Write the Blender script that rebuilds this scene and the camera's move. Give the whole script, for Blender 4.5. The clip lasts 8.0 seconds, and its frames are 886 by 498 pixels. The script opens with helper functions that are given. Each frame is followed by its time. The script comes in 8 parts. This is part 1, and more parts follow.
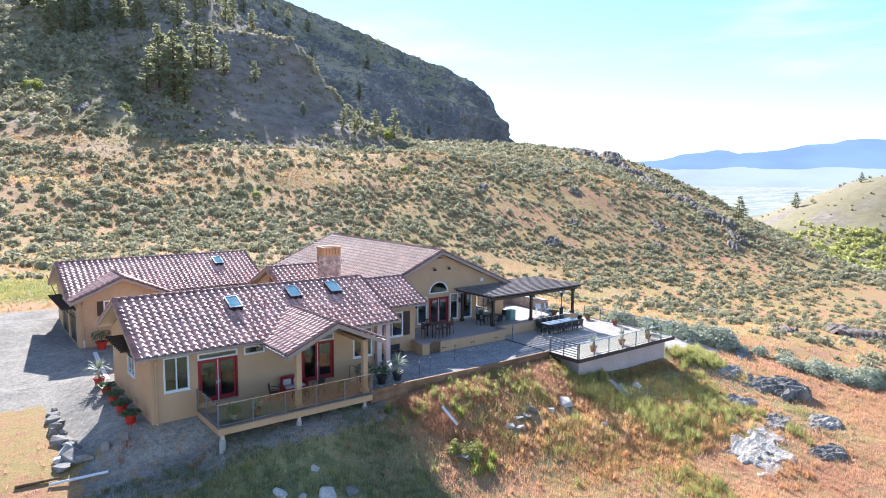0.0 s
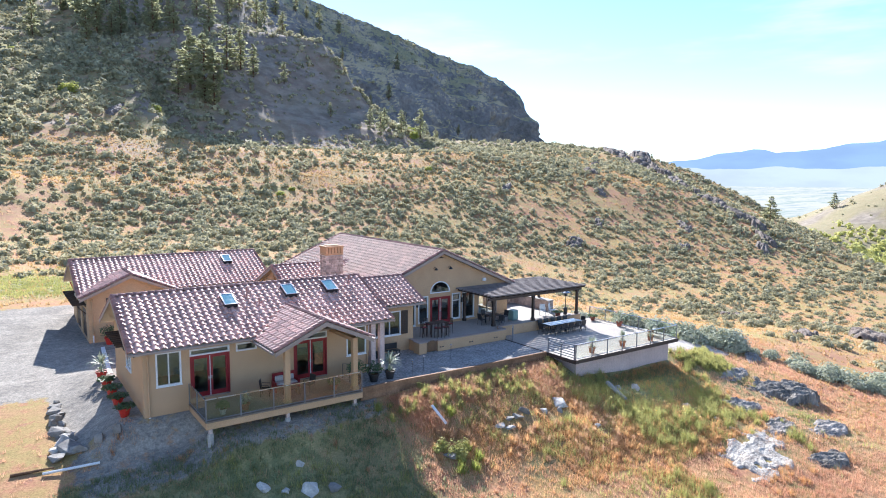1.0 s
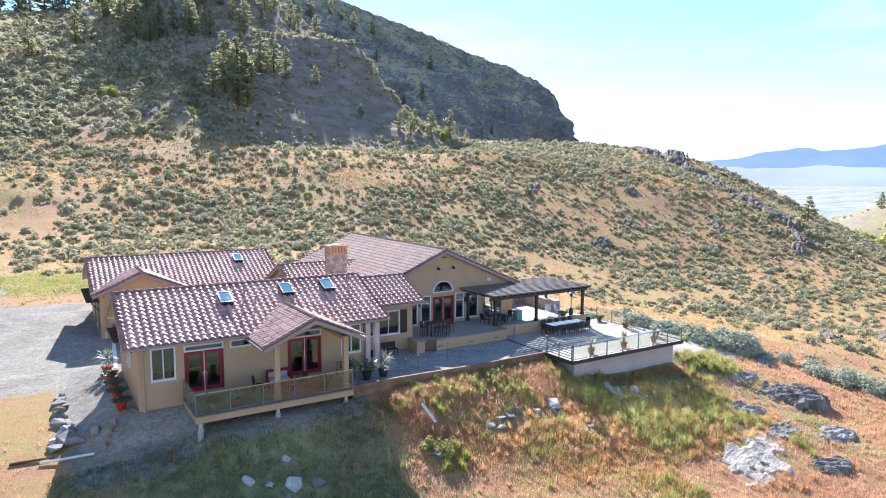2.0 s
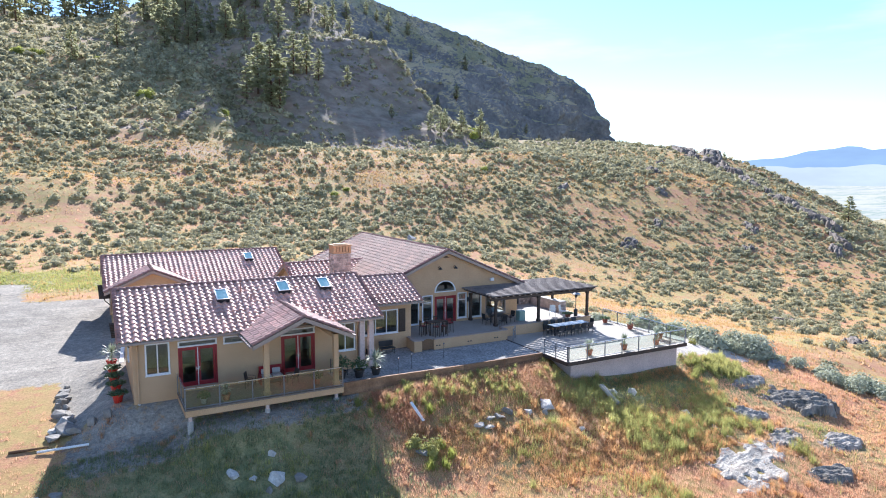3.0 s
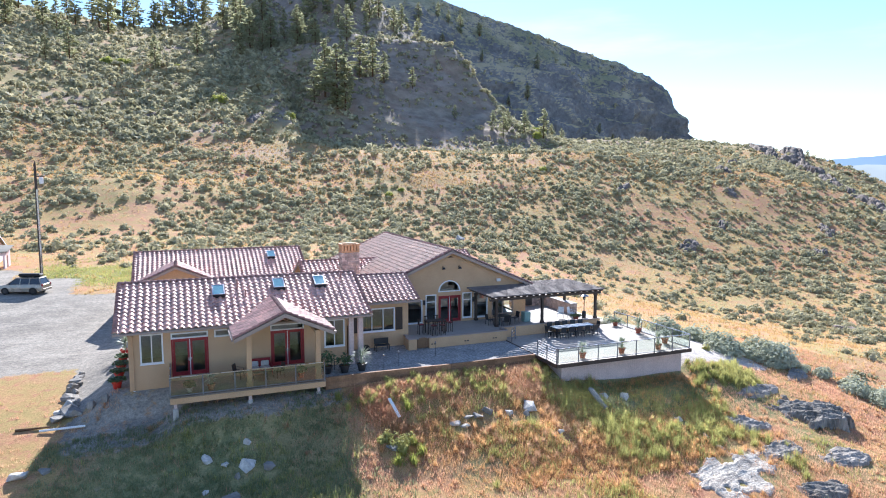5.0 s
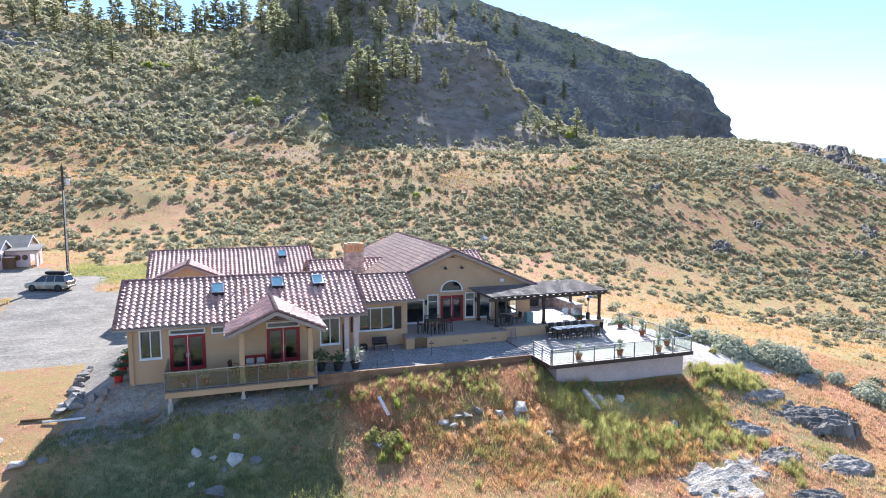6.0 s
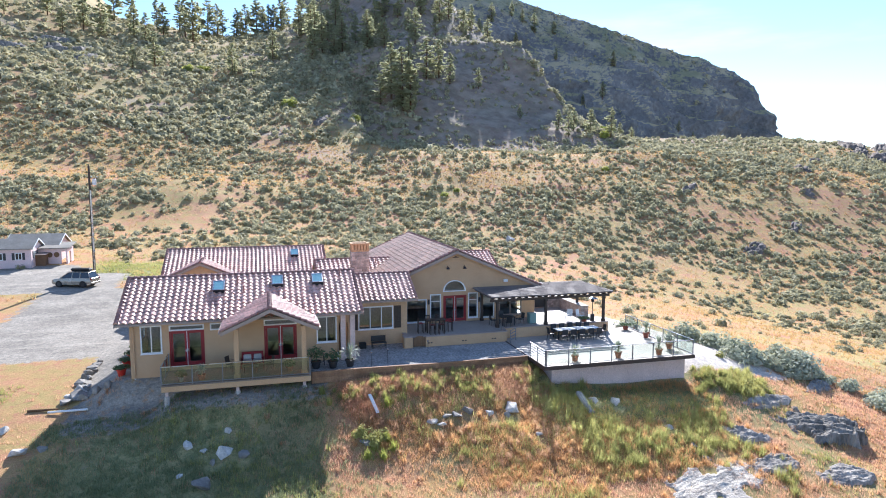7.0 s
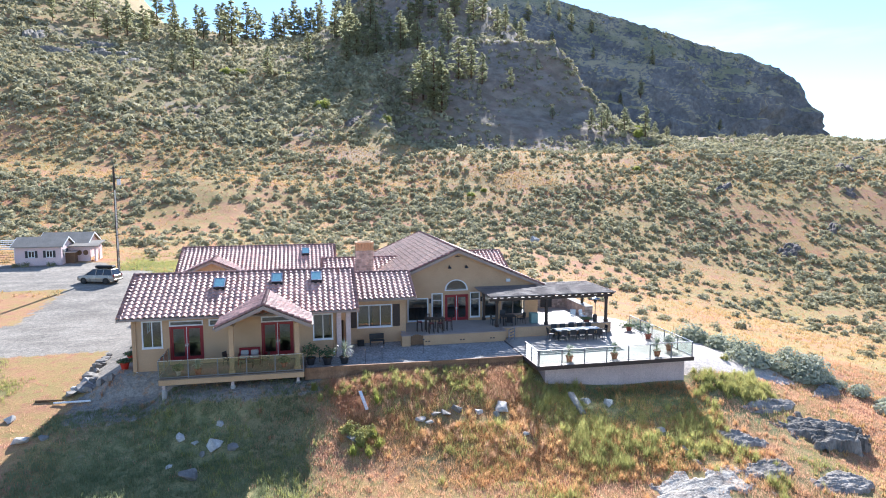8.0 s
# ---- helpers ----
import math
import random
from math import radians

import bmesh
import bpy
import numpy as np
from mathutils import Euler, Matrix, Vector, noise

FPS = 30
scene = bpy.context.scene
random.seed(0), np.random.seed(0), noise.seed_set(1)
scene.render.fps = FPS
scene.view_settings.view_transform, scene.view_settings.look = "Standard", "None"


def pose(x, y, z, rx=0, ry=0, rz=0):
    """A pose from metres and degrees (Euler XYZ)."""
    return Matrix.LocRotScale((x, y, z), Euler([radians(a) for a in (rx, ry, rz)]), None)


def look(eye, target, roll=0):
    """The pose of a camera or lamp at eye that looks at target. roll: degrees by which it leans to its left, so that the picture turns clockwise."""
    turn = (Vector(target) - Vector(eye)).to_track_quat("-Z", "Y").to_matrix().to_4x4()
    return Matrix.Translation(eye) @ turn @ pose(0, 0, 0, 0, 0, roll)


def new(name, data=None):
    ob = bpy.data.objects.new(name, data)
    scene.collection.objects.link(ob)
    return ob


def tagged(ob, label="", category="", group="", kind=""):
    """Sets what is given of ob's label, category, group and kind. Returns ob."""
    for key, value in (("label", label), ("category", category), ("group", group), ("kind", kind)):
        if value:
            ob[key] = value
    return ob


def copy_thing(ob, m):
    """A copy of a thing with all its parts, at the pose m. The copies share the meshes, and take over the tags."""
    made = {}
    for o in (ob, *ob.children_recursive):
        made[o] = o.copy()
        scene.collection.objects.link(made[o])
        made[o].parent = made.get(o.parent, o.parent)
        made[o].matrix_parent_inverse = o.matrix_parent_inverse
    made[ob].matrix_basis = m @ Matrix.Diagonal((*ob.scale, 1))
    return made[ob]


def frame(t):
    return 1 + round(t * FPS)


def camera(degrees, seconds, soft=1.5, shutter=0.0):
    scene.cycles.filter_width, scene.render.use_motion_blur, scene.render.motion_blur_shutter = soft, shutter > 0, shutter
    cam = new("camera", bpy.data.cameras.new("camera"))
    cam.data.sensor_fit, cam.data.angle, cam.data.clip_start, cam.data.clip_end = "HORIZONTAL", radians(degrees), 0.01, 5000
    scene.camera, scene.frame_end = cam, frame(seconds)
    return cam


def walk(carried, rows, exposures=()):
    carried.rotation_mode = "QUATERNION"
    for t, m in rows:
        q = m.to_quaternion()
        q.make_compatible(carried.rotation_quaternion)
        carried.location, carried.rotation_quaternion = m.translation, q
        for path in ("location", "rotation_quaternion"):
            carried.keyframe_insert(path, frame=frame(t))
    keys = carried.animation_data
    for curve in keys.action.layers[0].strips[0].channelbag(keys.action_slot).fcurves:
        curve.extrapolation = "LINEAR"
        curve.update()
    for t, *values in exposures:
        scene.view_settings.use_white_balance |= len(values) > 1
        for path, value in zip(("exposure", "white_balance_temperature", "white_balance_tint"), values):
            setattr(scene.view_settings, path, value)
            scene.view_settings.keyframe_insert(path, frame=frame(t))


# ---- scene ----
cam = camera(68.5, 8.0, soft=1.0)
PATH = [
    (0, (-0.441, 0.379, 11.789), (0.779, 1.95, 11.576), 0.4),
    (0.5, (0.4, -0.373, 11.805), (1.585, 1.225, 11.592), 0.4),
    (1, (1.369, -1.205, 11.811), (2.512, 0.422, 11.597), 0.4),
    (1.5, (2.398, -2.07, 11.813), (3.496, -0.412, 11.599), 0.3),
    (3, (5.79, -4.457, 11.846), (6.746, -2.713, 11.631), 0.2),
    (3.5, (6.992, -5.262, 11.861), (7.898, -3.492, 11.646), 0.2),
    (4, (8.239, -6.034, 11.871), (9.092, -4.238, 11.656), 0.1),
    (4.5, (9.527, -6.781, 11.898), (10.327, -4.961, 11.683), 0.1),
    (6, (13.595, -8.751, 11.909), (14.231, -6.867, 11.695), -0.1),
    (6.5, (15.006, -9.282, 11.919), (15.585, -7.379, 11.705), -0.1),
    (7, (16.424, -9.804, 11.899), (16.945, -7.885, 11.686), -0.1),
    (7.5, (17.862, -10.29, 11.868), (18.327, -8.356, 11.655), -0.1),
    (8, (19.33, -10.753, 11.835), (19.737, -8.806, 11.623), -0.2),
]
walk(cam, [(t, look(eye, target, roll)) for t, eye, target, roll in PATH],
     exposures=((0.0, 1.32), (1.5, 1.30), (4.0, 1.26), (8.0, 1.24)))

# ---- light ----
SUN_WAY = Vector((0.53, 1.5, 1.0)).normalized()      # towards the sun
SUN_ELEV = math.asin(SUN_WAY.z)
SUN_AZ = math.atan2(SUN_WAY.x, SUN_WAY.y)

world = bpy.data.worlds.new("sky")
scene.world = world
world.use_nodes = True
wn = world.node_tree.nodes
wl = world.node_tree.links
wn.clear()
w_out = wn.new("ShaderNodeOutputWorld")
w_bg = wn.new("ShaderNodeBackground")
w_sky = wn.new("ShaderNodeTexSky")
w_sky.sky_type = "NISHITA"
w_sky.sun_disc = False
w_sky.sun_elevation = SUN_ELEV
w_sky.sun_rotation = SUN_AZ
w_sky.altitude = 500
w_sky.air_density = 1.0
w_sky.dust_density = 0.1
w_sky.ozone_density = 2.0
# thin bright cloud, thickest low over the horizon; the unseen part overhead is added as fill
w_tc = wn.new("ShaderNodeTexCoord")
w_map = wn.new("ShaderNodeMapping")
w_map.inputs["Scale"].default_value = (1.6, 1.6, 9.0)
w_noise = wn.new("ShaderNodeTexNoise")
w_noise.inputs["Scale"].default_value = 1.7
w_noise.inputs["Detail"].default_value = 7.0
w_noise.inputs["Roughness"].default_value = 0.55
w_sep = wn.new("ShaderNodeSeparateXYZ")
w_low = wn.new("ShaderNodeMapRange")
w_low.inputs["From Min"].default_value = 0.0
w_low.inputs["From Max"].default_value = 0.22
w_low.inputs["To Min"].default_value = 0.12
w_low.inputs["To Max"].default_value = -0.03
w_add = wn.new("ShaderNodeMath")
w_ramp = wn.new("ShaderNodeMapRange")
w_ramp.interpolation_type = "SMOOTHSTEP"
w_ramp.inputs["From Min"].default_value = 0.46
w_ramp.inputs["From Max"].default_value = 0.78
w_mix = wn.new("ShaderNodeMix")
w_mix.data_type = "RGBA"
w_mix.inputs["B"].default_value = (4.2, 4.25, 4.3, 1)
wl.new(w_tc.outputs["Generated"], w_map.inputs["Vector"])
wl.new(w_map.outputs["Vector"], w_noise.inputs["Vector"])
wl.new(w_tc.outputs["Generated"], w_sep.inputs["Vector"])
wl.new(w_sep.outputs["Z"], w_low.inputs["Value"])
wl.new(w_noise.outputs["Fac"], w_add.inputs[0])
wl.new(w_low.outputs["Result"], w_add.inputs[1])
wl.new(w_add.outputs["Value"], w_ramp.inputs["Value"])
wl.new(w_ramp.outputs["Result"], w_mix.inputs["Factor"])
w_tint = wn.new("ShaderNodeMix")
w_tint.data_type = "RGBA"
w_tint.blend_type = "MULTIPLY"
w_tint.inputs["Factor"].default_value = 1.0
w_tint.inputs["B"].default_value = (0.77, 0.885, 1.0, 1)
wl.new(w_sky.outputs["Color"], w_tint.inputs["A"])
wl.new(w_tint.outputs["Result"], w_mix.inputs["A"])
wl.new(w_mix.outputs["Result"], w_bg.inputs["Color"])
w_bg.inputs["Strength"].default_value = 0.108
wl.new(w_bg.outputs["Background"], w_out.inputs["Surface"])

sun = new("sun", bpy.data.lights.new("sun", "SUN"))
sun.data.energy = 5.0
sun.data.angle = radians(0.53)
sun.data.color = (1.0, 0.975, 0.93)
sun.matrix_world = look(SUN_WAY * 300, (0, 0, 0))
scene.view_settings.use_white_balance = True
scene.view_settings.white_balance_temperature = 5980
scene.view_settings.white_balance_tint = 13

# ---- materials ----
def ramp_node(nt, stops):
    r = nt.nodes.new("ShaderNodeValToRGB")
    el = r.color_ramp.elements
    while len(el) > 1:
        el.remove(el[-1])
    el[0].position, el[0].color = stops[0][0], (*stops[0][1], 1)
    for p, c in stops[1:]:
        e = el.new(p)
        e.color = (*c, 1)
    return r


def noise_node(nt, where, scale, detail=5.0, rough=0.55, stretch=None):
    n = nt.nodes.new("ShaderNodeTexNoise")
    n.inputs["Scale"].default_value = scale
    n.inputs["Detail"].default_value = detail
    n.inputs["Roughness"].default_value = rough
    if stretch:
        m = nt.nodes.new("ShaderNodeMapping")
        m.inputs["Scale"].default_value = stretch
        nt.links.new(where, m.inputs["Vector"])
        where = m.outputs["Vector"]
    nt.links.new(where, n.inputs["Vector"])
    return n


def blend(nt, a, b, fac, mode="MIX"):
    m = nt.nodes.new("ShaderNodeMix")
    m.data_type = "RGBA"
    m.blend_type = mode
    for sock, v in (("A", a), ("B", b)):
        if isinstance(v, tuple):
            m.inputs[sock].default_value = (*v, 1)
        else:
            nt.links.new(v, m.inputs[sock])
    if isinstance(fac, (int, float)):
        m.inputs["Factor"].default_value = fac
    else:
        nt.links.new(fac, m.inputs["Factor"])
    return m.outputs["Result"]


def span(nt, value, lo, hi, to_lo=0.0, to_hi=1.0):
    m = nt.nodes.new("ShaderNodeMapRange")
    m.interpolation_type = "SMOOTHSTEP"
    m.inputs["From Min"].default_value, m.inputs["From Max"].default_value = lo, hi
    m.inputs["To Min"].default_value, m.inputs["To Max"].default_value = to_lo, to_hi
    nt.links.new(value, m.inputs["Value"])
    return m.outputs["Result"]


def start_mat(name, rough=0.8, spec=0.5, metal=0.0):
    m = bpy.data.materials.new(name)
    m.use_nodes = True
    nt = m.node_tree
    b = nt.nodes["Principled BSDF"]
    b.inputs["Roughness"].default_value = rough
    b.inputs["Specular IOR Level"].default_value = spec
    b.inputs["Metallic"].default_value = metal
    g = nt.nodes.new("ShaderNodeNewGeometry")
    return m, nt, b, g


def bump(nt, b, height, strength, dist):
    n = nt.nodes.new("ShaderNodeBump")
    n.inputs["Strength"].default_value = strength
    n.inputs["Distance"].default_value = dist
    nt.links.new(height, n.inputs["Height"])
    nt.links.new(n.outputs["Normal"], b.inputs["Normal"])


def surface(name, dark, light, coarse=0.6, fine=14.0, rough=0.8, spec=0.4, metal=0.0, relief=0.25, depth=0.01,
            vary=0.0, stretch=None, island=False, grit=1.0):
    """A plain surface: two tones at a coarse and a fine scale, fine relief, uneven gloss."""
    m, nt, b, g = start_mat(name, rough, spec, metal)
    big = noise_node(nt, g.outputs["Position"], coarse, 4, 0.6, stretch)
    small = noise_node(nt, g.outputs["Position"], fine, 4, 0.65, stretch)
    mid = tuple((p + q) / 2 for p, q in zip(dark, light))
    base = ramp_node(nt, [(0.3, dark), (0.5, mid), (0.7, light)])
    nt.links.new(big.outputs["Fac"], base.inputs["Fac"])
    lo, hi = 1 - 0.28 * grit, 1 + 0.22 * grit
    grain = ramp_node(nt, [(0.25, (lo, lo, lo)), (0.75, (hi, hi, hi))])
    nt.links.new(small.outputs["Fac"], grain.inputs["Fac"])
    col = blend(nt, base.outputs["Color"], grain.outputs["Color"], 1.0, "MULTIPLY")
    if vary:
        if island:
            r = g.outputs["Random Per Island"]
        else:
            r = nt.nodes.new("ShaderNodeObjectInfo").outputs["Random"]
        tone = ramp_node(nt, [(0.0, (1 - vary, 1 - vary, 1 - vary)), (1.0, (1 + vary, 1 + vary * 0.9, 1 + vary * 0.8))])
        nt.links.new(r, tone.inputs["Fac"])
        col = blend(nt, col, tone.outputs["Color"], 1.0, "MULTIPLY")
    nt.links.new(col, b.inputs["Base Color"])
    nt.links.new(span(nt, big.outputs["Fac"], 0.3, 0.7, max(rough - 0.12, 0.02), min(rough + 0.08, 1)), b.inputs["Roughness"])
    bump(nt, b, small.outputs["Fac"], relief, depth)
    return m


M_STUCCO = surface("stucco", (0.53, 0.338, 0.19), (0.61, 0.402, 0.238), 0.5, 26, 0.92, 0.2, relief=0.35, depth=0.006)
M_PINK = surface("pink_siding", (0.72, 0.53, 0.51), (0.80, 0.62, 0.59), 0.5, 20, 0.85, 0.3)
M_TRIM = surface("taupe_trim", (0.33, 0.25, 0.205), (0.41, 0.32, 0.265), 0.8, 18, 0.7, 0.4)
M_SOFFIT = surface("soffit_board", (0.50, 0.42, 0.32), (0.58, 0.49, 0.38), 0.8, 18, 0.8, 0.3)
M_WHITE = surface("white_vinyl", (0.72, 0.72, 0.70), (0.80, 0.80, 0.79), 1.5, 20, 0.45, 0.5, relief=0.05)
M_RED = surface("red_paint", (0.23, 0.013, 0.018), (0.31, 0.022, 0.026), 1.5, 20, 0.4, 0.5, relief=0.1)
M_TILE = surface("roof_tile", (0.54, 0.305, 0.24), (0.72, 0.465, 0.385), 0.35, 9, 0.62, 0.3, relief=0.4, depth=0.008, vary=0.28)
M_TILES = surface("roof_tile_field", (0.54, 0.305, 0.24), (0.72, 0.465, 0.385), 0.35, 9, 0.62, 0.3, relief=0.4, depth=0.008, vary=0.28, island=True)
M_TANTILE = surface("tan_roof_tile", (0.57, 0.39, 0.29), (0.74, 0.53, 0.41), 0.35, 9, 0.68, 0.25, relief=0.3, depth=0.006, vary=0.14, island=True)
M_CAP = surface("ridge_tile", (0.27, 0.14, 0.12), (0.40, 0.225, 0.19), 0.5, 9, 0.7, 0.3, relief=0.4, depth=0.008, vary=0.25, island=True)
M_DARKWOOD = surface("dark_stained_wood", (0.030, 0.018, 0.013), (0.060, 0.038, 0.026), 0.8, 12, 0.55, 0.5, stretch=(1, 1, 1))
M_BROWNWOOD = surface("brown_wood", (0.13, 0.07, 0.035), (0.22, 0.125, 0.065), 0.9, 14, 0.7, 0.4)
M_GREYMETAL = surface("grey_rail_metal", (0.17, 0.18, 0.20), (0.25, 0.26, 0.28), 1.0, 20, 0.4, 0.5, 0.4, relief=0.05)
M_DARKMETAL = surface("dark_metal", (0.025, 0.025, 0.027), (0.05, 0.05, 0.052), 1.0, 20, 0.45, 0.5, 0.3, relief=0.1)
M_CHROME = surface("steel", (0.45, 0.45, 0.46), (0.60, 0.60, 0.61), 1.0, 20, 0.28, 0.6, 0.9, relief=0.05)
M_STONE = surface("veneer_stone", (0.33, 0.25, 0.215), (0.58, 0.47, 0.41), 2.2, 12, 0.85, 0.3, relief=0.5, depth=0.02, vary=0.3)
M_TERRA = surface("terracotta", (0.27, 0.085, 0.055), (0.36, 0.125, 0.08), 2.0, 16, 0.75, 0.3, vary=0.1)
M_POTRED = surface("red_plastic_pot", (0.45, 0.02, 0.012), (0.55, 0.035, 0.02), 2.0, 16, 0.45, 0.5, relief=0.1)
M_DECK = surface("deck_coating", (0.33, 0.285, 0.24), (0.43, 0.375, 0.315), 0.5, 10, 0.75, 0.4, relief=0.15)
M_CONCRETE = surface("pale_concrete", (0.36, 0.34, 0.31), (0.48, 0.45, 0.41), 0.7, 12, 0.9, 0.3, relief=0.3)
M_SKIRT = surface("pale_skirt_board", (0.57, 0.44, 0.40), (0.67, 0.53, 0.48), 0.6, 16, 0.85, 0.3)
M_FLOOR = surface("interior_floor", (0.10, 0.09, 0.08), (0.15, 0.135, 0.12), 1.0, 10, 0.5, 0.4)
M_PLASTER = surface("interior_plaster", (0.34, 0.345, 0.33), (0.44, 0.445, 0.43), 0.7, 12, 0.9, 0.2)
M_GRAVEL = surface("gravel", (0.25, 0.24, 0.225), (0.38, 0.36, 0.335), 0.9, 7, 0.95, 0.2, relief=0.9, depth=0.05, grit=2.6)
M_ROCK = surface("grey_rock", (0.145, 0.13, 0.115), (0.36, 0.335, 0.30), 0.7, 5, 0.9, 0.3, relief=0.7, depth=0.06)
M_PALEROCK = surface("pale_rock", (0.36, 0.335, 0.30), (0.66, 0.62, 0.56), 1.4, 7, 0.9, 0.3, relief=0.6, depth=0.05)
M_OUTCROP = surface("weathered_outcrop", (0.20, 0.175, 0.15), (0.46, 0.41, 0.355), 0.9, 4.5, 0.92, 0.25, relief=0.9, depth=0.1, stretch=(1.0, 1.0, 0.35), grit=1.6)
M_ASPHALT_ROOF = surface("grey_shingle", (0.23, 0.21, 0.18), (0.33, 0.305, 0.265), 0.7, 8, 0.95, 0.1)
M_BARK = surface("pine_bark", (0.10, 0.055, 0.03), (0.20, 0.12, 0.07), 1.5, 6, 0.95, 0.1)
M_CUSHION = surface("cushion_cloth", (0.50, 0.44, 0.40), (0.60, 0.54, 0.49), 2.0, 20, 0.95, 0.1)
M_BLACK = surface("black_rubber", (0.012, 0.012, 0.012), (0.03, 0.03, 0.03), 1.5, 20, 0.7, 0.3)
M_CARPAINT = surface("beige_car_paint", (0.35, 0.31, 0.255), (0.42, 0.375, 0.31), 1.0, 30, 0.3, 0.5, 0.3, relief=0.02)


def foliage(name, dark, light, rough=0.75, translucency=0.45):
    m, nt, b, g = start_mat(name, rough, 0.25)
    tone = ramp_node(nt, [(0.0, dark), (1.0, light)])
    n = noise_node(nt, g.outputs["Position"], 0.22, 3)
    r = nt.nodes.new("ShaderNodeMath")
    r.operation = "MULTIPLY_ADD"
    r.inputs[1].default_value = 0.45
    nt.links.new(g.outputs["Random Per Island"], r.inputs[0])
    nt.links.new(span(nt, n.outputs["Fac"], 0.25, 0.75, 0.0, 0.6), r.inputs[2])
    nt.links.new(r.outputs["Value"], tone.inputs["Fac"])
    nt.links.new(tone.outputs["Color"], b.inputs["Base Color"])
    t = nt.nodes.new("ShaderNodeBsdfTranslucent")
    nt.links.new(tone.outputs["Color"], t.inputs["Color"])
    mix = nt.nodes.new("ShaderNodeMixShader")
    mix.inputs["Fac"].default_value = translucency
    out = nt.nodes["Material Output"]
    nt.links.new(b.outputs["BSDF"], mix.inputs[1])
    nt.links.new(t.outputs["BSDF"], mix.inputs[2])
    nt.links.new(mix.outputs["Shader"], out.inputs["Surface"])
    return m


M_SAGE = foliage("sagebrush_leaf", (0.27, 0.25, 0.13), (0.60, 0.55, 0.36), 0.8, 0.4)
M_PALESAGE = foliage("pale_sage_leaf", (0.33, 0.35, 0.23), (0.56, 0.56, 0.42), 0.8, 0.35)
M_GRASS = foliage("dry_grass", (0.60, 0.305, 0.19), (0.78, 0.49, 0.31), 0.85, 0.6)
M_BRUSH = foliage("red_brown_brush", (0.52, 0.30, 0.175), (0.72, 0.48, 0.295), 0.85, 0.62)
# Green turf for the shadowed ground; some of the shade is in its tone.
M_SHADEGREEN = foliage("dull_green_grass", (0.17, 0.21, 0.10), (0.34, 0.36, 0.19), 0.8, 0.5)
M_GOLD = foliage("golden_weed", (0.55, 0.30, 0.13), (0.76, 0.48, 0.235), 0.8, 0.62)
M_OLIVEGRASS = foliage("olive_gold_grass", (0.46, 0.29, 0.115), (0.68, 0.47, 0.22), 0.8, 0.5)
M_VALLEY = foliage("valley_willow", (0.42, 0.43, 0.13), (0.70, 0.66, 0.27), 0.75, 0.5)
M_GREEN = foliage("green_weed", (0.27, 0.29, 0.09), (0.56, 0.51, 0.19), 0.75, 0.55)
M_LEAF = foliage("pot_plant_leaf", (0.07, 0.11, 0.05), (0.18, 0.24, 0.11), 0.5, 0.3)
M_PALELEAF = foliage("pale_yucca_leaf", (0.28, 0.32, 0.22), (0.48, 0.50, 0.38), 0.5, 0.3)
# Needles much paler than real ones: distance haze is put into their tone.
M_PINE = foliage("pine_needles", (0.33, 0.34, 0.19), (0.57, 0.56, 0.35), 0.75, 0.62)
M_SHRUB = foliage("yellow_green_shrub", (0.26, 0.29, 0.06), (0.46, 0.47, 0.13), 0.75, 0.55)


def glass(name, tint=(0.62, 0.74, 0.76), rough=0.01, ior=2.0):
    m, nt, b, g = start_mat(name, rough, 0.5)
    b.inputs["Base Color"].default_value = (*tint, 1)
    b.inputs["Transmission Weight"].default_value = 1.0
    b.inputs["IOR"].default_value = ior
    n = noise_node(nt, g.outputs["Position"], 0.8, 2)
    bump(nt, b, n.outputs["Fac"], 0.02, 0.05)
    return m


M_GLASS = glass("window_glass", (0.62, 0.74, 0.76), 0.01, 1.7)
M_RAILGLASS = glass("rail_glass", (0.74, 0.82, 0.80), 0.02, 1.6)

# ---- building tools ----
def finish(name, bm, material, flip=True):
    if flip:
        bmesh.ops.recalc_face_normals(bm, faces=bm.faces)
    me = bpy.data.meshes.new(name)
    bm.to_mesh(me)
    bm.free()
    if material:
        me.materials.append(material)
    return me


def part(name, bm, material, parent, label=""):
    """One mesh under a thing (an Empty or a mesh) or under one of its parts, drawn in the thing's own space of origin zero."""
    me = bm if isinstance(bm, bpy.types.Mesh) else finish(name, bm, material)
    ob = new(name, me)
    if parent is not None:
        ob.parent = parent
        if parent.type == "EMPTY":
            ob.matrix_parent_inverse = parent.matrix_basis.inverted()
    if label:
        ob["label"] = label
    return ob


def thing(name, at, label, category, group="", kind=""):
    ob = new(name)
    ob.empty_display_size = 0.3
    ob.location = at
    return tagged(ob, label, category, group, kind)


def single(name, bm, material, label, category, group="", kind=""):
    return tagged(part(name, bm, material, None), label, category, group, kind)


def hexa(bm, pts):
    v = [bm.verts.new(p) for p in pts]
    for f in ((0, 1, 2, 3), (7, 6, 5, 4), (0, 4, 5, 1), (1, 5, 6, 2), (2, 6, 7, 3), (3, 7, 4, 0)):
        bm.faces.new([v[i] for i in f])
    return v


def box(bm, x0, x1, y0, y1, z0, z1, m=None):
    pts = [Vector(p) for p in ((x0, y0, z0), (x1, y0, z0), (x1, y1, z0), (x0, y1, z0), (x0, y0, z1), (x1, y0, z1), (x1, y1, z1), (x0, y1, z1))]
    return hexa(bm, [m @ p for p in pts] if m else pts)


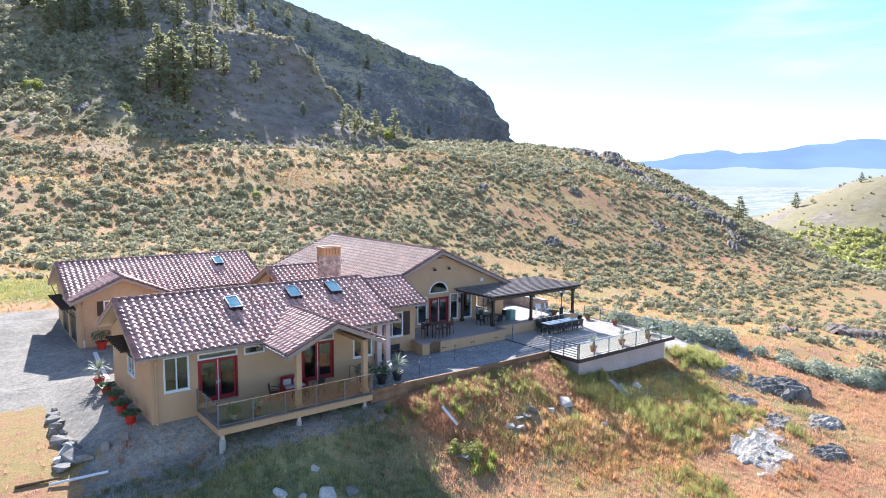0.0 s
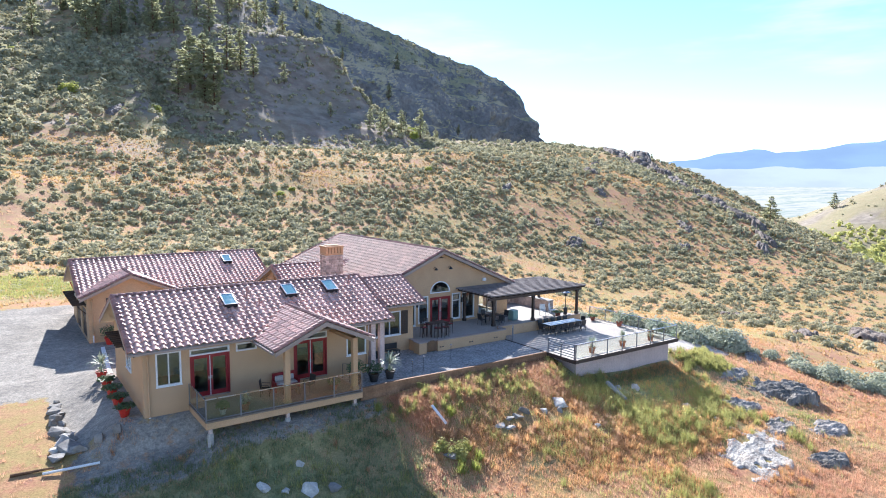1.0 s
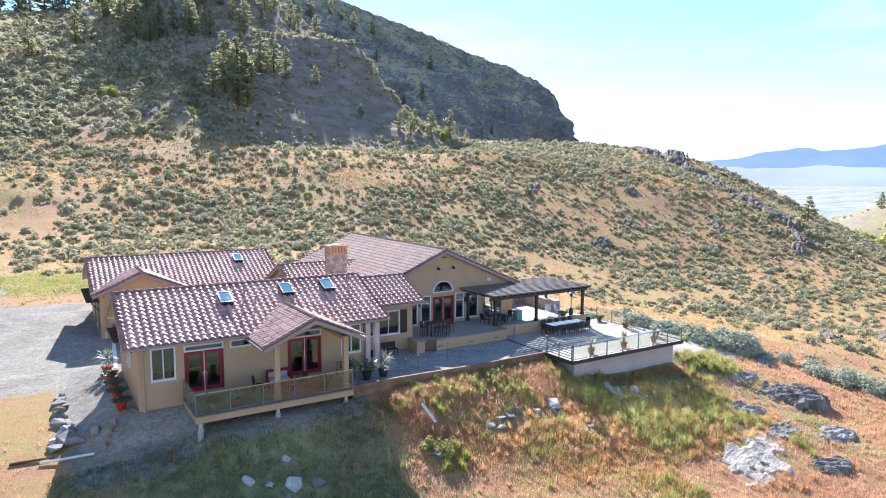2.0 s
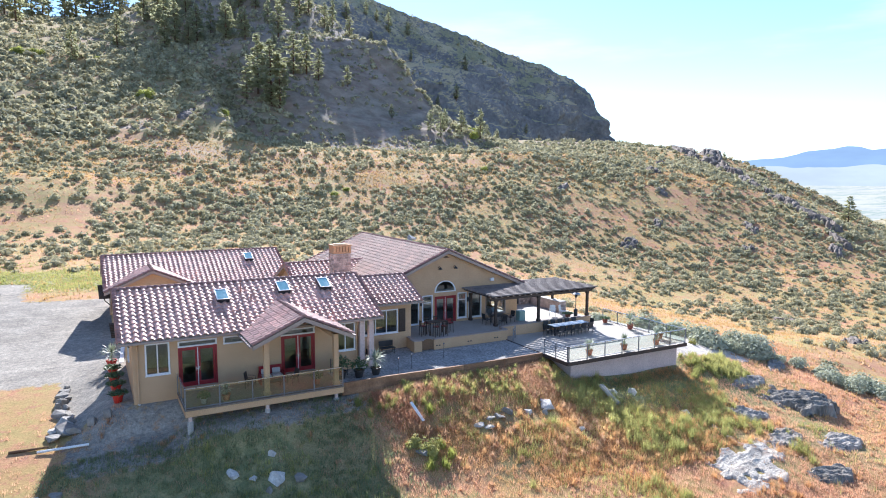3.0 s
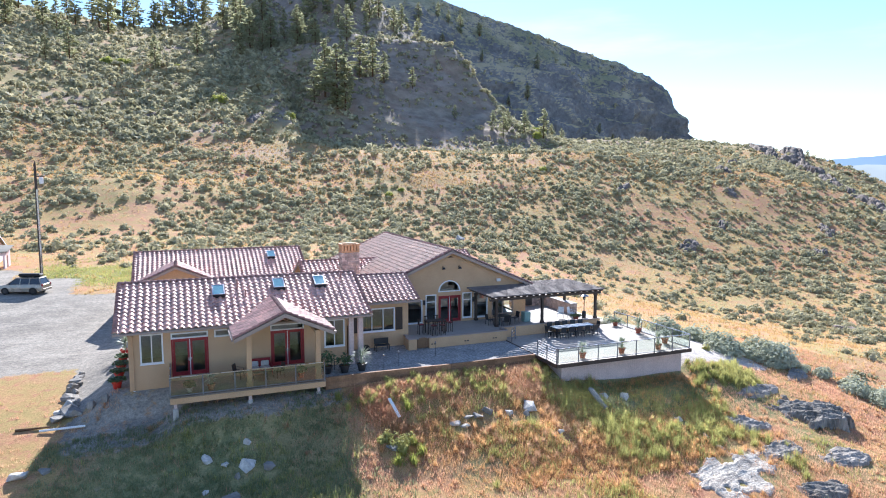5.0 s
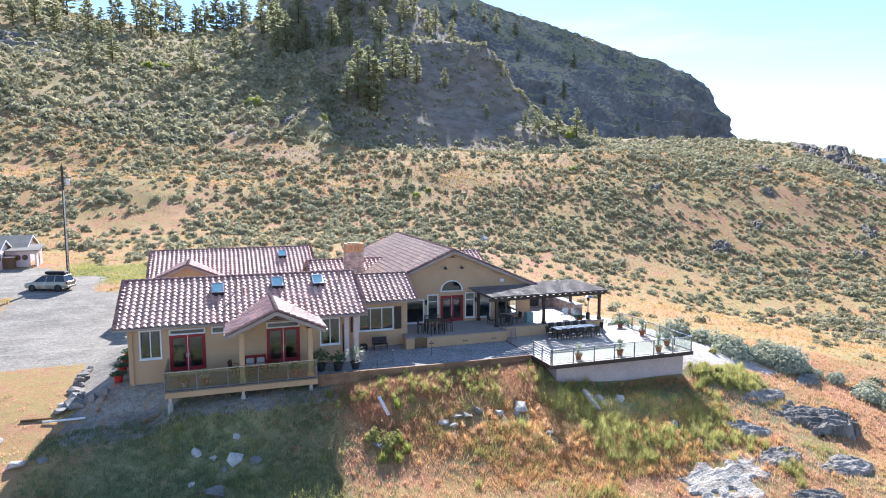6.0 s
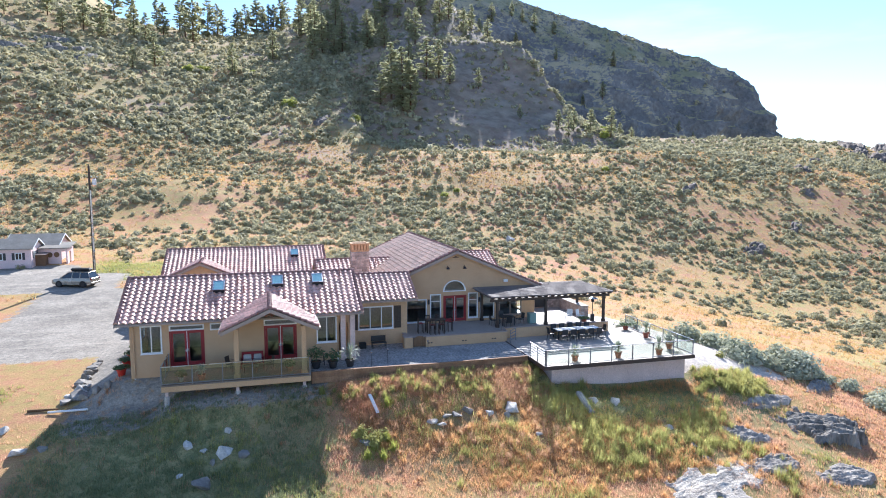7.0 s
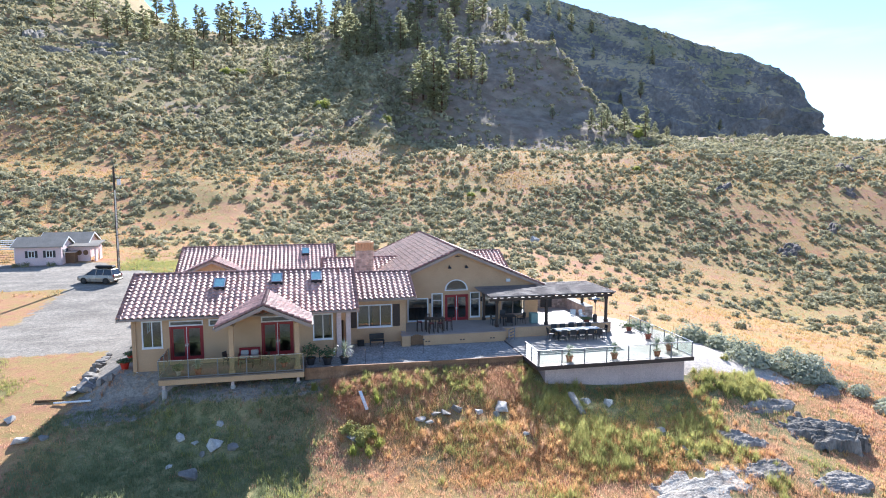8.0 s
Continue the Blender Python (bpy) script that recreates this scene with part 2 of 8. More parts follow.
def softbox(bm, x0, x1, y0, y1, z0, z1, r=0.02, m=None):
    """A box with bevelled edges."""
    b2 = bmesh.new()
    box(b2, x0, x1, y0, y1, z0, z1, m)
    bmesh.ops.bevel(b2, geom=b2.edges[:], offset=r, segments=1, affect="EDGES")
    join(bm, b2)


def join(bm, other):
    table = {v: bm.verts.new(v.co) for v in other.verts}
    for f in other.faces:
        bm.faces.new([table[v] for v in f.verts])
    other.free()


def beam(bm, a, b, w, h, up=(0, 0, 1)):
    """A bar of section w by h from a to b."""
    a, b = Vector(a), Vector(b)
    d = (b - a).normalized()
    side = d.cross(Vector(up))
    if side.length < 1e-4:
        side = d.cross(Vector((0, 1, 0)))
    side.normalize()
    top = side.cross(d).normalized()
    s, t = side * w / 2, top * h / 2
    hexa(bm, [a - s - t, a + s - t, b + s - t, b - s - t, a - s + t, a + s + t, b + s + t, b - s + t])


def rod(bm, pts, r, sides=8, ends=True):
    """A round bar through points; r may be a list."""
    pts = [Vector(p) for p in pts]
    rs = r if isinstance(r, (list, tuple)) else [r] * len(pts)
    rings = []
    for i, p in enumerate(pts):
        d = (pts[min(i + 1, len(pts) - 1)] - pts[max(i - 1, 0)]).normalized()
        u = d.cross(Vector((0, 0, 1)))
        if u.length < 1e-3:
            u = d.cross(Vector((0, 1, 0)))
        u.normalize()
        w = d.cross(u)
        rings.append([bm.verts.new(p + (u * math.cos(k * math.tau / sides) + w * math.sin(k * math.tau / sides)) * rs[i]) for k in range(sides)])
    for a, b in zip(rings, rings[1:]):
        for k in range(sides):
            bm.faces.new((a[k], a[(k + 1) % sides], b[(k + 1) % sides], b[k]))
    if ends:
        bm.faces.new(rings[0])
        bm.faces.new(rings[-1][::-1])


def lathe(bm, profile, at=(0, 0, 0), sides=14):
    """A turned body from (radius, height) pairs."""
    at = Vector(at)
    rings = [[bm.verts.new(at + Vector((r * math.cos(k * math.tau / sides), r * math.sin(k * math.tau / sides), z))) for k in range(sides)] for r, z in profile]
    for a, b in zip(rings, rings[1:]):
        for k in range(sides):
            bm.faces.new((a[k], a[(k + 1) % sides], b[(k + 1) % sides], b[k]))
    bm.faces.new(rings[0])
    bm.faces.new(rings[-1][::-1])


def solid(bm, loop, way):
    """A flat loop pushed along a vector into a closed body."""
    a = [bm.verts.new(p) for p in loop]
    b = [bm.verts.new(Vector(p) + Vector(way)) for p in loop]
    bm.faces.new(a)
    bm.faces.new(b[::-1])
    n = len(a)
    for i in range(n):
        bm.faces.new((a[i], a[(i + 1) % n], b[(i + 1) % n], b[i]))


def on_wall(origin, along, out):
    """Places (u, n, z): u along the wall, n out of it, z up."""
    u, n = Vector(along), Vector(out)
    m = Matrix.Identity(4)
    m.col[0][:3], m.col[1][:3], m.col[2][:3] = u, n, (0, 0, 1)
    m.translation = origin
    return m


def pierced(bm, m, outline, holes, thick):
    """A wall of that outline (u, z), thick inwards, with openings that go through it."""
    from mathutils.geometry import tessellate_polygon
    loops = [[Vector((u, 0, z)) for u, z in outline]] + [[Vector((u, 0, z)) for u, z in h] for h in holes]
    flat = [p for loop in loops for p in loop]
    tris = tessellate_polygon(loops)
    front = [bm.verts.new(m @ p) for p in flat]
    back = [bm.verts.new(m @ (p + Vector((0, -thick, 0)))) for p in flat]
    for t in tris:
        try:
            bm.faces.new([front[i] for i in t])
            bm.faces.new([back[i] for i in reversed(t)])
        except ValueError:
            pass
    k = 0
    for loop in loops:
        n = len(loop)
        for i in range(n):
            a, b = k + i, k + (i + 1) % n
            bm.faces.new((front[a], front[b], back[b], back[a]))
        k += n


def rect(u0, u1, z0, z1):
    return [(u0, z0), (u1, z0), (u1, z1), (u0, z1)]


def half_round(u0, u1, z0, height, n=12):
    c, r = (u0 + u1) / 2, (u1 - u0) / 2
    return [(c + r * math.cos(math.pi * k / n), z0 + height * math.sin(math.pi * k / n)) for k in range(n + 1)]


def mesh_of(name, verts, faces, material):
    """A mesh from arrays; all faces have one number of corners."""
    verts, faces = np.asarray(verts, dtype=np.float32), np.asarray(faces, dtype=np.int32)
    me = bpy.data.meshes.new(name)
    me.vertices.add(len(verts))
    me.vertices.foreach_set("co", verts.ravel())
    n = faces.shape[1]
    me.loops.add(faces.size)
    me.loops.foreach_set("vertex_index", faces.ravel())
    me.polygons.add(len(faces))
    me.polygons.foreach_set("loop_start", np.arange(0, faces.size, n, dtype=np.int32))
    me.update(calc_edges=True)
    me.materials.append(material)
    return me

# ---- the lie of the land ----
# sections of the hillside from south to north, at ten places from west to east: (y, z)
SECTIONS = {
    -260: [(-200, -30), (0, -8), (60, 0), (100, 6), (150, 22), (245, 75), (306, 110), (400, 175), (640, 300), (1000, 330)],
    -60: [(-200, -28), (0, -7), (35, -3.5), (60, -1.2), (75, 0.2), (105, 2.5), (125, 5), (150, 14), (172, 17), (227, 44), (300, 62), (400, 98), (450, 110), (500, 113), (640, 114), (1000, 120)],
    0: [(-200, -28), (-20, -9), (15, -5.6), (30, -3.6), (36, -2.5), (44, -1.5), (56, -0.95), (72, 0.2), (105, 1.5), (122, 3), (150, 12.5), (172, 14), (210, 24), (245, 34), (306, 61), (400, 90), (460, 106), (640, 140), (1000, 135)],
    25: [(-200, -28), (-20, -9), (10, -6.6), (18, -5.4), (24, -4.4), (26.5, -3.65), (28, -2.95), (29.6, -2.05), (31, -1.35), (32, -1.0), (34, -0.9), (62, -0.9), (90, -0.5), (120, 0), (136, 2.2), (155, 9), (171, 13), (210, 25), (248, 38), (306, 61), (400, 93), (460, 112), (640, 146), (1000, 140)],
    34: [(-200, -28.4), (-20, -9.2), (10, -6.7), (18, -5.3), (21.6, -4.6), (24.4, -3.7), (27, -3.05), (29.6, -2.15), (31, -1.45), (32, -1.05), (34, -1.0), (45, -1.2), (62, -1.5), (90, -1.45), (120, -0.4), (136, 2.1), (155, 9), (171, 13.3), (210, 24.3), (248, 38.6), (306, 62.5), (345, 76), (400, 96), (450, 114), (560, 134), (1000, 140)],
    48: [(-200, -29), (-20, -9.5), (10, -6.8), (19.6, -5.3), (24, -4.6), (27, -3.6), (30, -2.2), (34, -1.5), (45, -1.6), (62, -2.5), (90, -3), (120, -1), (137, 2), (165, 11), (180, 16), (204, 22.5), (225, 31), (245, 39), (262, 47), (285, 58), (340, 78), (400, 102), (450, 120), (560, 142), (1000, 145)],
    55: [(-200, -29.4), (0, -7.8), (20, -5.6), (35, -2.6), (50, -3.1), (65, -3.7), (80, -4.0), (95, -3.8), (110, -2.5), (122, -1.3), (137, 1.7), (150, 6.0), (165, 11.0), (180, 16.0), (190, 19.2), (204, 22.3), (216, 25), (228, 22.4), (249, 32.8), (269, 44.3), (290, 55.8), (305, 65.1), (321, 73.5), (343, 77.5), (375, 88), (450, 126), (560, 150), (1000, 150)],
    70: [(-200, -30.5), (0, -8.5), (20, -6.6), (35, -4.8), (50, -5.8), (65, -6.3), (80, -6.6), (95, -5.7), (110, -4.0), (122, -2.2), (137, 1.2), (150, 5.8), (165, 11.0), (180, 16.0), (190, 19.2), (197, 21.4), (203, 21.2), (210, 20.8), (219, 21.6), (228, 24.2), (249, 34.4), (269, 46.7), (290, 59.1), (305, 69.1), (321, 78.1), (343, 82), (362, 88), (400, 112), (450, 140), (560, 165), (1000, 160)],
    94: [(-200, -33.3), (0, -11.0), (20, -9.3), (35, -8.4), (50, -9.9), (65, -10.4), (80, -10.6), (95, -8.5), (110, -6.0), (122, -3.0), (137, 0.9), (150, 5.6), (165, 11.2), (180, 16.3), (190, 19.2), (197, 21.4), (203, 21.2), (210, 20.8), (219, 21.6), (228, 24.2), (249, 35.5), (269, 47.9), (287, 59.1), (301, 69.1), (314, 80.9), (328, 85.9), (346, 88.2), (358, 96), (400, 134), (450, 172), (560, 205), (1000, 160)],
    122: [(-200, -38.4), (0, -14.8), (20, -13.9), (35, -13.2), (50, -13.0), (65, -12.9), (80, -12.3), (95, -10.7), (110, -7.6), (122, -3.9), (137, 1.7), (150, 6.5), (165, 11.5), (180, 16.1), (190, 19.2), (197, 21.4), (203, 21.2), (210, 20.8), (219, 21.6), (228, 24.2), (249, 35.5), (269, 47.9), (287, 59.1), (301, 69.1), (314, 79.8), (328, 84.8), (344, 85.9), (356, 92), (400, 126), (450, 158), (600, 185), (1000, 140)],
    146: [(-200, -41.5), (0, -17.5), (20, -16.3), (35, -15.4), (50, -14.5), (65, -13.4), (80, -11.9), (95, -10.5), (110, -6.7), (122, -3.3), (137, 2.3), (150, 7.2), (165, 11.9), (180, 16.0), (190, 19.2), (197, 21.4), (203, 21.2), (210, 20.8), (219, 21.6), (229, 24.2), (249, 34.4), (269, 45.6), (287, 60), (301, 73.0), (315, 83), (339, 84), (356, 88), (400, 113), (450, 134), (600, 150), (1000, 120)],
    169: [(-200, -44.0), (0, -19.8), (20, -18.0), (35, -16.7), (50, -15.4), (65, -13.9), (80, -12.2), (95, -10.0), (110, -5.9), (122, -2.2), (137, 3.1), (150, 7.7), (165, 12.2), (180, 16.2), (190, 18.7), (215, 24), (240, 28), (270, 33), (310, 38), (420, 50), (600, 60), (1000, 60)],
    210: [(-200, -50), (0, -25), (60, -16), (85, -12), (121, 0), (150, 9), (176, 15.6), (230, 23), (300, 31), (400, 39), (500, 40), (700, 20), (1000, -30)],
    250: [(-200, -55), (0, -36), (60, -24), (90, -18), (121, -8.5), (150, 5), (176, 14), (203, 20), (230, 25), (262, 29.5), (300, 33), (400, 38), (500, 39), (700, 15), (1000, -50)],
    290: [(-200, -60), (0, -48), (80, -34), (121, -22), (150, -7), (175, 6), (195, 15), (216, 22), (245, 27.5), (275, 31.5), (330, 34), (400, 38), (480, 38), (600, 10), (1000, -70)],
    345: [(-200, -70), (0, -60), (121, -30), (190, -3), (240, 12), (300, 27), (390, 38), (450, 36), (550, 0), (1000, -85)],
    430: [(-200, -80), (0, -72), (200, -55), (350, -28), (450, -8), (550, -35), (1000, -88)],
    600: [(-200, -85), (0, -85), (400, -80), (1000, -90)],
}
SEC_Y = np.arange(-200.0, 1001.0, 1.0)
SEC_X = np.array(sorted(SECTIONS), dtype=float)


def smooth_section(knots):
    z = np.interp(SEC_Y, [k[0] for k in knots], [k[1] for k in knots])
    fine, wide = z, z
    for n, store in ((5, "fine"), (25, "wide")):
        k = np.hanning(n + 2)[1:-1]
        pad = np.pad(z, n // 2, mode="edge")
        s = np.convolve(pad, k / k.sum(), mode="valid")
        if store == "fine":
            fine = s
        else:
            wide = s
    w = np.clip((SEC_Y - 60) / 60, 0, 1)
    return fine * (1 - w) + wide * w


SEC_Z = np.array([smooth_section(SECTIONS[int(x)]) for x in SEC_X])


def step(a, lo, hi):
    t = np.clip((a - lo) / (hi - lo), 0, 1)
    return t * t * (3 - 2 * t)


def value_noise(x, y, scale, seed):
    """Smooth noise between -1 and 1 on arrays."""
    x, y = np.asarray(x) / scale, np.asarray(y) / scale
    xi, yi = np.floor(x).astype(np.int64), np.floor(y).astype(np.int64)
    fx, fy = x - xi, y - yi
    fx, fy = fx * fx * (3 - 2 * fx), fy * fy * (3 - 2 * fy)

    def h(i, j):
        n = (i * 374761393 + j * 668265263 + seed * 974634977) & 0x7FFFFFFF
        n = ((n ^ (n >> 13)) * 1274126177) & 0x7FFFFFFF
        return ((n ^ (n >> 16)) & 0xFFFF) / 32767.5 - 1
    a = h(xi, yi) * (1 - fx) + h(xi + 1, yi) * fx
    b = h(xi, yi + 1) * (1 - fx) + h(xi + 1, yi + 1) * fx
    return a * (1 - fy) + b * fy


def fbm(x, y, scale, seed, octaves=4):
    out, amp = 0, 1.0
    for o in range(octaves):
        out = out + amp * value_noise(x, y, scale / 2 ** o, seed + o)
        amp *= 0.5
    return out / 1.9


def inside(x, y, x0, x1, y0, y1, soft):
    return step(x, x0 - soft, x0) * (1 - step(x, x1, x1 + soft)) * step(y, y0 - soft, y0) * (1 - step(y, y1, y1 + soft))


def drive_mask(x, y):
    """The gravel yard and the drive that leads off to the west."""
    w = fbm(x, y, 9, 31, 3)
    yard = inside(x, y + w * 0.8, -6.0, 8.5, 44.6, 67.5, 1.6)
    strip = inside(x + w * 0.3, y, 4.2, 8.5, 36.6, 46, 0.8)
    north = (1 - step(np.abs(y + w - 72.5 - 0.05 * np.clip(-x, 0, 60)), 4.6, 6.2)) * (1 - step(x, -2, 2))
    south = (1 - step(np.abs(y + w - 48.8 + 0.1 * np.clip(-x - 6, 0, 80)), 3.6, 5.0)) * (1 - step(x, -2, 2))
    court = inside(x, y + w, -26, -8, 70, 84, 2)
    return np.clip(np.maximum.reduce([yard, strip, north, south, court]), 0, 1)


def land(x, y):
    x, y = np.asarray(x, dtype=float), np.asarray(y, dtype=float)
    xc = np.clip(x, SEC_X[0], SEC_X[-1])
    i = np.clip(np.searchsorted(SEC_X, xc) - 1, 0, len(SEC_X) - 2)
    f = (xc - SEC_X[i]) / (SEC_X[i + 1] - SEC_X[i])
    f = 0.5 * f + 0.5 * f * f * (3 - 2 * f)
    j = np.clip(y - SEC_Y[0], 0, len(SEC_Y) - 1.001)
    j0 = j.astype(int)
    g = j - j0
    za = SEC_Z[i, j0] * (1 - g) + SEC_Z[i, j0 + 1] * g
    zb = SEC_Z[i + 1, j0] * (1 - g) + SEC_Z[i + 1, j0 + 1] * g
    z = za * (1 - f) + zb * f
    # the grassy hill beyond the valley
    z = z + 98 * np.exp(-((x - 740) / np.where(x < 740, 230, 140)) ** 2 - ((y - 215) / 150) ** 2) * step(x, 330, 430) + 40 * np.exp(-((x - 880) / 160) ** 2 - ((y - 420) / 160) ** 2)
    away = step(y, 62, 110)
    rough = fbm(x, y, 38, 3, 5) * (0.35 + 1.6 * step(y, 100, 160)) + fbm(x, y, 7, 9, 3) * 0.35
    steep = step(y, 228, 246) * step(x, 46, 62) * (1 - step(x, 154, 172))
    rough = rough + steep * (fbm(x, y, 26, 14, 5) * 3.6)
    rough = rough * np.maximum(away, 0.12)
    front = (1 - step(y, 30, 33)) * (1 - drive_mask(x, y))
    z = z + rough + front * fbm(x, y, 4.5, 21, 4) * 0.28
    z = z + (0.75 - 0.07 * np.clip(x - 10, 0, 10)) * inside(x, y, 11, 20, 31.2, 34, 2.0)
    z = z - 0.32 * inside(x, y, 35.5, 45.5, 28.9, 31.5, 1.3)
    # the levelled ground under the house
    pad = inside(x, y, 7.2, 44, -999, 999, 3.0) * inside(x, y, -999, 999, 35.2, 62, 1.6)
    z = z * (1 - pad) + (-0.95) * pad
    return z


def land_z(x, y):
    return float(land(np.array([x]), np.array([y]))[0])


def grid_lines(stops):
    out = []
    for a, b, d in stops:
        out += list(np.arange(a, b - 1e-6, d))
    return np.array(out + [stops[-1][1]])


GX = grid_lines([(-4900, -900, 800), (-900, -260, 64), (-260, -60, 8), (-60, -4, 1.4), (-4, 56, 0.5), (56, 160, 1.6), (160, 360, 4), (360, 960, 20), (960, 4900, 560)])
GY = grid_lines([(-4900, -200, 940), (-200, -40, 16), (-40, 10, 2.5), (10, 46, 0.5), (46, 80, 1.0), (80, 330, 1.7), (330, 700, 8), (700, 1000, 30), (1000, 4900, 560)])
gx, gy = np.meshgrid(GX, GY)
gz = land(gx, gy)
far_w = step(np.hypot(gx, gy), 900, 1500)
gz = gz * (1 - far_w) + far_w * -88
nx, ny = len(GX), len(GY)
idx = np.arange(nx * ny).reshape(ny, nx)
quads = np.stack([idx[:-1, :-1], idx[:-1, 1:], idx[1:, 1:], idx[1:, :-1]], -1).reshape(-1, 4)


def ground_material():
    m, nt, b, g = start_mat("dry_hillside", 0.95, 0.15)
    pos = g.outputs["Position"]
    n1 = noise_node(nt, pos, 0.035, 6, 0.62)
    n2 = noise_node(nt, pos, 0.16, 6, 0.65)
    n3 = noise_node(nt, pos, 1.3, 5, 0.7)
    n4 = noise_node(nt, pos, 9.0, 4, 0.7)
    n5 = noise_node(nt, pos, 0.42, 5, 0.62)
    mixed = blend(nt, n2.outputs["Color"], n5.outputs["Color"], 0.45)
    col = ramp_node(nt, [(0.40, (0.41, 0.195, 0.125)), (0.46, (0.45, 0.245, 0.13)), (0.51, (0.41, 0.27, 0.115)), (0.58, (0.32, 0.26, 0.10))])
    nt.links.new(mixed, col.inputs["Fac"])
    green = span(nt, n1.outputs["Fac"], 0.47, 0.66, 0.0, 0.45)
    c = blend(nt, col.outputs["Color"], (0.33, 0.315, 0.12), green)
    soil = span(nt, n3.outputs["Fac"], 0.50, 0.66, 0.0, 0.75)
    c = blend(nt, c, (0.42, 0.185, 0.115), soil)
    zone = nt.nodes.new("ShaderNodeAttribute")
    zone.attribute_name = "zone"
    zs = nt.nodes.new("ShaderNodeSeparateColor")
    nt.links.new(zone.outputs["Color"], zs.inputs["Color"])
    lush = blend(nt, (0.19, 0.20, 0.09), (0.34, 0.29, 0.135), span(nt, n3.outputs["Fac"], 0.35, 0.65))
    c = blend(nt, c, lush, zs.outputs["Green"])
    rocky = blend(nt, (0.20, 0.16, 0.135), (0.37, 0.31, 0.26), span(nt, n2.outputs["Fac"], 0.35, 0.7))
    c = blend(nt, c, rocky, zs.outputs["Blue"])
    pale = zone.outputs["Alpha"]
    tracks = noise_node(nt, pos, 0.8, 4, 0.6, (0.12, 1.3, 1.0))
    grav = blend(nt, (0.235, 0.212, 0.18), (0.325, 0.293, 0.247), span(nt, n5.outputs["Fac"], 0.35, 0.65))
    n6 = noise_node(nt, pos, 3.2, 5, 0.75)
    pebble = ramp_node(nt, [(0.3, (0.66, 0.66, 0.68)), (0.7, (1.36, 1.34, 1.3))])
    nt.links.new(n6.outputs["Fac"], pebble.inputs["Fac"])
    grav = blend(nt, grav, (0.46, 0.405, 0.335), span(nt, tracks.outputs["Fac"], 0.48, 0.68, 0.0, 0.4))
    grav = blend(nt, (0.58, 0.51, 0.44), grav, pale)
    grav = blend(nt, grav, pebble.outputs["Color"], 1.0, "MULTIPLY")
    edge = nt.nodes.new("ShaderNodeMath")
    edge.operation = "ADD"
    nt.links.new(zs.outputs["Red"], edge.inputs[0])
    nt.links.new(span(nt, n3.outputs["Fac"], 0.2, 0.8, -0.3, 0.3), edge.inputs[1])
    c = blend(nt, c, grav, span(nt, edge.outputs["Value"], 0.35, 0.62))
    grain = ramp_node(nt, [(0.25, (0.62, 0.62, 0.62)), (0.75, (1.3, 1.3, 1.3))])
    nt.links.new(n4.outputs["Fac"], grain.inputs["Fac"])
    c = blend(nt, c, grain.outputs["Color"], 1.0, "MULTIPLY")
    nt.links.new(c, b.inputs["Base Color"])
    h = blend(nt, n3.outputs["Color"], n4.outputs["Color"], 0.4)
    bump(nt, b, h, 0.9, 0.12)
    return m


def lush_mask(x, y):
    m = fbm(x, y, 9, 77, 4)
    low = (1 - step(y, 31, 33)) * step(y, 14, 20) * step(x, 21, 26) * (1 - step(x, 48, 52))
    # Two terms cover the deck and house shadows and put their shade in green.
    return np.clip(step(m, -0.25, 0.25) * low + inside(x, y, 34.5, 45.5, 26.6, 30.2, 1.2) + 0.9 * inside(x, y, 44, 50, 27.5, 33, 2) * step(m, -0.6, 0.1)
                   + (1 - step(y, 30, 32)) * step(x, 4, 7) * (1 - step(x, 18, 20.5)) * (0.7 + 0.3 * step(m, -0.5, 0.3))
                   + inside(x, y, -16, -1.5, 37, 44, 2) * step(m, -0.4, 0.2) + inside(x, y, -3, 15, 75, 90, 4) * step(m, -0.5, 0.1) + 0.6 * step(y, 190, 260) * step(m, -0.6, 0.3) * (1 - step(x, 300, 400)) + 0.8 * step(x, 380, 460), 0, 1)


def rock_mask(x, y):
    w = fbm(x, y, 24, 41, 4)
    # Darkens the rocky spur and the shaded hill around it, rock and shade together.
    dark = step(y + 6 * w, 212, 222) * step(x + 22 * w, 38, 72) * (1 - step(x + 6 * w, 152, 164)) * (0.8 + 0.2 * w)
    top = step(y, 235, 285) * step(x + 20 * w, 10, 48) * (0.35 + 0.5 * w)
    crag = step(w, 0.25, 0.5) * step(y, 160, 230) * 0.8
    return np.clip(np.maximum(np.maximum(dark, top), crag), 0, 1)


ground_me = mesh_of("ground", np.stack([gx, gy, gz], -1).reshape(-1, 3), quads, ground_material())
zone_attr = ground_me.color_attributes.new("zone", "FLOAT_COLOR", "POINT")
zone_vals = np.ones((nx * ny, 4), dtype=np.float32)
zone_vals[:, 0] = np.maximum(drive_mask(gx, gy), inside(gx + 0.4 * (gy - 32), gy + fbm(gx, gy, 6, 5, 2), 44, 54.2, 30.9, 48, 1.2)).ravel()
zone_vals[:, 0] = np.maximum(zone_vals[:, 0], np.maximum(0.2 * inside(gx, gy, -14, 9.5, 24, 41, 4), 0.66 * inside(gx, gy, 4.8, 19.5, 31.4, 35.4, 1.4)).ravel())
# Unseen ground to the south is toned olive and grey to colour window reflections.
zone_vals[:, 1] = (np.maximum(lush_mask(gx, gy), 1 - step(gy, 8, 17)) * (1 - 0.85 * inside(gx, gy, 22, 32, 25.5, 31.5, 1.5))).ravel()
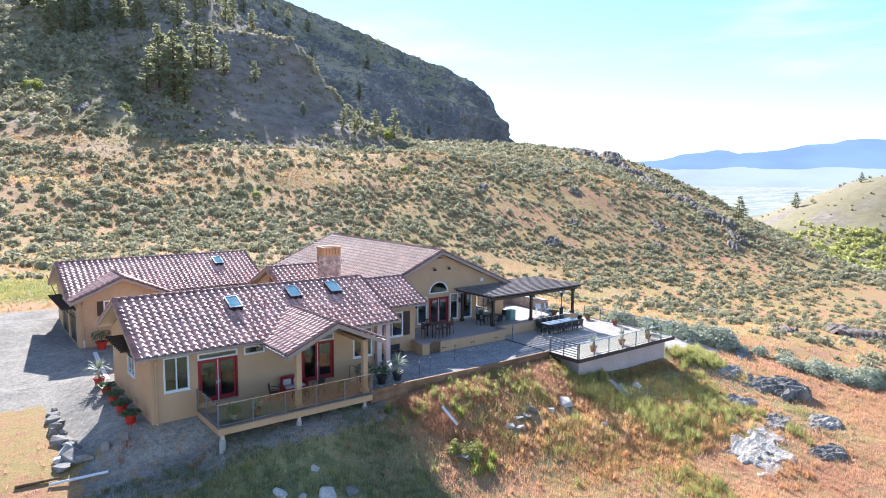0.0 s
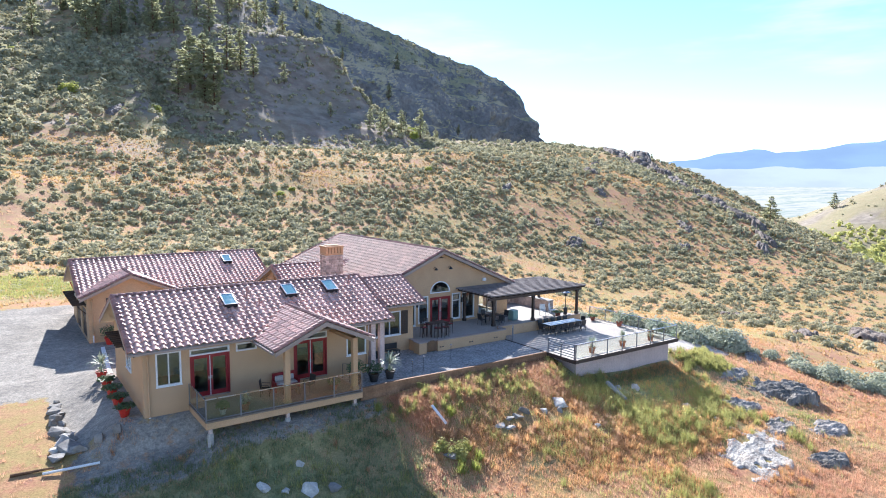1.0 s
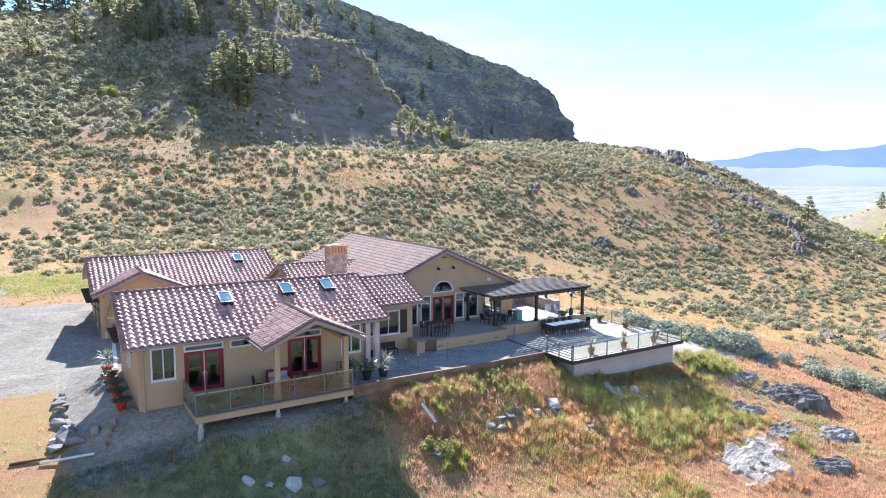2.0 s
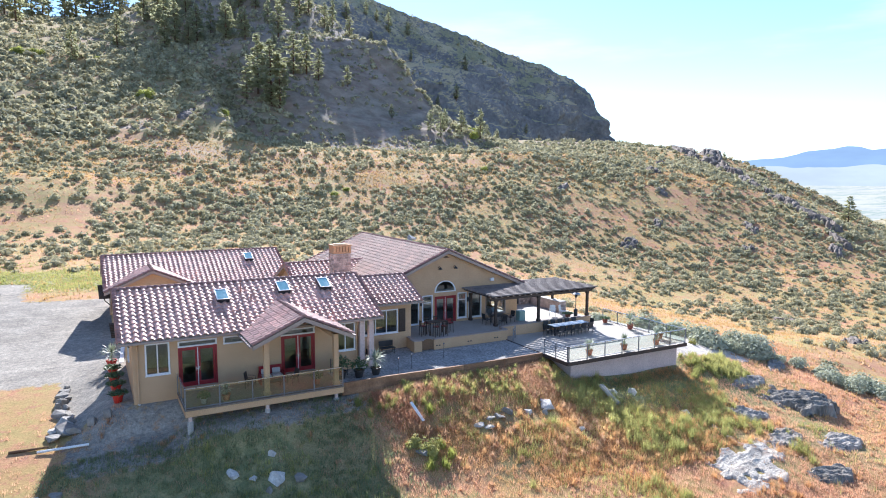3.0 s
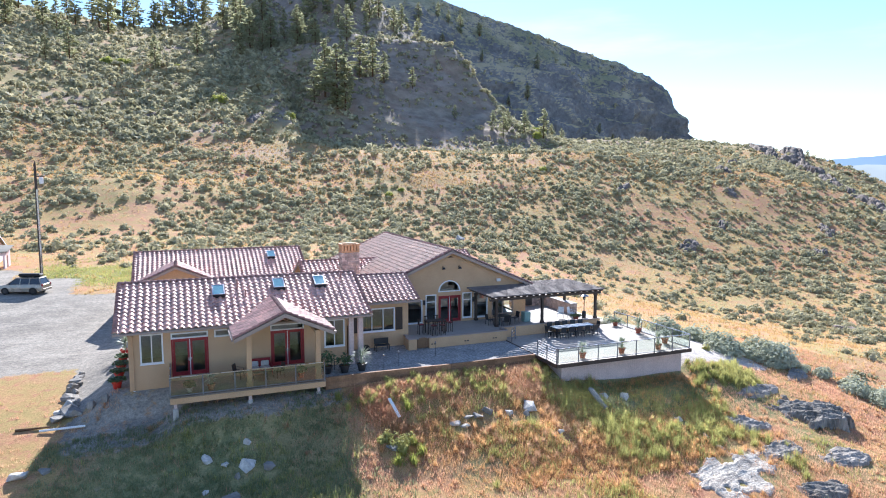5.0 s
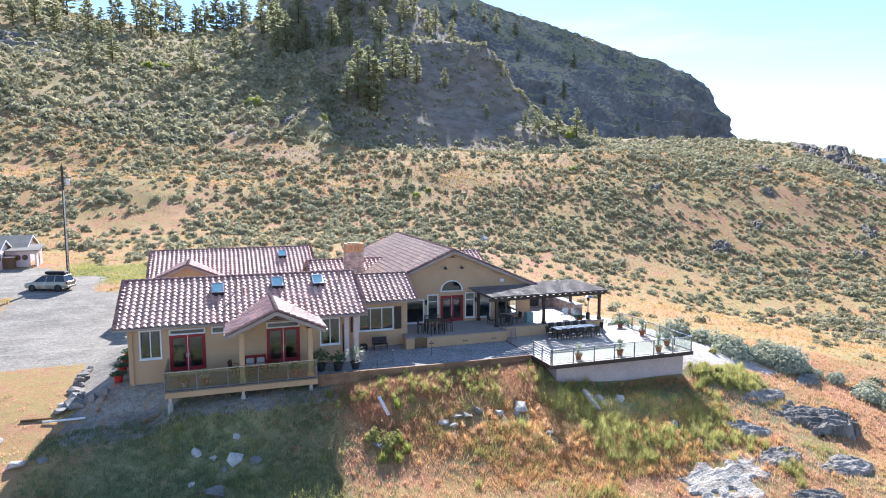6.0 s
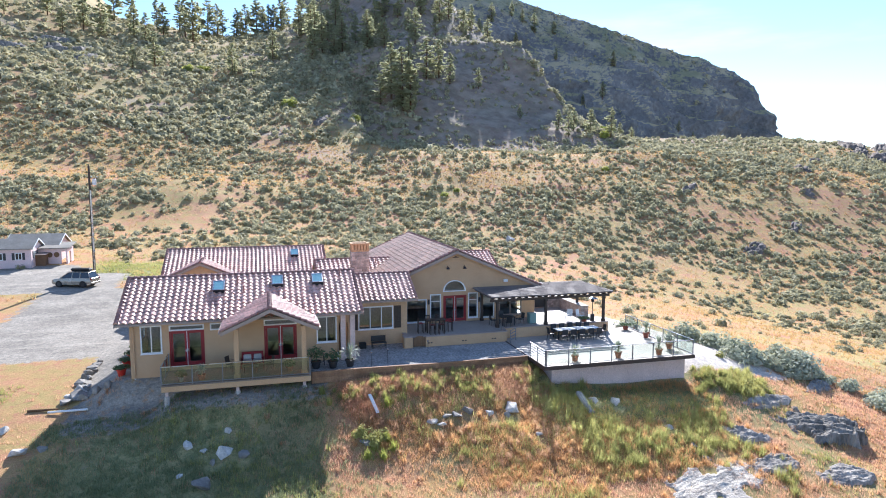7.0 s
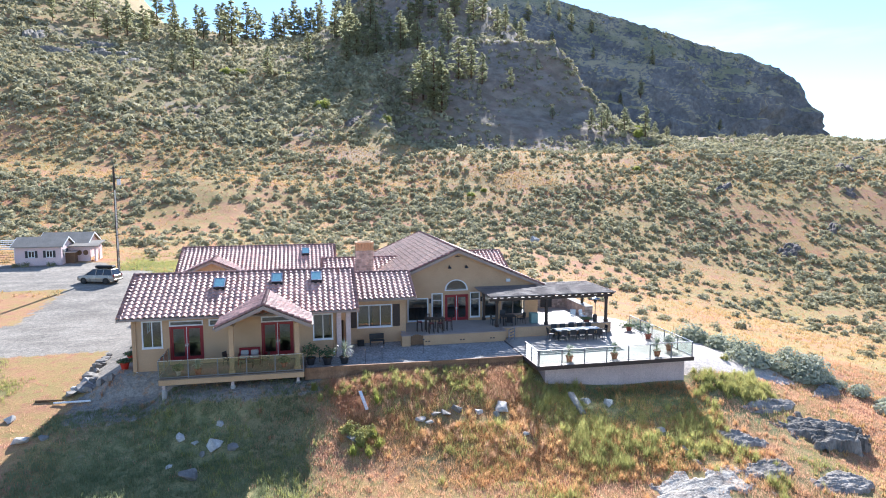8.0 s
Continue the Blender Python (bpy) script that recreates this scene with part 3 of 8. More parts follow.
# The 0.3 term greys the far hill to stand in for haze.
zone_vals[:, 2] = np.maximum(rock_mask(gx, gy), 0.85 * (1 - step(gy, -8, 4)) + 0.3 * step(gx, 390, 460)).ravel()
zone_vals[:, 3] = 1 - inside(gx, gy, 43, 58, 28, 50, 1).ravel()
zone_attr.data.foreach_set("color", zone_vals.ravel())
ground_me.polygons.foreach_set("use_smooth", np.ones(len(quads), dtype=bool))
ground = tagged(new("ground", ground_me), "dry orange grass hillside with bare soil and gravel yard", "ground", kind="structure")

# ---- the house ----
house = thing("house", (22, 45, -0.95), "tan stucco house with brown clay tile roofs and red doors", "house")
WALL_T = 0.2
TILE_W, TILE_H = 0.41, 0.43
HUMP = [(0.0, 0.0), (0.08, 0.045), (0.2, 0.082), (0.32, 0.092), (0.44, 0.082), (0.56, 0.045), (0.64, 0.0), (0.82, -0.012), (1.0, 0.0)]


def tile_arrays():
    """One curved roof tile: x across, y up the slope, z out of it."""
    v = []
    for b, lift in ((0.0, 0.06), (TILE_H * 1.08, 0.0)):
        v += [(a * TILE_W, b, c + lift) for a, c in HUMP]
    v += [(a * TILE_W, 0.004, c - 0.005) for a, c in HUMP] + [(a * TILE_W, 0.0, c + 0.06) for a, c in HUMP]
    n = len(HUMP)
    f = []
    for k in range(n - 1):
        f.append((k, k + 1, n + k + 1, n + k))
        f.append((2 * n + k, 2 * n + k + 1, 3 * n + k + 1, 3 * n + k))
    return np.array(v), np.array(f)


TILE_V, TILE_F = tile_arrays()
tile_mesh = mesh_of("tile", TILE_V, TILE_F, M_TILE)
tile_mesh.polygons.foreach_set("use_smooth", np.array([k % 2 == 0 for k in range(len(TILE_F))]))
CAP_V = np.array([(0.16 * math.cos(math.pi * k / 6) * (1.0 if e == 0 else 0.86), e * 0.44, 0.13 * math.sin(math.pi * k / 6) * (1.0 if e == 0 else 0.8) - (0 if e else -0.015)) for e in (0, 1) for k in range(7)]
                 + [(0.13 * math.cos(math.pi * k / 6), 0.004, 0.10 * math.sin(math.pi * k / 6) - 0.01) for k in range(7)])
CAP_F = np.array([f for k in range(6) for f in ((k, 7 + k, 8 + k, k + 1), (14 + k, k, k + 1, 15 + k))])


def repeat_arrays(v, f, mats):
    """Many copies of a small mesh in one, at the 3 x 4 matrices given."""
    mats = np.asarray(mats)
    out = np.einsum("nij,vj->nvi", mats[:, :, :3], v) + mats[:, None, :, 3]
    faces = f[None] + (np.arange(len(mats)) * len(v))[:, None, None]
    return out.reshape(-1, 3), faces.reshape(-1, f.shape[1])


class Slope:
    """One plane of a roof: o is its lower corner, u runs along the eave, v up the slope."""

    def __init__(self, o, u, v, length, rise, skip=None, drop=None):
        self.o, self.u, self.v = Vector(o), Vector(u).normalized(), Vector(v).normalized()
        self.n = self.u.cross(self.v).normalized()
        if self.n.z < 0:
            self.n = -self.n
        self.length, self.rise, self.skip = length, rise, skip

    def tiles(self):
        cols, rows = max(1, round(self.length / TILE_W)), max(1, round(self.rise / TILE_H))
        sx, sy = self.length / cols / TILE_W, self.rise / rows / TILE_H
        right = self.u.cross(self.v).dot(self.n) > 0
        out = []
        for r in range(rows):
            for c in range(cols):
                p = self.o + self.u * ((c if right else c + 1) * self.length / cols) + self.v * (r * self.rise / rows)
                mid = p + self.u * TILE_W / 2 * (1 if right else -1) + self.v * TILE_H / 2
                if self.skip and self.skip(mid):
                    continue
                jig = Vector((random.uniform(-1, 1), random.uniform(-1, 1), random.uniform(-1, 1))) * 0.006
                p = p + jig
                ux = self.u * sx * (1 if right else -1)
                m = np.array([[ux[i], self.v[i] * sy, self.n[i], p[i]] for i in range(3)])
                out.append((r, c, m))
        return out


def caps(path_a, path_b, up=(0, 0, 1)):
    """Rounded caps laid end to end along a ridge or a rake."""
    a, b = Vector(path_a), Vector(path_b)
    d = (b - a)
    n = max(1, round(d.length / 0.40))
    v = d.normalized()
    u = v.cross(Vector(up)).normalized()
    w = u.cross(v).normalized()
    mats = []
    for k in range(n):
        p = a + d * (k / n)
        mats.append(np.array([[u[i], v[i], w[i], p[i]] for i in range(3)]))
    return mats


def gable_roof(axis, a0, a1, r, zr, half_lo, half_hi, slope, skip=None, single_tiles=0, ends=(True, True), label="", field=None):
    """A gable roof over the house: its ridge runs along the axis from a0 to a1 at r, zr high."""
    def at(a, s, z):
        return Vector((a, s, z)) if axis == "x" else Vector((s, a, z))
    zl, zh = zr - half_lo * slope, zr - half_hi * slope
    bm = bmesh.new()
    drop, thick = 0.03, 0.16
    loop = [at(a0 + 0.03, r - half_lo + 0.05, zl - drop), at(a0 + 0.03, r, zr - drop), at(a0 + 0.03, r + half_hi - 0.05, zh - drop),
            at(a0 + 0.03, r + half_hi - 0.05, zh - drop - thick), at(a0 + 0.03, r, zr - drop - thick), at(a0 + 0.03, r - half_lo + 0.05, zl - drop - thick)]
    solid(bm, loop, at(a1 - a0 - 0.06, 0, 0) - at(0, 0, 0))
    roof = part("roof", bm, M_SOFFIT, house, label or "brown curved clay tile roof")
    length = a1 - a0
    slopes = []
    for side, half in ((-1, half_lo), (1, half_hi)):
        z_e = zr - half * slope
        o = at(a0, r + side * half, z_e)
        u = at(1, 0, 0) - at(0, 0, 0)
        v = at(0, -side, slope) - at(0, 0, 0)
        slopes.append(Slope(o, u, v, length, half * math.hypot(1, slope), skip))
    rest = []
    for k, s in enumerate(slopes):
        for row, col, m in s.tiles():
            if k == 0 and row < single_tiles:
                t = new("tile", tile_mesh)
                t.parent = roof
                t.matrix_basis = Matrix([list(m[0]), list(m[1]), list(m[2]), [0, 0, 0, 1]])
            else:
                rest.append(m)
    v, f = repeat_arrays(TILE_V, TILE_F, rest)
    fm = mesh_of("tile_field", v, f, field or M_TILES)
    fm.polygons.foreach_set("use_smooth", np.tile([True, False], len(f) // 2))
    tagged(part("tile_field", fm, None, roof), kind="stuff")
    mats = caps(at(a0, r, zr + 0.03), at(a1, r, zr + 0.03))
    mats = [m for m in mats if not (skip and skip(Vector(m[:, 3]) - Vector((0, 0, 0.1))))]
    for end, a in zip(ends, (a0, a1)):
        if end:
            for side, half in ((-1, half_lo), (1, half_hi)):
                lo = at(a + (0.1 if a == a0 else -0.1), r + side * half, zr - half * slope + 0.03)
                hi = at(a + (0.1 if a == a0 else -0.1), r, zr + 0.03)
                mats += [m for m in caps(lo, hi) if not (skip and skip(Vector(m[:, 3])))]
    v, f = repeat_arrays(CAP_V, CAP_F, mats)
    cm = mesh_of("ridge_tile", v, f, M_CAP)
    tagged(part("ridge_tile", cm, None, roof), kind="stuff")
    for end, a in zip(ends, (a0, a1)):
        if end:
            bm = bmesh.new()
            out = -1 if a == a0 else 1
            for side, half in ((-1, half_lo), (1, half_hi)):
                p = [at(a, r + side * half, zr - half * slope - 0.02), at(a, r, zr - 0.02), at(a, r, zr - 0.27), at(a, r + side * half, zr - half * slope - 0.25)]
                solid(bm, p, at(out * 0.04, 0, 0) - at(0, 0, 0))
            part("barge_board", bm, M_TRIM, roof, "taupe painted board along the gable edge")
    for side, half, vis in ((-1, half_lo, True), (1, half_hi, True)):
        bm = bmesh.new()
        z = zr - half * slope
        s = r + side * (half + 0.02)
        lo, hi = min(s, s + side * 0.11), max(s, s + side * 0.11)
        p0, p1 = at(a0, lo, z - 0.14), at(a1, hi, z - 0.03)
        if not (skip and skip(at((a0 + a1) / 2, s, z))):
            box(bm, min(p0.x, p1.x), max(p0.x, p1.x), min(p0.y, p1.y), max(p0.y, p1.y), p0.z, p1.z)
            part("gutter", bm, M_TRIM, roof, "taupe metal rain gutter")
        else:
            bm.free()
    return roof


PITCH = 0.446
A_RIDGE, A_Y, A_HALF = 4.98, 39.7, 5.0          # front wing
B_RIDGE, B_X, B_HALF = 6.03, 31.6, 7.6           # great gable
B_PITCH = 0.43


def z_front_wing(p):
    return A_RIDGE - abs(p.y - A_Y) * PITCH if 6.9 < p.x < 22.75 and abs(p.y - A_Y) < A_HALF else -99


def z_great(p):
    return B_RIDGE - abs(p.x - B_X) * B_PITCH if 41.6 < p.y < 60.6 and abs(p.x - B_X) < B_HALF else -99


gable_roof("x", 6.9, 22.75, A_Y, A_RIDGE, A_HALF, A_HALF, PITCH, single_tiles=8)
gable_roof("y", 41.65, 60.6, B_X, B_RIDGE, B_HALF, B_HALF, B_PITCH, label="low-pitched tan clay tile roof over the great room", field=M_TANTILE)
# link between the front wing and the great gable
gable_roof("x", 22.5, 27.4, 41.45, 4.38, 3.45, 3.0, PITCH, skip=lambda p: z_great(p) > p.z or z_front_wing(p) > p.z + 0.1 or p.x < 22.7, ends=(False, True))
# rear link behind the chimney
gable_roof("x", 20.6, 31.0, 51.2, 4.45, 4.0, 4.0, PITCH, skip=lambda p: z_great(p) > p.z - 0.02, ends=(True, False))
# garage wing with its front gable
R_RIDGE, R_Y = 4.9, 60.1
gable_roof("x", 6.7, 22.2, R_Y, R_RIDGE, 5.0, 5.0, PITCH)
gable_roof("y", 53.9, 57.6, 10.35, 4.22, 3.65, 3.65, PITCH, skip=lambda p: R_RIDGE - abs(p.y - R_Y) * PITCH > p.z + 0.06 and p.y > 55.1, ends=(True, False))
# low cross wing behind the great room
gable_roof("x", 31.6, 39.9, 57.5, 4.1, 4.0, 4.0, PITCH, skip=lambda p: z_great(p) > p.z - 0.02, ends=(False, True))
# porch gable over the balcony
gable_roof("y", 31.45, 37.3, 16.46, 3.92, 2.98, 2.98, PITCH, skip=lambda p: z_front_wing(p) > p.z + 0.02, ends=(True, False))


# walls: pierced shells
def wall(m, outline, holes=(), label="", material=None):
    bm = bmesh.new()
    pierced(bm, m, outline, holes, WALL_T)
    return part("wall", bm, material or M_STUCCO, house, label)


def window(m, u0, u1, z0, z1, panes=2, bars=0.06, material=None, label="white-framed window", sill=True, cross=(), inset=0.04):
    """A framed window in an opening: the casing, the mullions, panes of glass and the sill."""
    mat = material or M_WHITE
    bm = bmesh.new()
    o, i = 0.02, 0.14
    for a, b, c, d in ((u0 - 0.05, u1 + 0.05, z1 - bars + 0.02, z1 + 0.05), (u0 - 0.05, u1 + 0.05, z0 - 0.05, z0 + bars - 0.02),
                       (u0 - 0.05, u0 + bars - 0.02, z0 + bars - 0.02, z1 - bars + 0.02), (u1 - bars + 0.02, u1 + 0.05, z0 + bars - 0.02, z1 - bars + 0.02)):
        box(bm, a, b, -0.1, o + 0.012, c, d, m)
    win = part("window", bm, mat, house, label)
    w = (u1 - u0) / panes
    for k in range(1, panes):
        bm = bmesh.new()
        box(bm, u0 + k * w - bars / 2, u0 + k * w + bars / 2, -0.09, o, z0 + bars - 0.02, z1 - bars + 0.02, m)
        part("mullion", bm, mat, win)
    for zc in cross:
        bm = bmesh.new()
        box(bm, u0 + 0.04, u1 - 0.04, -0.085, o - 0.004, zc - 0.025, zc + 0.025, m)
        part("mullion", bm, mat, win)
    for k in range(panes):
        bm = bmesh.new()
        box(bm, u0 + k * w + 0.02, u0 + (k + 1) * w - 0.02, -0.055, -0.04, z0 + 0.02, z1 - 0.02, m)
        p = part("pane", bm, M_GLASS, win)
        p.visible_shadow = False
    if sill:
        bm = bmesh.new()
        box(bm, u0 - 0.08, u1 + 0.08, -0.02, 0.07, z0 - 0.09, z0 - 0.052, m)
        part("sill", bm, mat, win)
    return win


def french_door(m, u0, u1, z0, z1, label="red french door with full glass"):
    """Two glazed leaves in a red casing, with a white strip between and handles."""
    bm = bmesh.new()
    for a, b, c, d in ((u0 - 0.04, u1 + 0.04, z1 - 0.05, z1 + 0.05), (u0 - 0.04, u0 + 0.05, z0, z1 - 0.05), (u1 - 0.05, u1 + 0.04, z0, z1 - 0.05)):
        box(bm, a, b, -0.12, 0.03, c, d, m)
    door = part("door", bm, M_RED, house, label)
    bm = bmesh.new()
    box(bm, u0 - 0.02, u1 + 0.02, -0.12, 0.05, z0 - 0.05, z0 - 0.004, m)
    part("threshold", bm, M_TRIM, door)
    c = (u0 + u1) / 2
    for a, b, hinge in ((u0 + 0.055, c - 0.02, -1), (c + 0.02, u1 - 0.055, 1)):
        bm = bmesh.new()
        st = 0.13
        for p, q, r, s in ((a, a + st, z0 + 0.01, z1 - 0.06), (b - st, b, z0 + 0.01, z1 - 0.06), (a + st, b - st, z1 - 0.06 - st, z1 - 0.06), (a + st, b - st, z0 + 0.01, z0 + 0.26)):
            box(bm, p, q, -0.075, -0.03, r, s, m)
        part("leaf", bm, M_RED, door)
        bm = bmesh.new()
        box(bm, a + st - 0.01, b - st + 0.01, -0.06, -0.045, z0 + 0.25, z1 - 0.05 - st, m)
        p = part("pane", bm, M_GLASS, door)
        p.visible_shadow = False
        bm = bmesh.new()
        hu = b - 0.06 if hinge < 0 else a + 0.06
        box(bm, hu - 0.02, hu + 0.02, -0.03, -0.005, z0 + 0.9, z0 + 1.12, m)
        box(bm, hu - 0.06, hu + 0.06, -0.005, 0.02, z0 + 1.0, z0 + 1.025, m)
        part("handle", bm, M_CHROME, door, "steel lever handle")
    bm = bmesh.new()
    box(bm, c - 0.018, c + 0.018, -0.07, -0.012, z0, z1 - 0.06, m)
    part("astragal", bm, M_WHITE, door, "white centre strip")
    return door


FLOOR_Z = -0.33
BASE_Z = -1.6
# front wing, south wall, facing the balcony
F = on_wall((0, 35.23, 0), (1, 0, 0), (0, -1, 0))
top = 2.55
wall(F, [(7.65, BASE_Z), (21.1, BASE_Z), (21.1, top), (19.0, top), (16.46, 3.66), (13.9, top), (7.65, top)], [rect(8.34, 9.55, 0.65, 2.42), rect(10.09, 12.17, FLOOR_Z, 2.02), rect(10.09, 12.17, 2.08, 2.36), rect(12.63, 13.75, 1.99, 2.37),
     rect(16.08, 18.16, FLOOR_Z, 2.02), rect(16.08, 18.16, 2.08, 2.5 - 0.1), rect(19.6, 20.9, 0.65, 2.42)], "tan stucco front wall")
window(F, 8.34, 9.55, 0.65, 2.42)
window(F, 19.6, 20.9, 0.65, 2.42)
window(F, 10.09, 12.17, 2.08, 2.36, 1, label="long transom window", sill=False)
window(F, 16.08, 18.16, 2.08, 2.40, 1, label="long transom window", sill=False)
window(F, 12.63, 13.75, 1.99, 2.37, 1, label="small high window", sill=False)
french_door(F, 10.09, 12.17, FLOOR_Z, 2.02)
french_door(F, 16.08, 18.16, FLOOR_Z, 2.02)
# west gable wall of the front wing
W = on_wall((7.65, 0, 0), (0, 1, 0), (-1, 0, 0))
wall(W, [(35.43, BASE_Z), (44.0, BASE_Z), (44.0, 2.65), (39.7, 4.72), (35.43, 2.7)], [rect(38.6, 40.1, 0.75, 2.35)], "tan stucco gable wall")
window(W, 38.6, 40.1, 0.75, 2.35)
E1 = on_wall((22.0, 0, 0), (0, 1, 0), (1, 0, 0))
wall(E1, [(37.4, BASE_Z), (44.0, BASE_Z), (44.0, 2.65), (39.7, 4.72), (37.4, 3.65)])
# recessed entry at the east end of the front wing, with its two pale columns
wall(on_wall((0, 37.2, 0), (1, 0, 0), (0, -1, 0)), rect(20.9, 22.0, BASE_Z, 3.3), [rect(21.25, 21.95, -0.6, 1.5)])
wall(on_wall((21.1, 0, 0), (0, 1, 0), (1, 0, 0)), rect(35.43, 37.2, BASE_Z, 3.0))
wall(on_wall((0, 44.2, 0), (1, 0, 0), (0, 1, 0)), rect(7.65, 22.0, BASE_Z, 2.7))
for x in (21.36, 22.02):
    bm = bmesh.new()
    softbox(bm, x - 0.17, x + 0.17, 34.98, 35.32, -0.66, 2.5, 0.02)
    softbox(bm, x - 0.22, x + 0.22, 34.93, 35.37, -0.66, -0.4, 0.02)
    part("column", bm, M_SKIRT, house, "pale square entry column")
# link section with the triple window and dark shutters
L = on_wall((0, 38.6, 0), (1, 0, 0), (0, -1, 0))
wall(L, rect(22.005, 26.68, BASE_Z, 2.85), [rect(22.95, 25.55, 0.58, 2.25)])
window(L, 22.95, 25.55, 0.58, 2.25, 3)
for a, b in ((22.32, 22.86), (25.66, 26.2)):
    bm = bmesh.new()
    box(bm, a, b, 0.0, 0.05, 0.55, 2.28, L)
    for k in range(12):
        z = 0.62 + k * 0.135
        box(bm, a + 0.05, b - 0.05, 0.05, 0.065, z, z + 0.09, L)
    part("shutter", bm, M_DARKWOOD, house, "dark louvred shutter")
wall(on_wall((26.68, 0, 0), (0, 1, 0), (1, 0, 0)), rect(38.8, 42.07, BASE_Z, 3.0))
# great gable wall
G = on_wall((0, 42.07, 0), (1, 0, 0), (0, -1, 0))
wall(G, [(24.4, BASE_Z), (38.75, BASE_Z), (38.75, 2.72), (B_X, 5.78), (24.4, 2.72)],
     [rect(27.38, 29.05, 0.1, 1.95), rect(29.42, 30.28, 0.25, 2.32), rect(30.56, 32.5, -0.02, 2.15), half_round(30.56, 32.44, 2.62, 0.82),
      rect(32.74, 33.52, 0.25, 2.32), rect(33.8, 35.0, 0.2, 2.3), rect(35.5, 37.5, 0.3, 2.1)], "tan stucco gable wall with an arched window")
window(G, 27.38, 29.05, 0.1, 1.95, 1, label="wide dark window")
window(G, 29.42, 30.28, 0.25, 2.32, 1, cross=(1.75,))
window(G, 32.74, 33.52, 0.25, 2.32, 1, cross=(1.75,))
window(G, 33.8, 35.0, 0.2, 2.3, 1)
window(G, 35.5, 37.5, 0.3, 2.1, 2, material=M_TRIM, label="wide tan-framed window")
french_door(G, 30.56, 32.5, -0.02, 2.15)
bm = bmesh.new()
arc = half_round(30.50, 32.50, 2.58, 0.90, 18)
arc_in = half_round(30.64, 32.36, 2.66, 0.74, 18)
for k in range(18):
    a, b, c, d = arc[k], arc[k + 1], arc_in[k + 1], arc_in[k]
    hexa(bm, [G @ Vector((p[0], n, p[1])) for n in (-0.06, 0.045) for p in (a, b, c, d)])
box(bm, 30.50, 32.50, -0.06, 0.045, 2.53, 2.61, G)
arch = part("window", bm, M_WHITE, house, "white half-round window over the door")
bm = bmesh.new()
solid(bm, [G @ Vector((u, -0.03, z)) for u, z in half_round(30.6, 32.4, 2.62, 0.78, 18)], (0, 0.012, 0))
part("pane", bm, M_GLASS, arch).visible_shadow = False
bm = bmesh.new()
solid(bm, [G @ Vector((u, 0.0, z)) for u, z in ((31.3, 5.38), (31.9, 5.38), (31.6, 5.52))], (0, -0.03, 0))
part("gable_vent", bm, M_DARKWOOD, house, "small dark triangular gable vent")
wall(on_wall((38.75, 0, 0), (0, 1, 0), (1, 0, 0)), rect(42.27, 60.0, BASE_Z, 2.75), [rect(44.0, 46.2, 0.1, 2.1)])
wall(on_wall((24.4, 0, 0), (0, 1, 0), (-1, 0, 0)), rect(42.27, 60.0, BASE_Z, 2.75))
wall(on_wall((0, 60.2, 0), (1, 0, 0), (0, 1, 0)), [(24.4, BASE_Z), (38.75, BASE_Z), (38.75, 2.72), (B_X, 5.78), (24.4, 2.72)])
wall(on_wall((0, 53.6, 0), (1, 0, 0), (0, -1, 0)), rect(38.755, 39.5, BASE_Z, 2.2))
wall(on_wall((39.5, 0, 0), (0, 1, 0), (1, 0, 0)), [(53.8, BASE_Z), (61.3, BASE_Z), (61.3, 2.2), (57.5, 3.85), (53.8, 2.2)])
wall(on_wall((0, 61.5, 0), (1, 0, 0), (0, 1, 0)), rect(38.75, 39.5, BASE_Z, 2.2))
# rear link and garage wing
wall(on_wall((0, 47.6, 0), (1, 0, 0), (0, -1, 0)), rect(21.0, 24.4, BASE_Z, 2.75))
wall(on_wall((21.0, 0, 0), (0, 1, 0), (-1, 0, 0)), [(47.8, BASE_Z), (55.0, BASE_Z), (55.0, 2.5), (51.2, 4.2), (47.8, 2.6)], [rect(50.7, 51.7, 3.0, 3.6)])
M_GARAGE_W = on_wall((7.3, 0, 0), (0, 1, 0), (-1, 0, 0))
wall(M_GARAGE_W, [(54.6, BASE_Z), (64.4, BASE_Z), (64.4, 2.6), (60.1, 4.6), (55.3, 2.6), (54.6, 2.4)],
     [rect(55.6, 58.6, -0.92, 1.5), rect(59.4, 62.4, -0.92, 1.5)], "tan stucco wall with two garage doors")
for a, b in ((55.6, 58.6), (59.4, 62.4)):
    bm = bmesh.new()
    box(bm, a, b, -0.14, -0.1, -0.92, 1.5, M_GARAGE_W)
    for r in range(4):
        for c in range(4):
            box(bm, a + 0.06 + c * 0.74, a + 0.06 + c * 0.74 + 0.64, -0.1, -0.085, -0.86 + r * 0.6, -0.86 + r * 0.6 + 0.5, M_GARAGE_W)
    part("garage_door", bm, M_DARKWOOD, house, "dark panelled garage door")
wall(on_wall((0, 54.4, 0), (1, 0, 0), (0, -1, 0)), [(7.3, BASE_Z), (13.6, BASE_Z), (13.6, 2.6), (10.35, 3.98), (7.3, 2.6)], [rect(11.0, 12.2, 0.5, 1.9), rect(9.08, 10.1, 1.4, 2.42)], "tan stucco garage gable wall")
KW = on_wall((0, 54.4, 0), (1, 0, 0), (0, -1, 0))
window(KW, 9.08, 10.1, 1.4, 2.42)
bm = bmesh.new()
box(bm, 8.58, 9.0, 0.0, 0.05, 1.36, 2.46, KW)
for k in range(8):
    box(bm, 8.63, 8.95, 0.05, 0.065, 1.42 + k * 0.128, 1.5 + k * 0.128, KW)
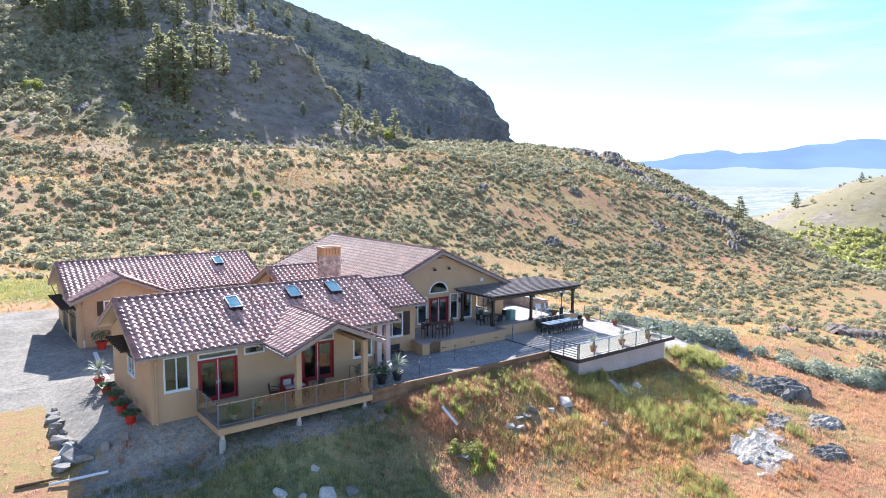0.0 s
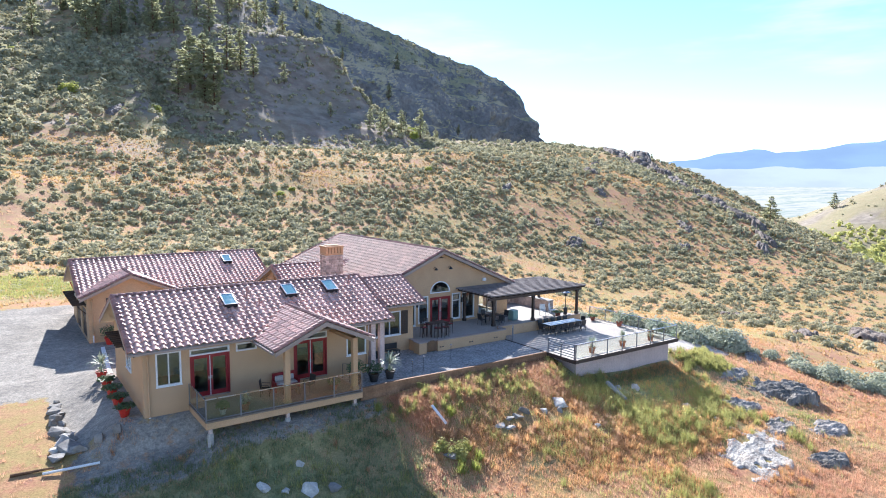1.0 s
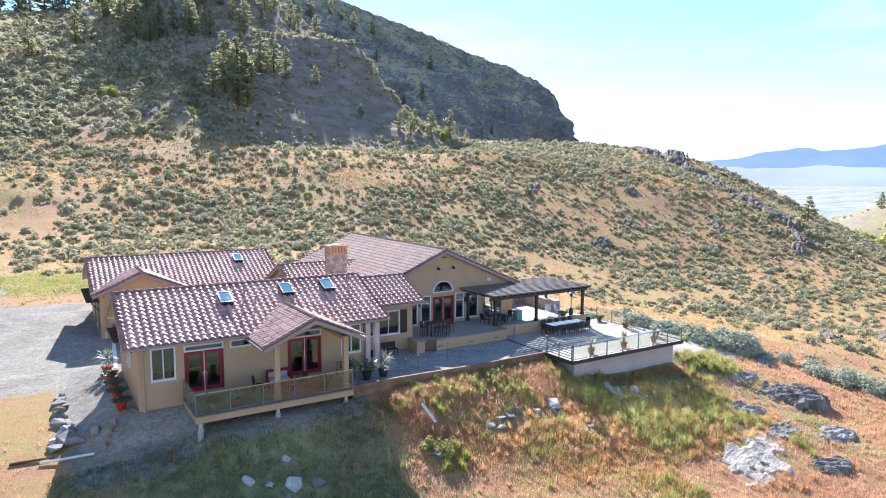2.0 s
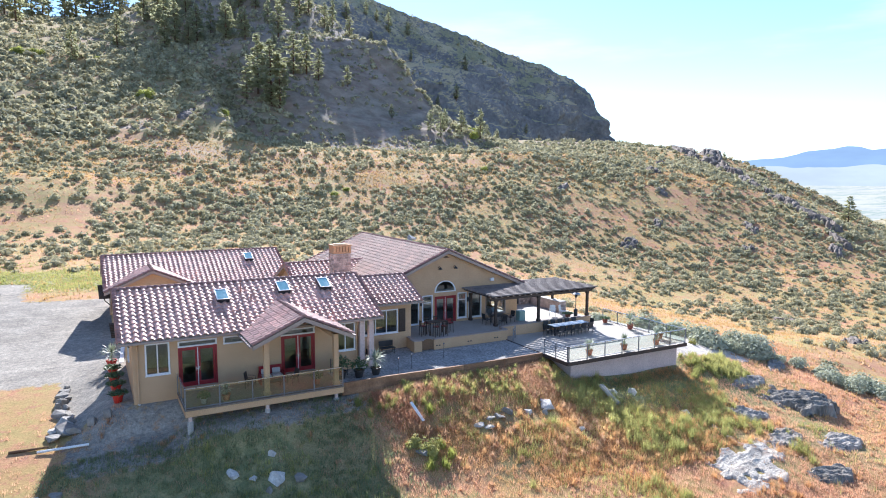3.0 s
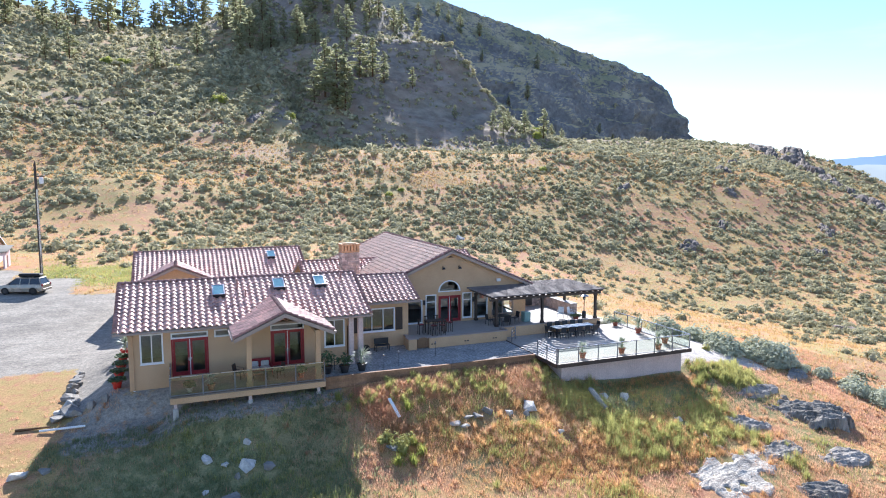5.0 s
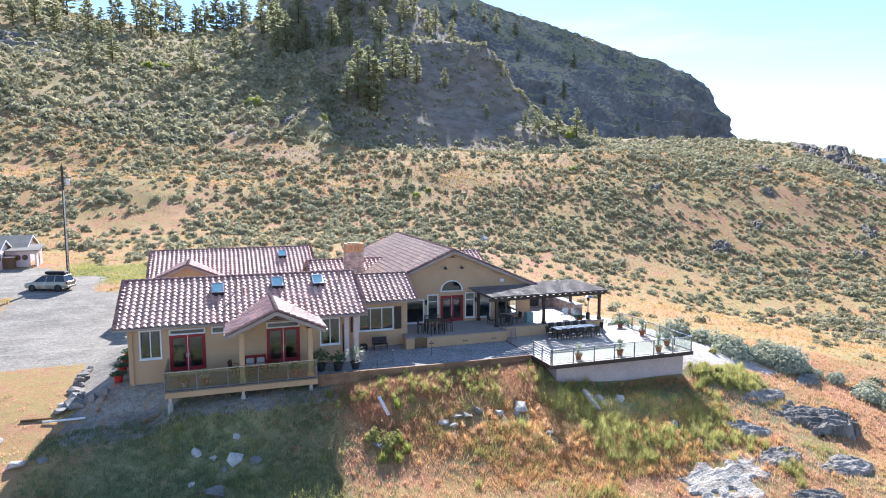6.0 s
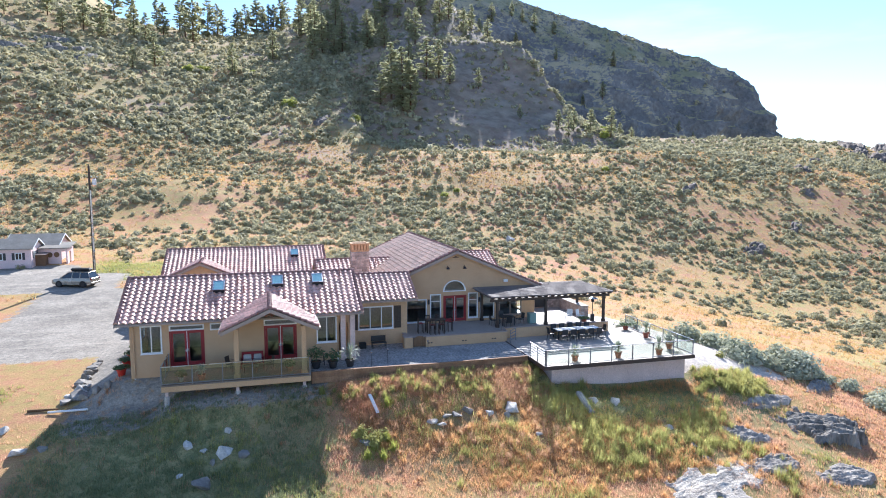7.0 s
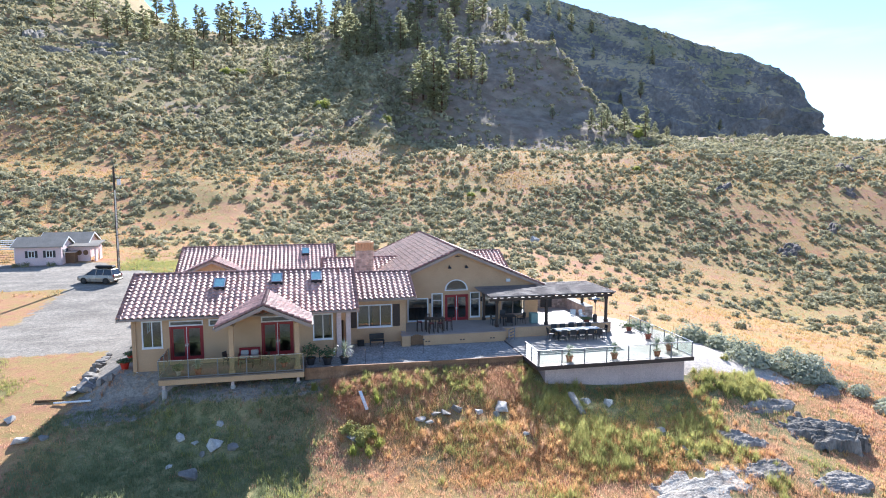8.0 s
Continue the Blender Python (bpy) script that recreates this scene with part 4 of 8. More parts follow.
part("shutter", bm, M_DARKWOOD, house, "dark louvred shutter")
window(KW, 11.0, 12.2, 0.5, 1.9, 2)
for a in (10.4, 12.35):
    bm = bmesh.new()
    box(bm, a, a + 0.45, 0.0, 0.05, 0.45, 1.95, KW)
    part("shutter", bm, M_DARKWOOD, house, "dark louvred shutter")
wall(on_wall((0, 55.2, 0), (1, 0, 0), (0, -1, 0)), rect(13.6, 21.8, BASE_Z, 2.6))
wall(on_wall((13.6, 0, 0), (0, 1, 0), (1, 0, 0)), rect(54.6, 55.2, BASE_Z, 2.6))
wall(on_wall((21.8, 0, 0), (0, 1, 0), (1, 0, 0)), [(55.4, BASE_Z), (64.4, BASE_Z), (64.4, 2.6), (60.1, 4.6), (55.4, 2.6)])
wall(on_wall((0, 64.6, 0), (1, 0, 0), (0, 1, 0)), rect(7.3, 21.8, BASE_Z, 2.6))
# floors and inner walls seen through the glass
for name, x0, x1, y0, y1, z in (("front", 7.86, 21.0, 35.44, 44.0, FLOOR_Z), ("link", 22.2, 26.5, 38.82, 47.0, -0.1), ("great", 24.6, 38.55, 42.3, 60.0, -0.03)):
    bm = bmesh.new()
    box(bm, x0, x1, y0, y1, z - 0.1, z - 0.002)
    part("inner_floor", bm, M_FLOOR, house)
for x0, x1, y0, y1, z0, z1 in ((7.9, 20.8, 40.2, 40.35, -0.3, 2.5), (14.0, 14.15, 35.5, 40.1, -0.3, 2.5), (22.2, 26.4, 42.5, 42.65, 0, 2.7), (24.7, 38.5, 48.0, 48.15, 0, 3.0)):
    bm = bmesh.new()
    box(bm, x0, x1, y0, y1, z0, z1)
    part("inner_wall", bm, M_PLASTER, house)
# ceilings keep the rooms dark
for x0, x1, y0, y1, z in ((7.86, 21.0, 35.5, 44.0, 2.5), (22.1, 26.5, 38.9, 46.5, 2.6), (24.7, 38.5, 42.4, 60.0, 2.62)):
    bm = bmesh.new()
    box(bm, x0, x1, y0, y1, z, z + 0.05)
    part("inner_ceiling", bm, M_PLASTER, house)

# skylights on the front wing and the garage wing
def skylight(u, y_mid, plane_z, w=0.75, h=1.15):
    d = Vector((0, 1, PITCH)).normalized()
    n = Vector((0, -PITCH, 1)).normalized()
    m = Matrix.Identity(4)
    m.col[0][:3], m.col[1][:3], m.col[2][:3] = (1, 0, 0), d, n
    m.translation = Vector((u, y_mid, plane_z))
    bm = bmesh.new()
    for a, b, c, e in ((-w / 2, w / 2, -h / 2, -h / 2 + 0.06), (-w / 2, w / 2, h / 2 - 0.06, h / 2), (-w / 2, -w / 2 + 0.06, -h / 2 + 0.06, h / 2 - 0.06), (w / 2 - 0.06, w / 2, -h / 2 + 0.06, h / 2 - 0.06)):
        box(bm, a, b, c, e, -0.05, 0.30, m)
    s = part("skylight", bm, M_DARKMETAL, house, "roof skylight with blue-green glass in a dark curb")
    bm = bmesh.new()
    for a, b, c, e in ((-w / 2 - 0.02, w / 2 + 0.02, -h / 2 - 0.02, -h / 2 + 0.05), (-w / 2 - 0.02, w / 2 + 0.02, h / 2 - 0.05, h / 2 + 0.02), (-w / 2 - 0.02, -w / 2 + 0.05, -h / 2 + 0.05, h / 2 - 0.05), (w / 2 - 0.05, w / 2 + 0.02, -h / 2 + 0.05, h / 2 - 0.05)):
        box(bm, a, b, c, e, 0.302, 0.33, m)
    part("rim", bm, M_CHROME, s, "pale metal rim")
    bm = bmesh.new()
    softbox(bm, -w / 2 + 0.05, w / 2 - 0.05, -h / 2 + 0.05, h / 2 - 0.05, 0.27, 0.312, 0.012, m)
    part("pane", bm, M_SKYPANE, s)
    return s


M_SKYPANE = surface("skylight_pane", (0.16, 0.33, 0.37), (0.20, 0.38, 0.42), 1.0, 8, 0.12, 0.8, relief=0.02)
for u, y in ((13.05, 38.05), (17.05, 38.45), (19.9, 38.5)):
    skylight(u, y, A_RIDGE - (A_Y - y) * PITCH)
skylight(19.1, 58.6, R_RIDGE - (R_Y - 58.6) * PITCH)

# chimney: stone-clad shaft with an orange arched top
CHX0, CHX1, CHY0, CHY1 = 23.5, 25.02, 46.65, 47.75
bm = bmesh.new()
softbox(bm, CHX0 + 0.04, CHX1 - 0.04, CHY0 + 0.04, CHY1 - 0.04, 2.0, 5.62, 0.03)
chimney = part("chimney", bm, M_CONCRETE, house, "stone-clad chimney with an orange brick arched cap")
rng = random.Random(5)
for face in range(4):
    z = 3.2
    while z < 5.5:
        h = rng.uniform(0.14, 0.26)
        length = CHX1 - CHX0 if face < 2 else CHY1 - CHY0
        u = 0.0
        while u < length - 0.02:
            w = min(rng.uniform(0.2, 0.48), length - u)
            if length - u - w < 0.1:
                w = length - u
            bm = bmesh.new()
            p = rng.uniform(0.0, 0.035)
            a, b = u + 0.008, u + w - 0.008
            zt = min(z + h - 0.012, 5.58)
            if face == 0:
                softbox(bm, CHX0 + a, CHX0 + b, CHY0 - p, CHY0 + 0.05, z, zt, 0.02)
            elif face == 1:
                softbox(bm, CHX0 + a, CHX0 + b, CHY1 - 0.05, CHY1 + p, z, zt, 0.02)
            elif face == 2:
                softbox(bm, CHX0 - p, CHX0 + 0.05, CHY0 + a, CHY0 + b, z, zt, 0.02)
            else:
                softbox(bm, CHX1 - 0.05, CHX1 + p, CHY0 + a, CHY0 + b, z, zt, 0.02)
            part("stone", bm, M_STONE, chimney)
            u += w
        z += h
M_BRICKCAP = surface("orange_brick", (0.46, 0.27, 0.14), (0.60, 0.37, 0.21), 1.5, 12, 0.85, 0.3, vary=0.2)
bm = bmesh.new()
softbox(bm, CHX0 - 0.03, CHX1 + 0.03, CHY0 - 0.03, CHY1 + 0.03, 5.62, 5.74, 0.02)
softbox(bm, CHX0 - 0.06, CHX1 + 0.06, CHY0 - 0.06, CHY1 + 0.06, 6.22, 6.36, 0.02)
softbox(bm, CHX0 + 0.2, CHX1 - 0.2, CHY0 + 0.2, CHY1 - 0.2, 6.36, 6.42, 0.02)
for k in range(6):
    x = CHX0 + 0.02 + k * (CHX1 - CHX0 - 0.2) / 5
    for y in (CHY0, CHY1 - 0.16):
        softbox(bm, x - 0.02, x + 0.2, y - 0.02, y + 0.18, 5.742, 6.218, 0.015)
for k in range(1, 4):
    y = CHY0 + k * (CHY1 - CHY0 - 0.16) / 4
    for x in (CHX0 + 0.02, CHX1 - 0.18):
        softbox(bm, x - 0.02, x + 0.2, y - 0.02, y + 0.18, 5.742, 6.218, 0.015)
box(bm, CHX0 + 0.25, CHX1 - 0.25, CHY0 + 0.25, CHY1 - 0.25, 5.742, 6.1)
part("chimney_cap", bm, M_BRICKCAP, chimney, "orange brick arched chimney cap")

# porch: posts, beams and gable infill
for x in (14.37, 18.5):
    bm = bmesh.new()
    softbox(bm, x - 0.15, x + 0.15, 31.95, 32.25, -0.5, 2.62, 0.02)
    softbox(bm, x - 0.2, x + 0.2, 31.9, 32.3, -0.5, -0.3, 0.02)
    part("porch_post", bm, M_STUCCO, house, "tan square porch post")
bm = bmesh.new()
box(bm, 14.2, 14.52, 32.02, 35.2, 2.4, 2.62)
part("porch_beam", bm, M_STUCCO, house)
bm = bmesh.new()
box(bm, 18.34, 18.66, 32.02, 35.2, 2.4, 2.62)
part("porch_beam", bm, M_STUCCO, house)

# ---- balcony on piers ----
M_BALCONY = surface("brown_coating", (0.20, 0.155, 0.115), (0.28, 0.22, 0.165), 0.7, 9, 0.8, 0.3)
balcony = thing("balcony", (14.4, 33.5, -1.05), "raised tan balcony with glass panel railing on concrete piers", "balcony")
bm = bmesh.new()
softbox(bm, 9.93, 18.9, 31.85, 35.225, -1.03, -0.68, 0.02)
part("fascia", bm, M_STUCCO, balcony, "tan rim beam")
bm = bmesh.new()
softbox(bm, 9.90, 18.93, 31.82, 35.22, -0.676, -0.6, 0.015)
part("floor_slab", bm, M_BALCONY, balcony, "dull brown balcony floor")
for x in (10.2, 14.37, 18.5):
    bm = bmesh.new()
    zb = land_z(x, 32.1) - 0.2
    softbox(bm, x - 0.09, x + 0.09, 32.02, 32.2, -1.35, -1.028, 0.01)
    part("post", bm, M_SKIRT, balcony)
    bm = bmesh.new()
    lathe(bm, [(0.16, zb), (0.16, -1.38), (0.13, -1.33)], (x, 32.11, 0), 12)
    part("pier", bm, M_CONCRETE, balcony, "pale grey round concrete pier")


def glass_rail(parent, a, b, z0, height, bays, low_bar=True, top_w=0.06, skip_first=False, post_mat=None):
    """A railing of metal posts, a top bar, a low bar and panels of glass between a and b (x, y)."""
    a, b = Vector((*a, z0)), Vector((*b, z0))
    pm = post_mat or M_GREYMETAL
    up = Vector((0, 0, height))
    d = (b - a) / bays
    for k in range(bays + 1):
        if skip_first and k == 0:
            continue
        bm = bmesh.new()
        beam(bm, a + d * k, a + d * k + up, 0.06, 0.06)
        part("post", bm, pm, parent)
    bm = bmesh.new()
    beam(bm, a + up - d.normalized() * 0.03, b + up + d.normalized() * 0.03, top_w, 0.04)
    part("handrail", bm, M_CHROME, parent, "bright metal handrail")
    bm = bmesh.new()
    beam(bm, a + Vector((0, 0, 0.09)), b + Vector((0, 0, 0.09)), 0.04, 0.04)
    part("bottom_rail", bm, pm, parent)
    for k in range(bays):
        p, q = a + d * k + d.normalized() * 0.045, a + d * (k + 1) - d.normalized() * 0.045
        bm = bmesh.new()
        mid = Vector((0, 0, 0.115 + (height - 0.14) / 2))
        beam(bm, p + mid, q + mid, 0.012, height - 0.17)
        g = part("pane", bm, M_RAILGLASS, parent)
        g.visible_shadow = False


RAIL_Z = -0.6
glass_rail(balcony, (9.95, 31.87), (18.85, 31.87), RAIL_Z, 1.16, 5)
glass_rail(balcony, (9.95, 35.15), (9.95, 31.92), RAIL_Z, 1.16, 2)

# ---- gravel patio behind a timber kerb ----
PATIO_Z = -0.68
bm = bmesh.new()
loop = [Vector(p) for p in ((18.98, 32.35, -1.6), (21.7, 32.45, -1.6), (27.5, 32.25, -1.6), (34.1, 32.3, -1.6), (34.1, 38.0, -1.6), (26.68, 38.58, -1.6), (22.25, 38.58, -1.6), (22.25, 37.18, -1.6), (18.98, 35.2, -1.6))]
solid(bm, loop, (0, 0, 1.6 + PATIO_Z))
single("gravel_patio", bm, M_GRAVEL, "grey gravel patio in front of the house", "patio", kind="structure")
kerb = thing("timber_kerb", (26, 32.3, PATIO_Z), "weathered timber kerb along the patio edge", "kerb")
M_KERB = surface("weathered_timber", (0.20, 0.11, 0.06), (0.36, 0.21, 0.12), 1.2, 10, 0.85, 0.3, vary=0.2)
pts = [(18.95, 32.27), (21.7, 32.37), (24.6, 32.27), (27.5, 32.17), (30.8, 32.19), (34.05, 32.22)]
for (xa, ya), (xb, yb) in zip(pts, pts[1:]):
    for row, dz in enumerate((0.02, -0.17, -0.36, -0.55)):
        bm = bmesh.new()
        beam(bm, (xa + 0.01, ya - row * 0.012, PATIO_Z + dz), (xb - 0.01, yb - row * 0.012, PATIO_Z + dz), 0.16, 0.185)
        part("timber", bm, M_KERB, kerb)

# ---- raised terrace, its low wall and gate ----
TERR_Z = -0.06
bm = bmesh.new()
solid(bm, [Vector(p) for p in ((26.72, 37.15, -1.6), (34.3, 37.15, -1.6), (34.3, 37.95, -1.6), (43.6, 37.95, -1.6), (44.3, 47.0, -1.6), (38.8, 47.0, -1.6), (38.8, 42.03, -1.6), (26.72, 42.03, -1.6))], (0, 0, 1.6 + TERR_Z))
single("terrace", bm, M_DECK, "pale concrete terrace in front of the red doors", "terrace", kind="structure")
low_wall = thing("low_wall", (30, 37.0, PATIO_Z), "low tan stucco garden wall with a flat cap", "wall")
def wall_run(x0, y0, x1, y1, z1, t=0.22):
    bm = bmesh.new()
    beam(bm, (x0, y0, (z1 - 1.0) / 2), (x1, y1, (z1 - 1.0) / 2), t, z1 + 1.0)
    part("wall_body", bm, M_STUCCO, low_wall)
    bm = bmesh.new()
    beam(bm, (x0, y0, z1 + 0.03), (x1, y1, z1 + 0.03), t + 0.08, 0.06)
    part("cap", bm, M_TRIM, low_wall)
wall_run(27.75, 37.0, 34.2, 37.0, 0.08)
wall_run(34.2, 37.86, 43.5, 37.86, 0.14)
wall_run(34.2, 37.0, 34.2, 37.75, 0.08)
for x in (26.35,):
    bm = bmesh.new()
    softbox(bm, 26.1, 26.75, 36.85, 37.6, -1.0, 0.1, 0.02)
    part("pillar", bm, M_STUCCO, low_wall)
    bm = bmesh.new()
    softbox(bm, 26.06, 26.79, 36.81, 37.64, 0.102, 0.16, 0.015)
    part("cap", bm, M_TRIM, low_wall)
wall_run(26.4, 37.6, 26.4, 38.5, 0.08)
gate = thing("garden_gate", (27.25, 36.98, PATIO_Z), "brown wooden gate with a curved top in the low wall", "gate")
for k in range(6):
    bm = bmesh.new()
    u = 26.8 + k * 0.155
    t = 1 - ((u + 0.07 - 27.27) / 0.47) ** 2
    softbox(bm, u, u + 0.145, 36.95, 36.99, -0.62, 0.02 + 0.16 * t, 0.01)
    part("board", bm, M_BROWNWOOD, gate)
for z in (-0.45, -0.08):
    bm = bmesh.new()
    box(bm, 26.82, 27.7, 36.993, 37.03, z, z + 0.09)
    part("batten", bm, M_BROWNWOOD, gate)

# ---- the big deck ----
DECK_Z = -0.65
deck = thing("deck", (40, 34, -2.2), "large pale deck with dark rim and pale boarded skirt", "deck")
M_DECKRIM = surface("dark_rim_board", (0.045, 0.03, 0.025), (0.08, 0.055, 0.045), 0.8, 12, 0.6, 0.4)
nb = 60
for k in range(nb):
    y0 = 29.5 + k * (37.72 - 29.5) / nb
    bm = bmesh.new()
    box(bm, 34.2, 45.72, y0 + 0.003, y0 + (37.72 - 29.5) / nb - 0.003, DECK_Z - 0.04, DECK_Z)
    part("deck_board", bm, M_DECK, deck)
bm = bmesh.new()
box(bm, 34.16, 45.78, 29.42, 29.496, DECK_Z - 0.24, DECK_Z + 0.02)
box(bm, 45.722, 45.79, 29.5, 38.7, DECK_Z - 0.24, DECK_Z + 0.02)
box(bm, 34.13, 34.196, 29.5, 37.7, DECK_Z - 0.24, DECK_Z + 0.01)
part("rim_board", bm, M_DECKRIM, deck, "dark brown rim board")
bm = bmesh.new()
box(bm, 34.3, 45.6, 29.6, 37.7, DECK_Z - 0.22, DECK_Z - 0.045)
part("joists", bm, M_BROWNWOOD, deck)
skirt_n = 56
for k in range(skirt_n):
    bm = bmesh.new()
    x = 34.95 + k * (45.45 - 34.95) / skirt_n
    box(bm, x + 0.004, x + (45.45 - 34.95) / skirt_n - 0.004, 30.1, 30.125 + 0.002 * (k % 2), -3.2, DECK_Z - 0.225)
    part("skirt_board", bm, M_SKIRT, deck)
bm = bmesh.new()
box(bm, 34.95, 45.45, 30.128, 30.16, -3.2, DECK_Z - 0.225)
box(bm, 45.42, 45.46, 30.165, 38.6, -3.2, DECK_Z - 0.225)
box(bm, 34.95, 34.99, 30.165, 37.7, -3.2, DECK_Z - 0.225)
part("skirt_back", bm, M_SKIRT, deck)
bm = bmesh.new()
box(bm, 43.62, 45.72, 37.73, 38.7, DECK_Z - 0.04, DECK_Z - 0.001)
part("deck_landing", bm, M_DECK, deck)
glass_rail(deck, (34.3, 29.55), (45.68, 29.55), DECK_Z, 1.08, 7)
glass_rail(deck, (45.68, 29.6), (45.68, 38.65), DECK_Z, 1.08, 5, skip_first=True)
# barred rails by the steps
def bar_rail(parent, a, b, z0, height, n, posts=2):
    a, b = Vector((*a, z0)), Vector((*b, z0))
    for k in range(posts):
        bm = bmesh.new()
        p = a + (b - a) * k / (posts - 1)
        beam(bm, p, p + Vector((0, 0, height)), 0.06, 0.06)
        part("post", bm, M_GREYMETAL, parent)
    for k in range(n):
        z = height * (k + 1) / n
        bm = bmesh.new()
        beam(bm, a + Vector((0, 0, z - 0.03)), b + Vector((0, 0, z - 0.03)), 0.045, 0.05)
        part("bar", bm, M_GREYMETAL, parent)
bar_rail(deck, (34.24, 29.62), (34.24, 32.2), DECK_Z, 1.08, 6, 3)
bar_rail(deck, (34.3, 36.2), (35.0, 36.95), DECK_Z, 1.0, 4)

# ---- pergola over the terrace ----
# Slats made paler than the rafters: sun on their tops is in the colour.
M_SLAT = surface("sunlit_slat", (0.15, 0.12, 0.108), (0.28, 0.235, 0.21), 0.8, 12, 0.75, 0.2, relief=0.1)
pergola = thing("pergola", (38.3, 40.5, TERR_Z), "dark-stained timber pergola with close-set slats", "pergola")
for x, y, z in ((33.85, 38.0, 0.2), (37.95, 37.86, 0.2), (43.1, 37.86, 0.2), (43.1, 42.6, TERR_Z), (33.85, 41.85, TERR_Z)):
    bm = bmesh.new()
    softbox(bm, x - 0.1, x + 0.1, y - 0.1, y + 0.1, z, 2.3, 0.015)
    softbox(bm, x - 0.14, x + 0.14, y - 0.14, y + 0.14, z, z + 0.22, 0.015)
    softbox(bm, x - 0.13, x + 0.13, y - 0.13, y + 0.13, 2.12, 2.3, 0.015)
    part("post", bm, M_DARKWOOD, pergola)
for y in (37.86, 42.6):
    bm = bmesh.new()
    box(bm, 33.2, 43.6, y - 0.07, y + 0.07, 2.3, 2.52)
    part("beam", bm, M_DARKWOOD, pergola)
for k in range(19):
    x = 33.35 + k * 0.565
    bm = bmesh.new()
    solid(bm, [Vector(p) for p in ((x - 0.03, 37.35, 2.62), (x - 0.03, 37.35, 2.68), (x - 0.03, 43.1, 2.68), (x - 0.03, 43.1, 2.60), (x - 0.03, 42.9, 2.53), (x - 0.03, 37.6, 2.53))], (0.06, 0, 0))
    part("rafter", bm, M_DARKWOOD, pergola)
for k in range(13):
    y = 37.45 + k * 0.457
    bm = bmesh.new()
    box(bm, 33.1, 43.7, y - 0.07, y + 0.07, 2.684, 2.80)
    part("slat", bm, M_SLAT, pergola)

# ---- far distance ----
def backdrop(name, az0, az1, dist, heights, base, colour, label, n=160, seed=1, rough=0.12):
    """A far ridge: a curved sheet, its crest given by (azimuth, height) knots."""
    az = np.linspace(az0, az1, n)
    h = np.interp(az, [k[0] for k in heights], [k[1] for k in heights])
    h = h + (fbm(az * 14, az * 0 + seed, 30, seed, 5)) * rough * (h - base)
    v, f = [], []
    for i, a in enumerate(np.radians(az)):
        for z in (base, (base + h[i]) / 2, h[i]):
            v.append((dist * math.sin(a), dist * math.cos(a), z))
    for i in range(n - 1):
        for k in range(2):
            f.append((i * 3 + k, i * 3 + 3 + k, i * 3 + 4 + k, i * 3 + 1 + k))
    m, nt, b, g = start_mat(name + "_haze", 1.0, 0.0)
    # Daylight and haze are painted in: the sheet gives out its own colour.
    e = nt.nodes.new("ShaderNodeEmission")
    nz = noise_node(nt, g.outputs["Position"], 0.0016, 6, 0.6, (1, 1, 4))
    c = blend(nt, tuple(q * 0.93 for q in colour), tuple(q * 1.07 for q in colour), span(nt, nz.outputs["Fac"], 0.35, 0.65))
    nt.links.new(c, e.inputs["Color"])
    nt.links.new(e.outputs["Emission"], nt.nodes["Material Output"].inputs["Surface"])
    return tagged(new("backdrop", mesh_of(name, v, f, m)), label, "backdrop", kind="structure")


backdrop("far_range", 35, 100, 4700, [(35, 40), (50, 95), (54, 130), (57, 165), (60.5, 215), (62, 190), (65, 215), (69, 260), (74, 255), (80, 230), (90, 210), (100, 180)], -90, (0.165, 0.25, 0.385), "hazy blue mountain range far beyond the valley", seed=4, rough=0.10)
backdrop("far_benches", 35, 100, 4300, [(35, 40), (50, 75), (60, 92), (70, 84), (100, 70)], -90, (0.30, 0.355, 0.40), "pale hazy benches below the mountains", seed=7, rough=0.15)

# the valley floor, so far off that it lies in haze, painted here as a glow
def valley_floor():
    az = np.radians(np.linspace(36, 100, 80))
    rr = np.array([1150.0, 1500, 2000, 2700, 3500, 4290])
    A, R = np.meshgrid(az, rr)
    z = np.interp(R, [1150, 2000, 4290], [-84, -80, -20])
    v = np.stack([R * np.sin(A), R * np.cos(A), z], -1).reshape(-1, 3)
    n, k = len(az), len(rr)
    ids = np.arange(n * k).reshape(k, n)
    f = np.stack([ids[:-1, :-1], ids[:-1, 1:], ids[1:, 1:], ids[1:, :-1]], -1).reshape(-1, 4)
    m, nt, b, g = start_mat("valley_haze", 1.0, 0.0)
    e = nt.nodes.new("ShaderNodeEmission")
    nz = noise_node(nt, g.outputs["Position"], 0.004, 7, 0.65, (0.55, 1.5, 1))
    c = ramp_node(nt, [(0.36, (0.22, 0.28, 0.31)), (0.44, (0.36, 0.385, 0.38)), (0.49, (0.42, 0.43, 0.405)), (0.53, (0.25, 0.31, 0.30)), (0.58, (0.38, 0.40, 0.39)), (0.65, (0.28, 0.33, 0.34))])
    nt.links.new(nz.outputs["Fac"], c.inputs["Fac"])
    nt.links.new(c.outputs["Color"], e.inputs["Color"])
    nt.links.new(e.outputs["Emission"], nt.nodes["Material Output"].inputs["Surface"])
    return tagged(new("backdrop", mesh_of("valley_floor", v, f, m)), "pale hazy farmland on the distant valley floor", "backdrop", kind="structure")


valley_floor()

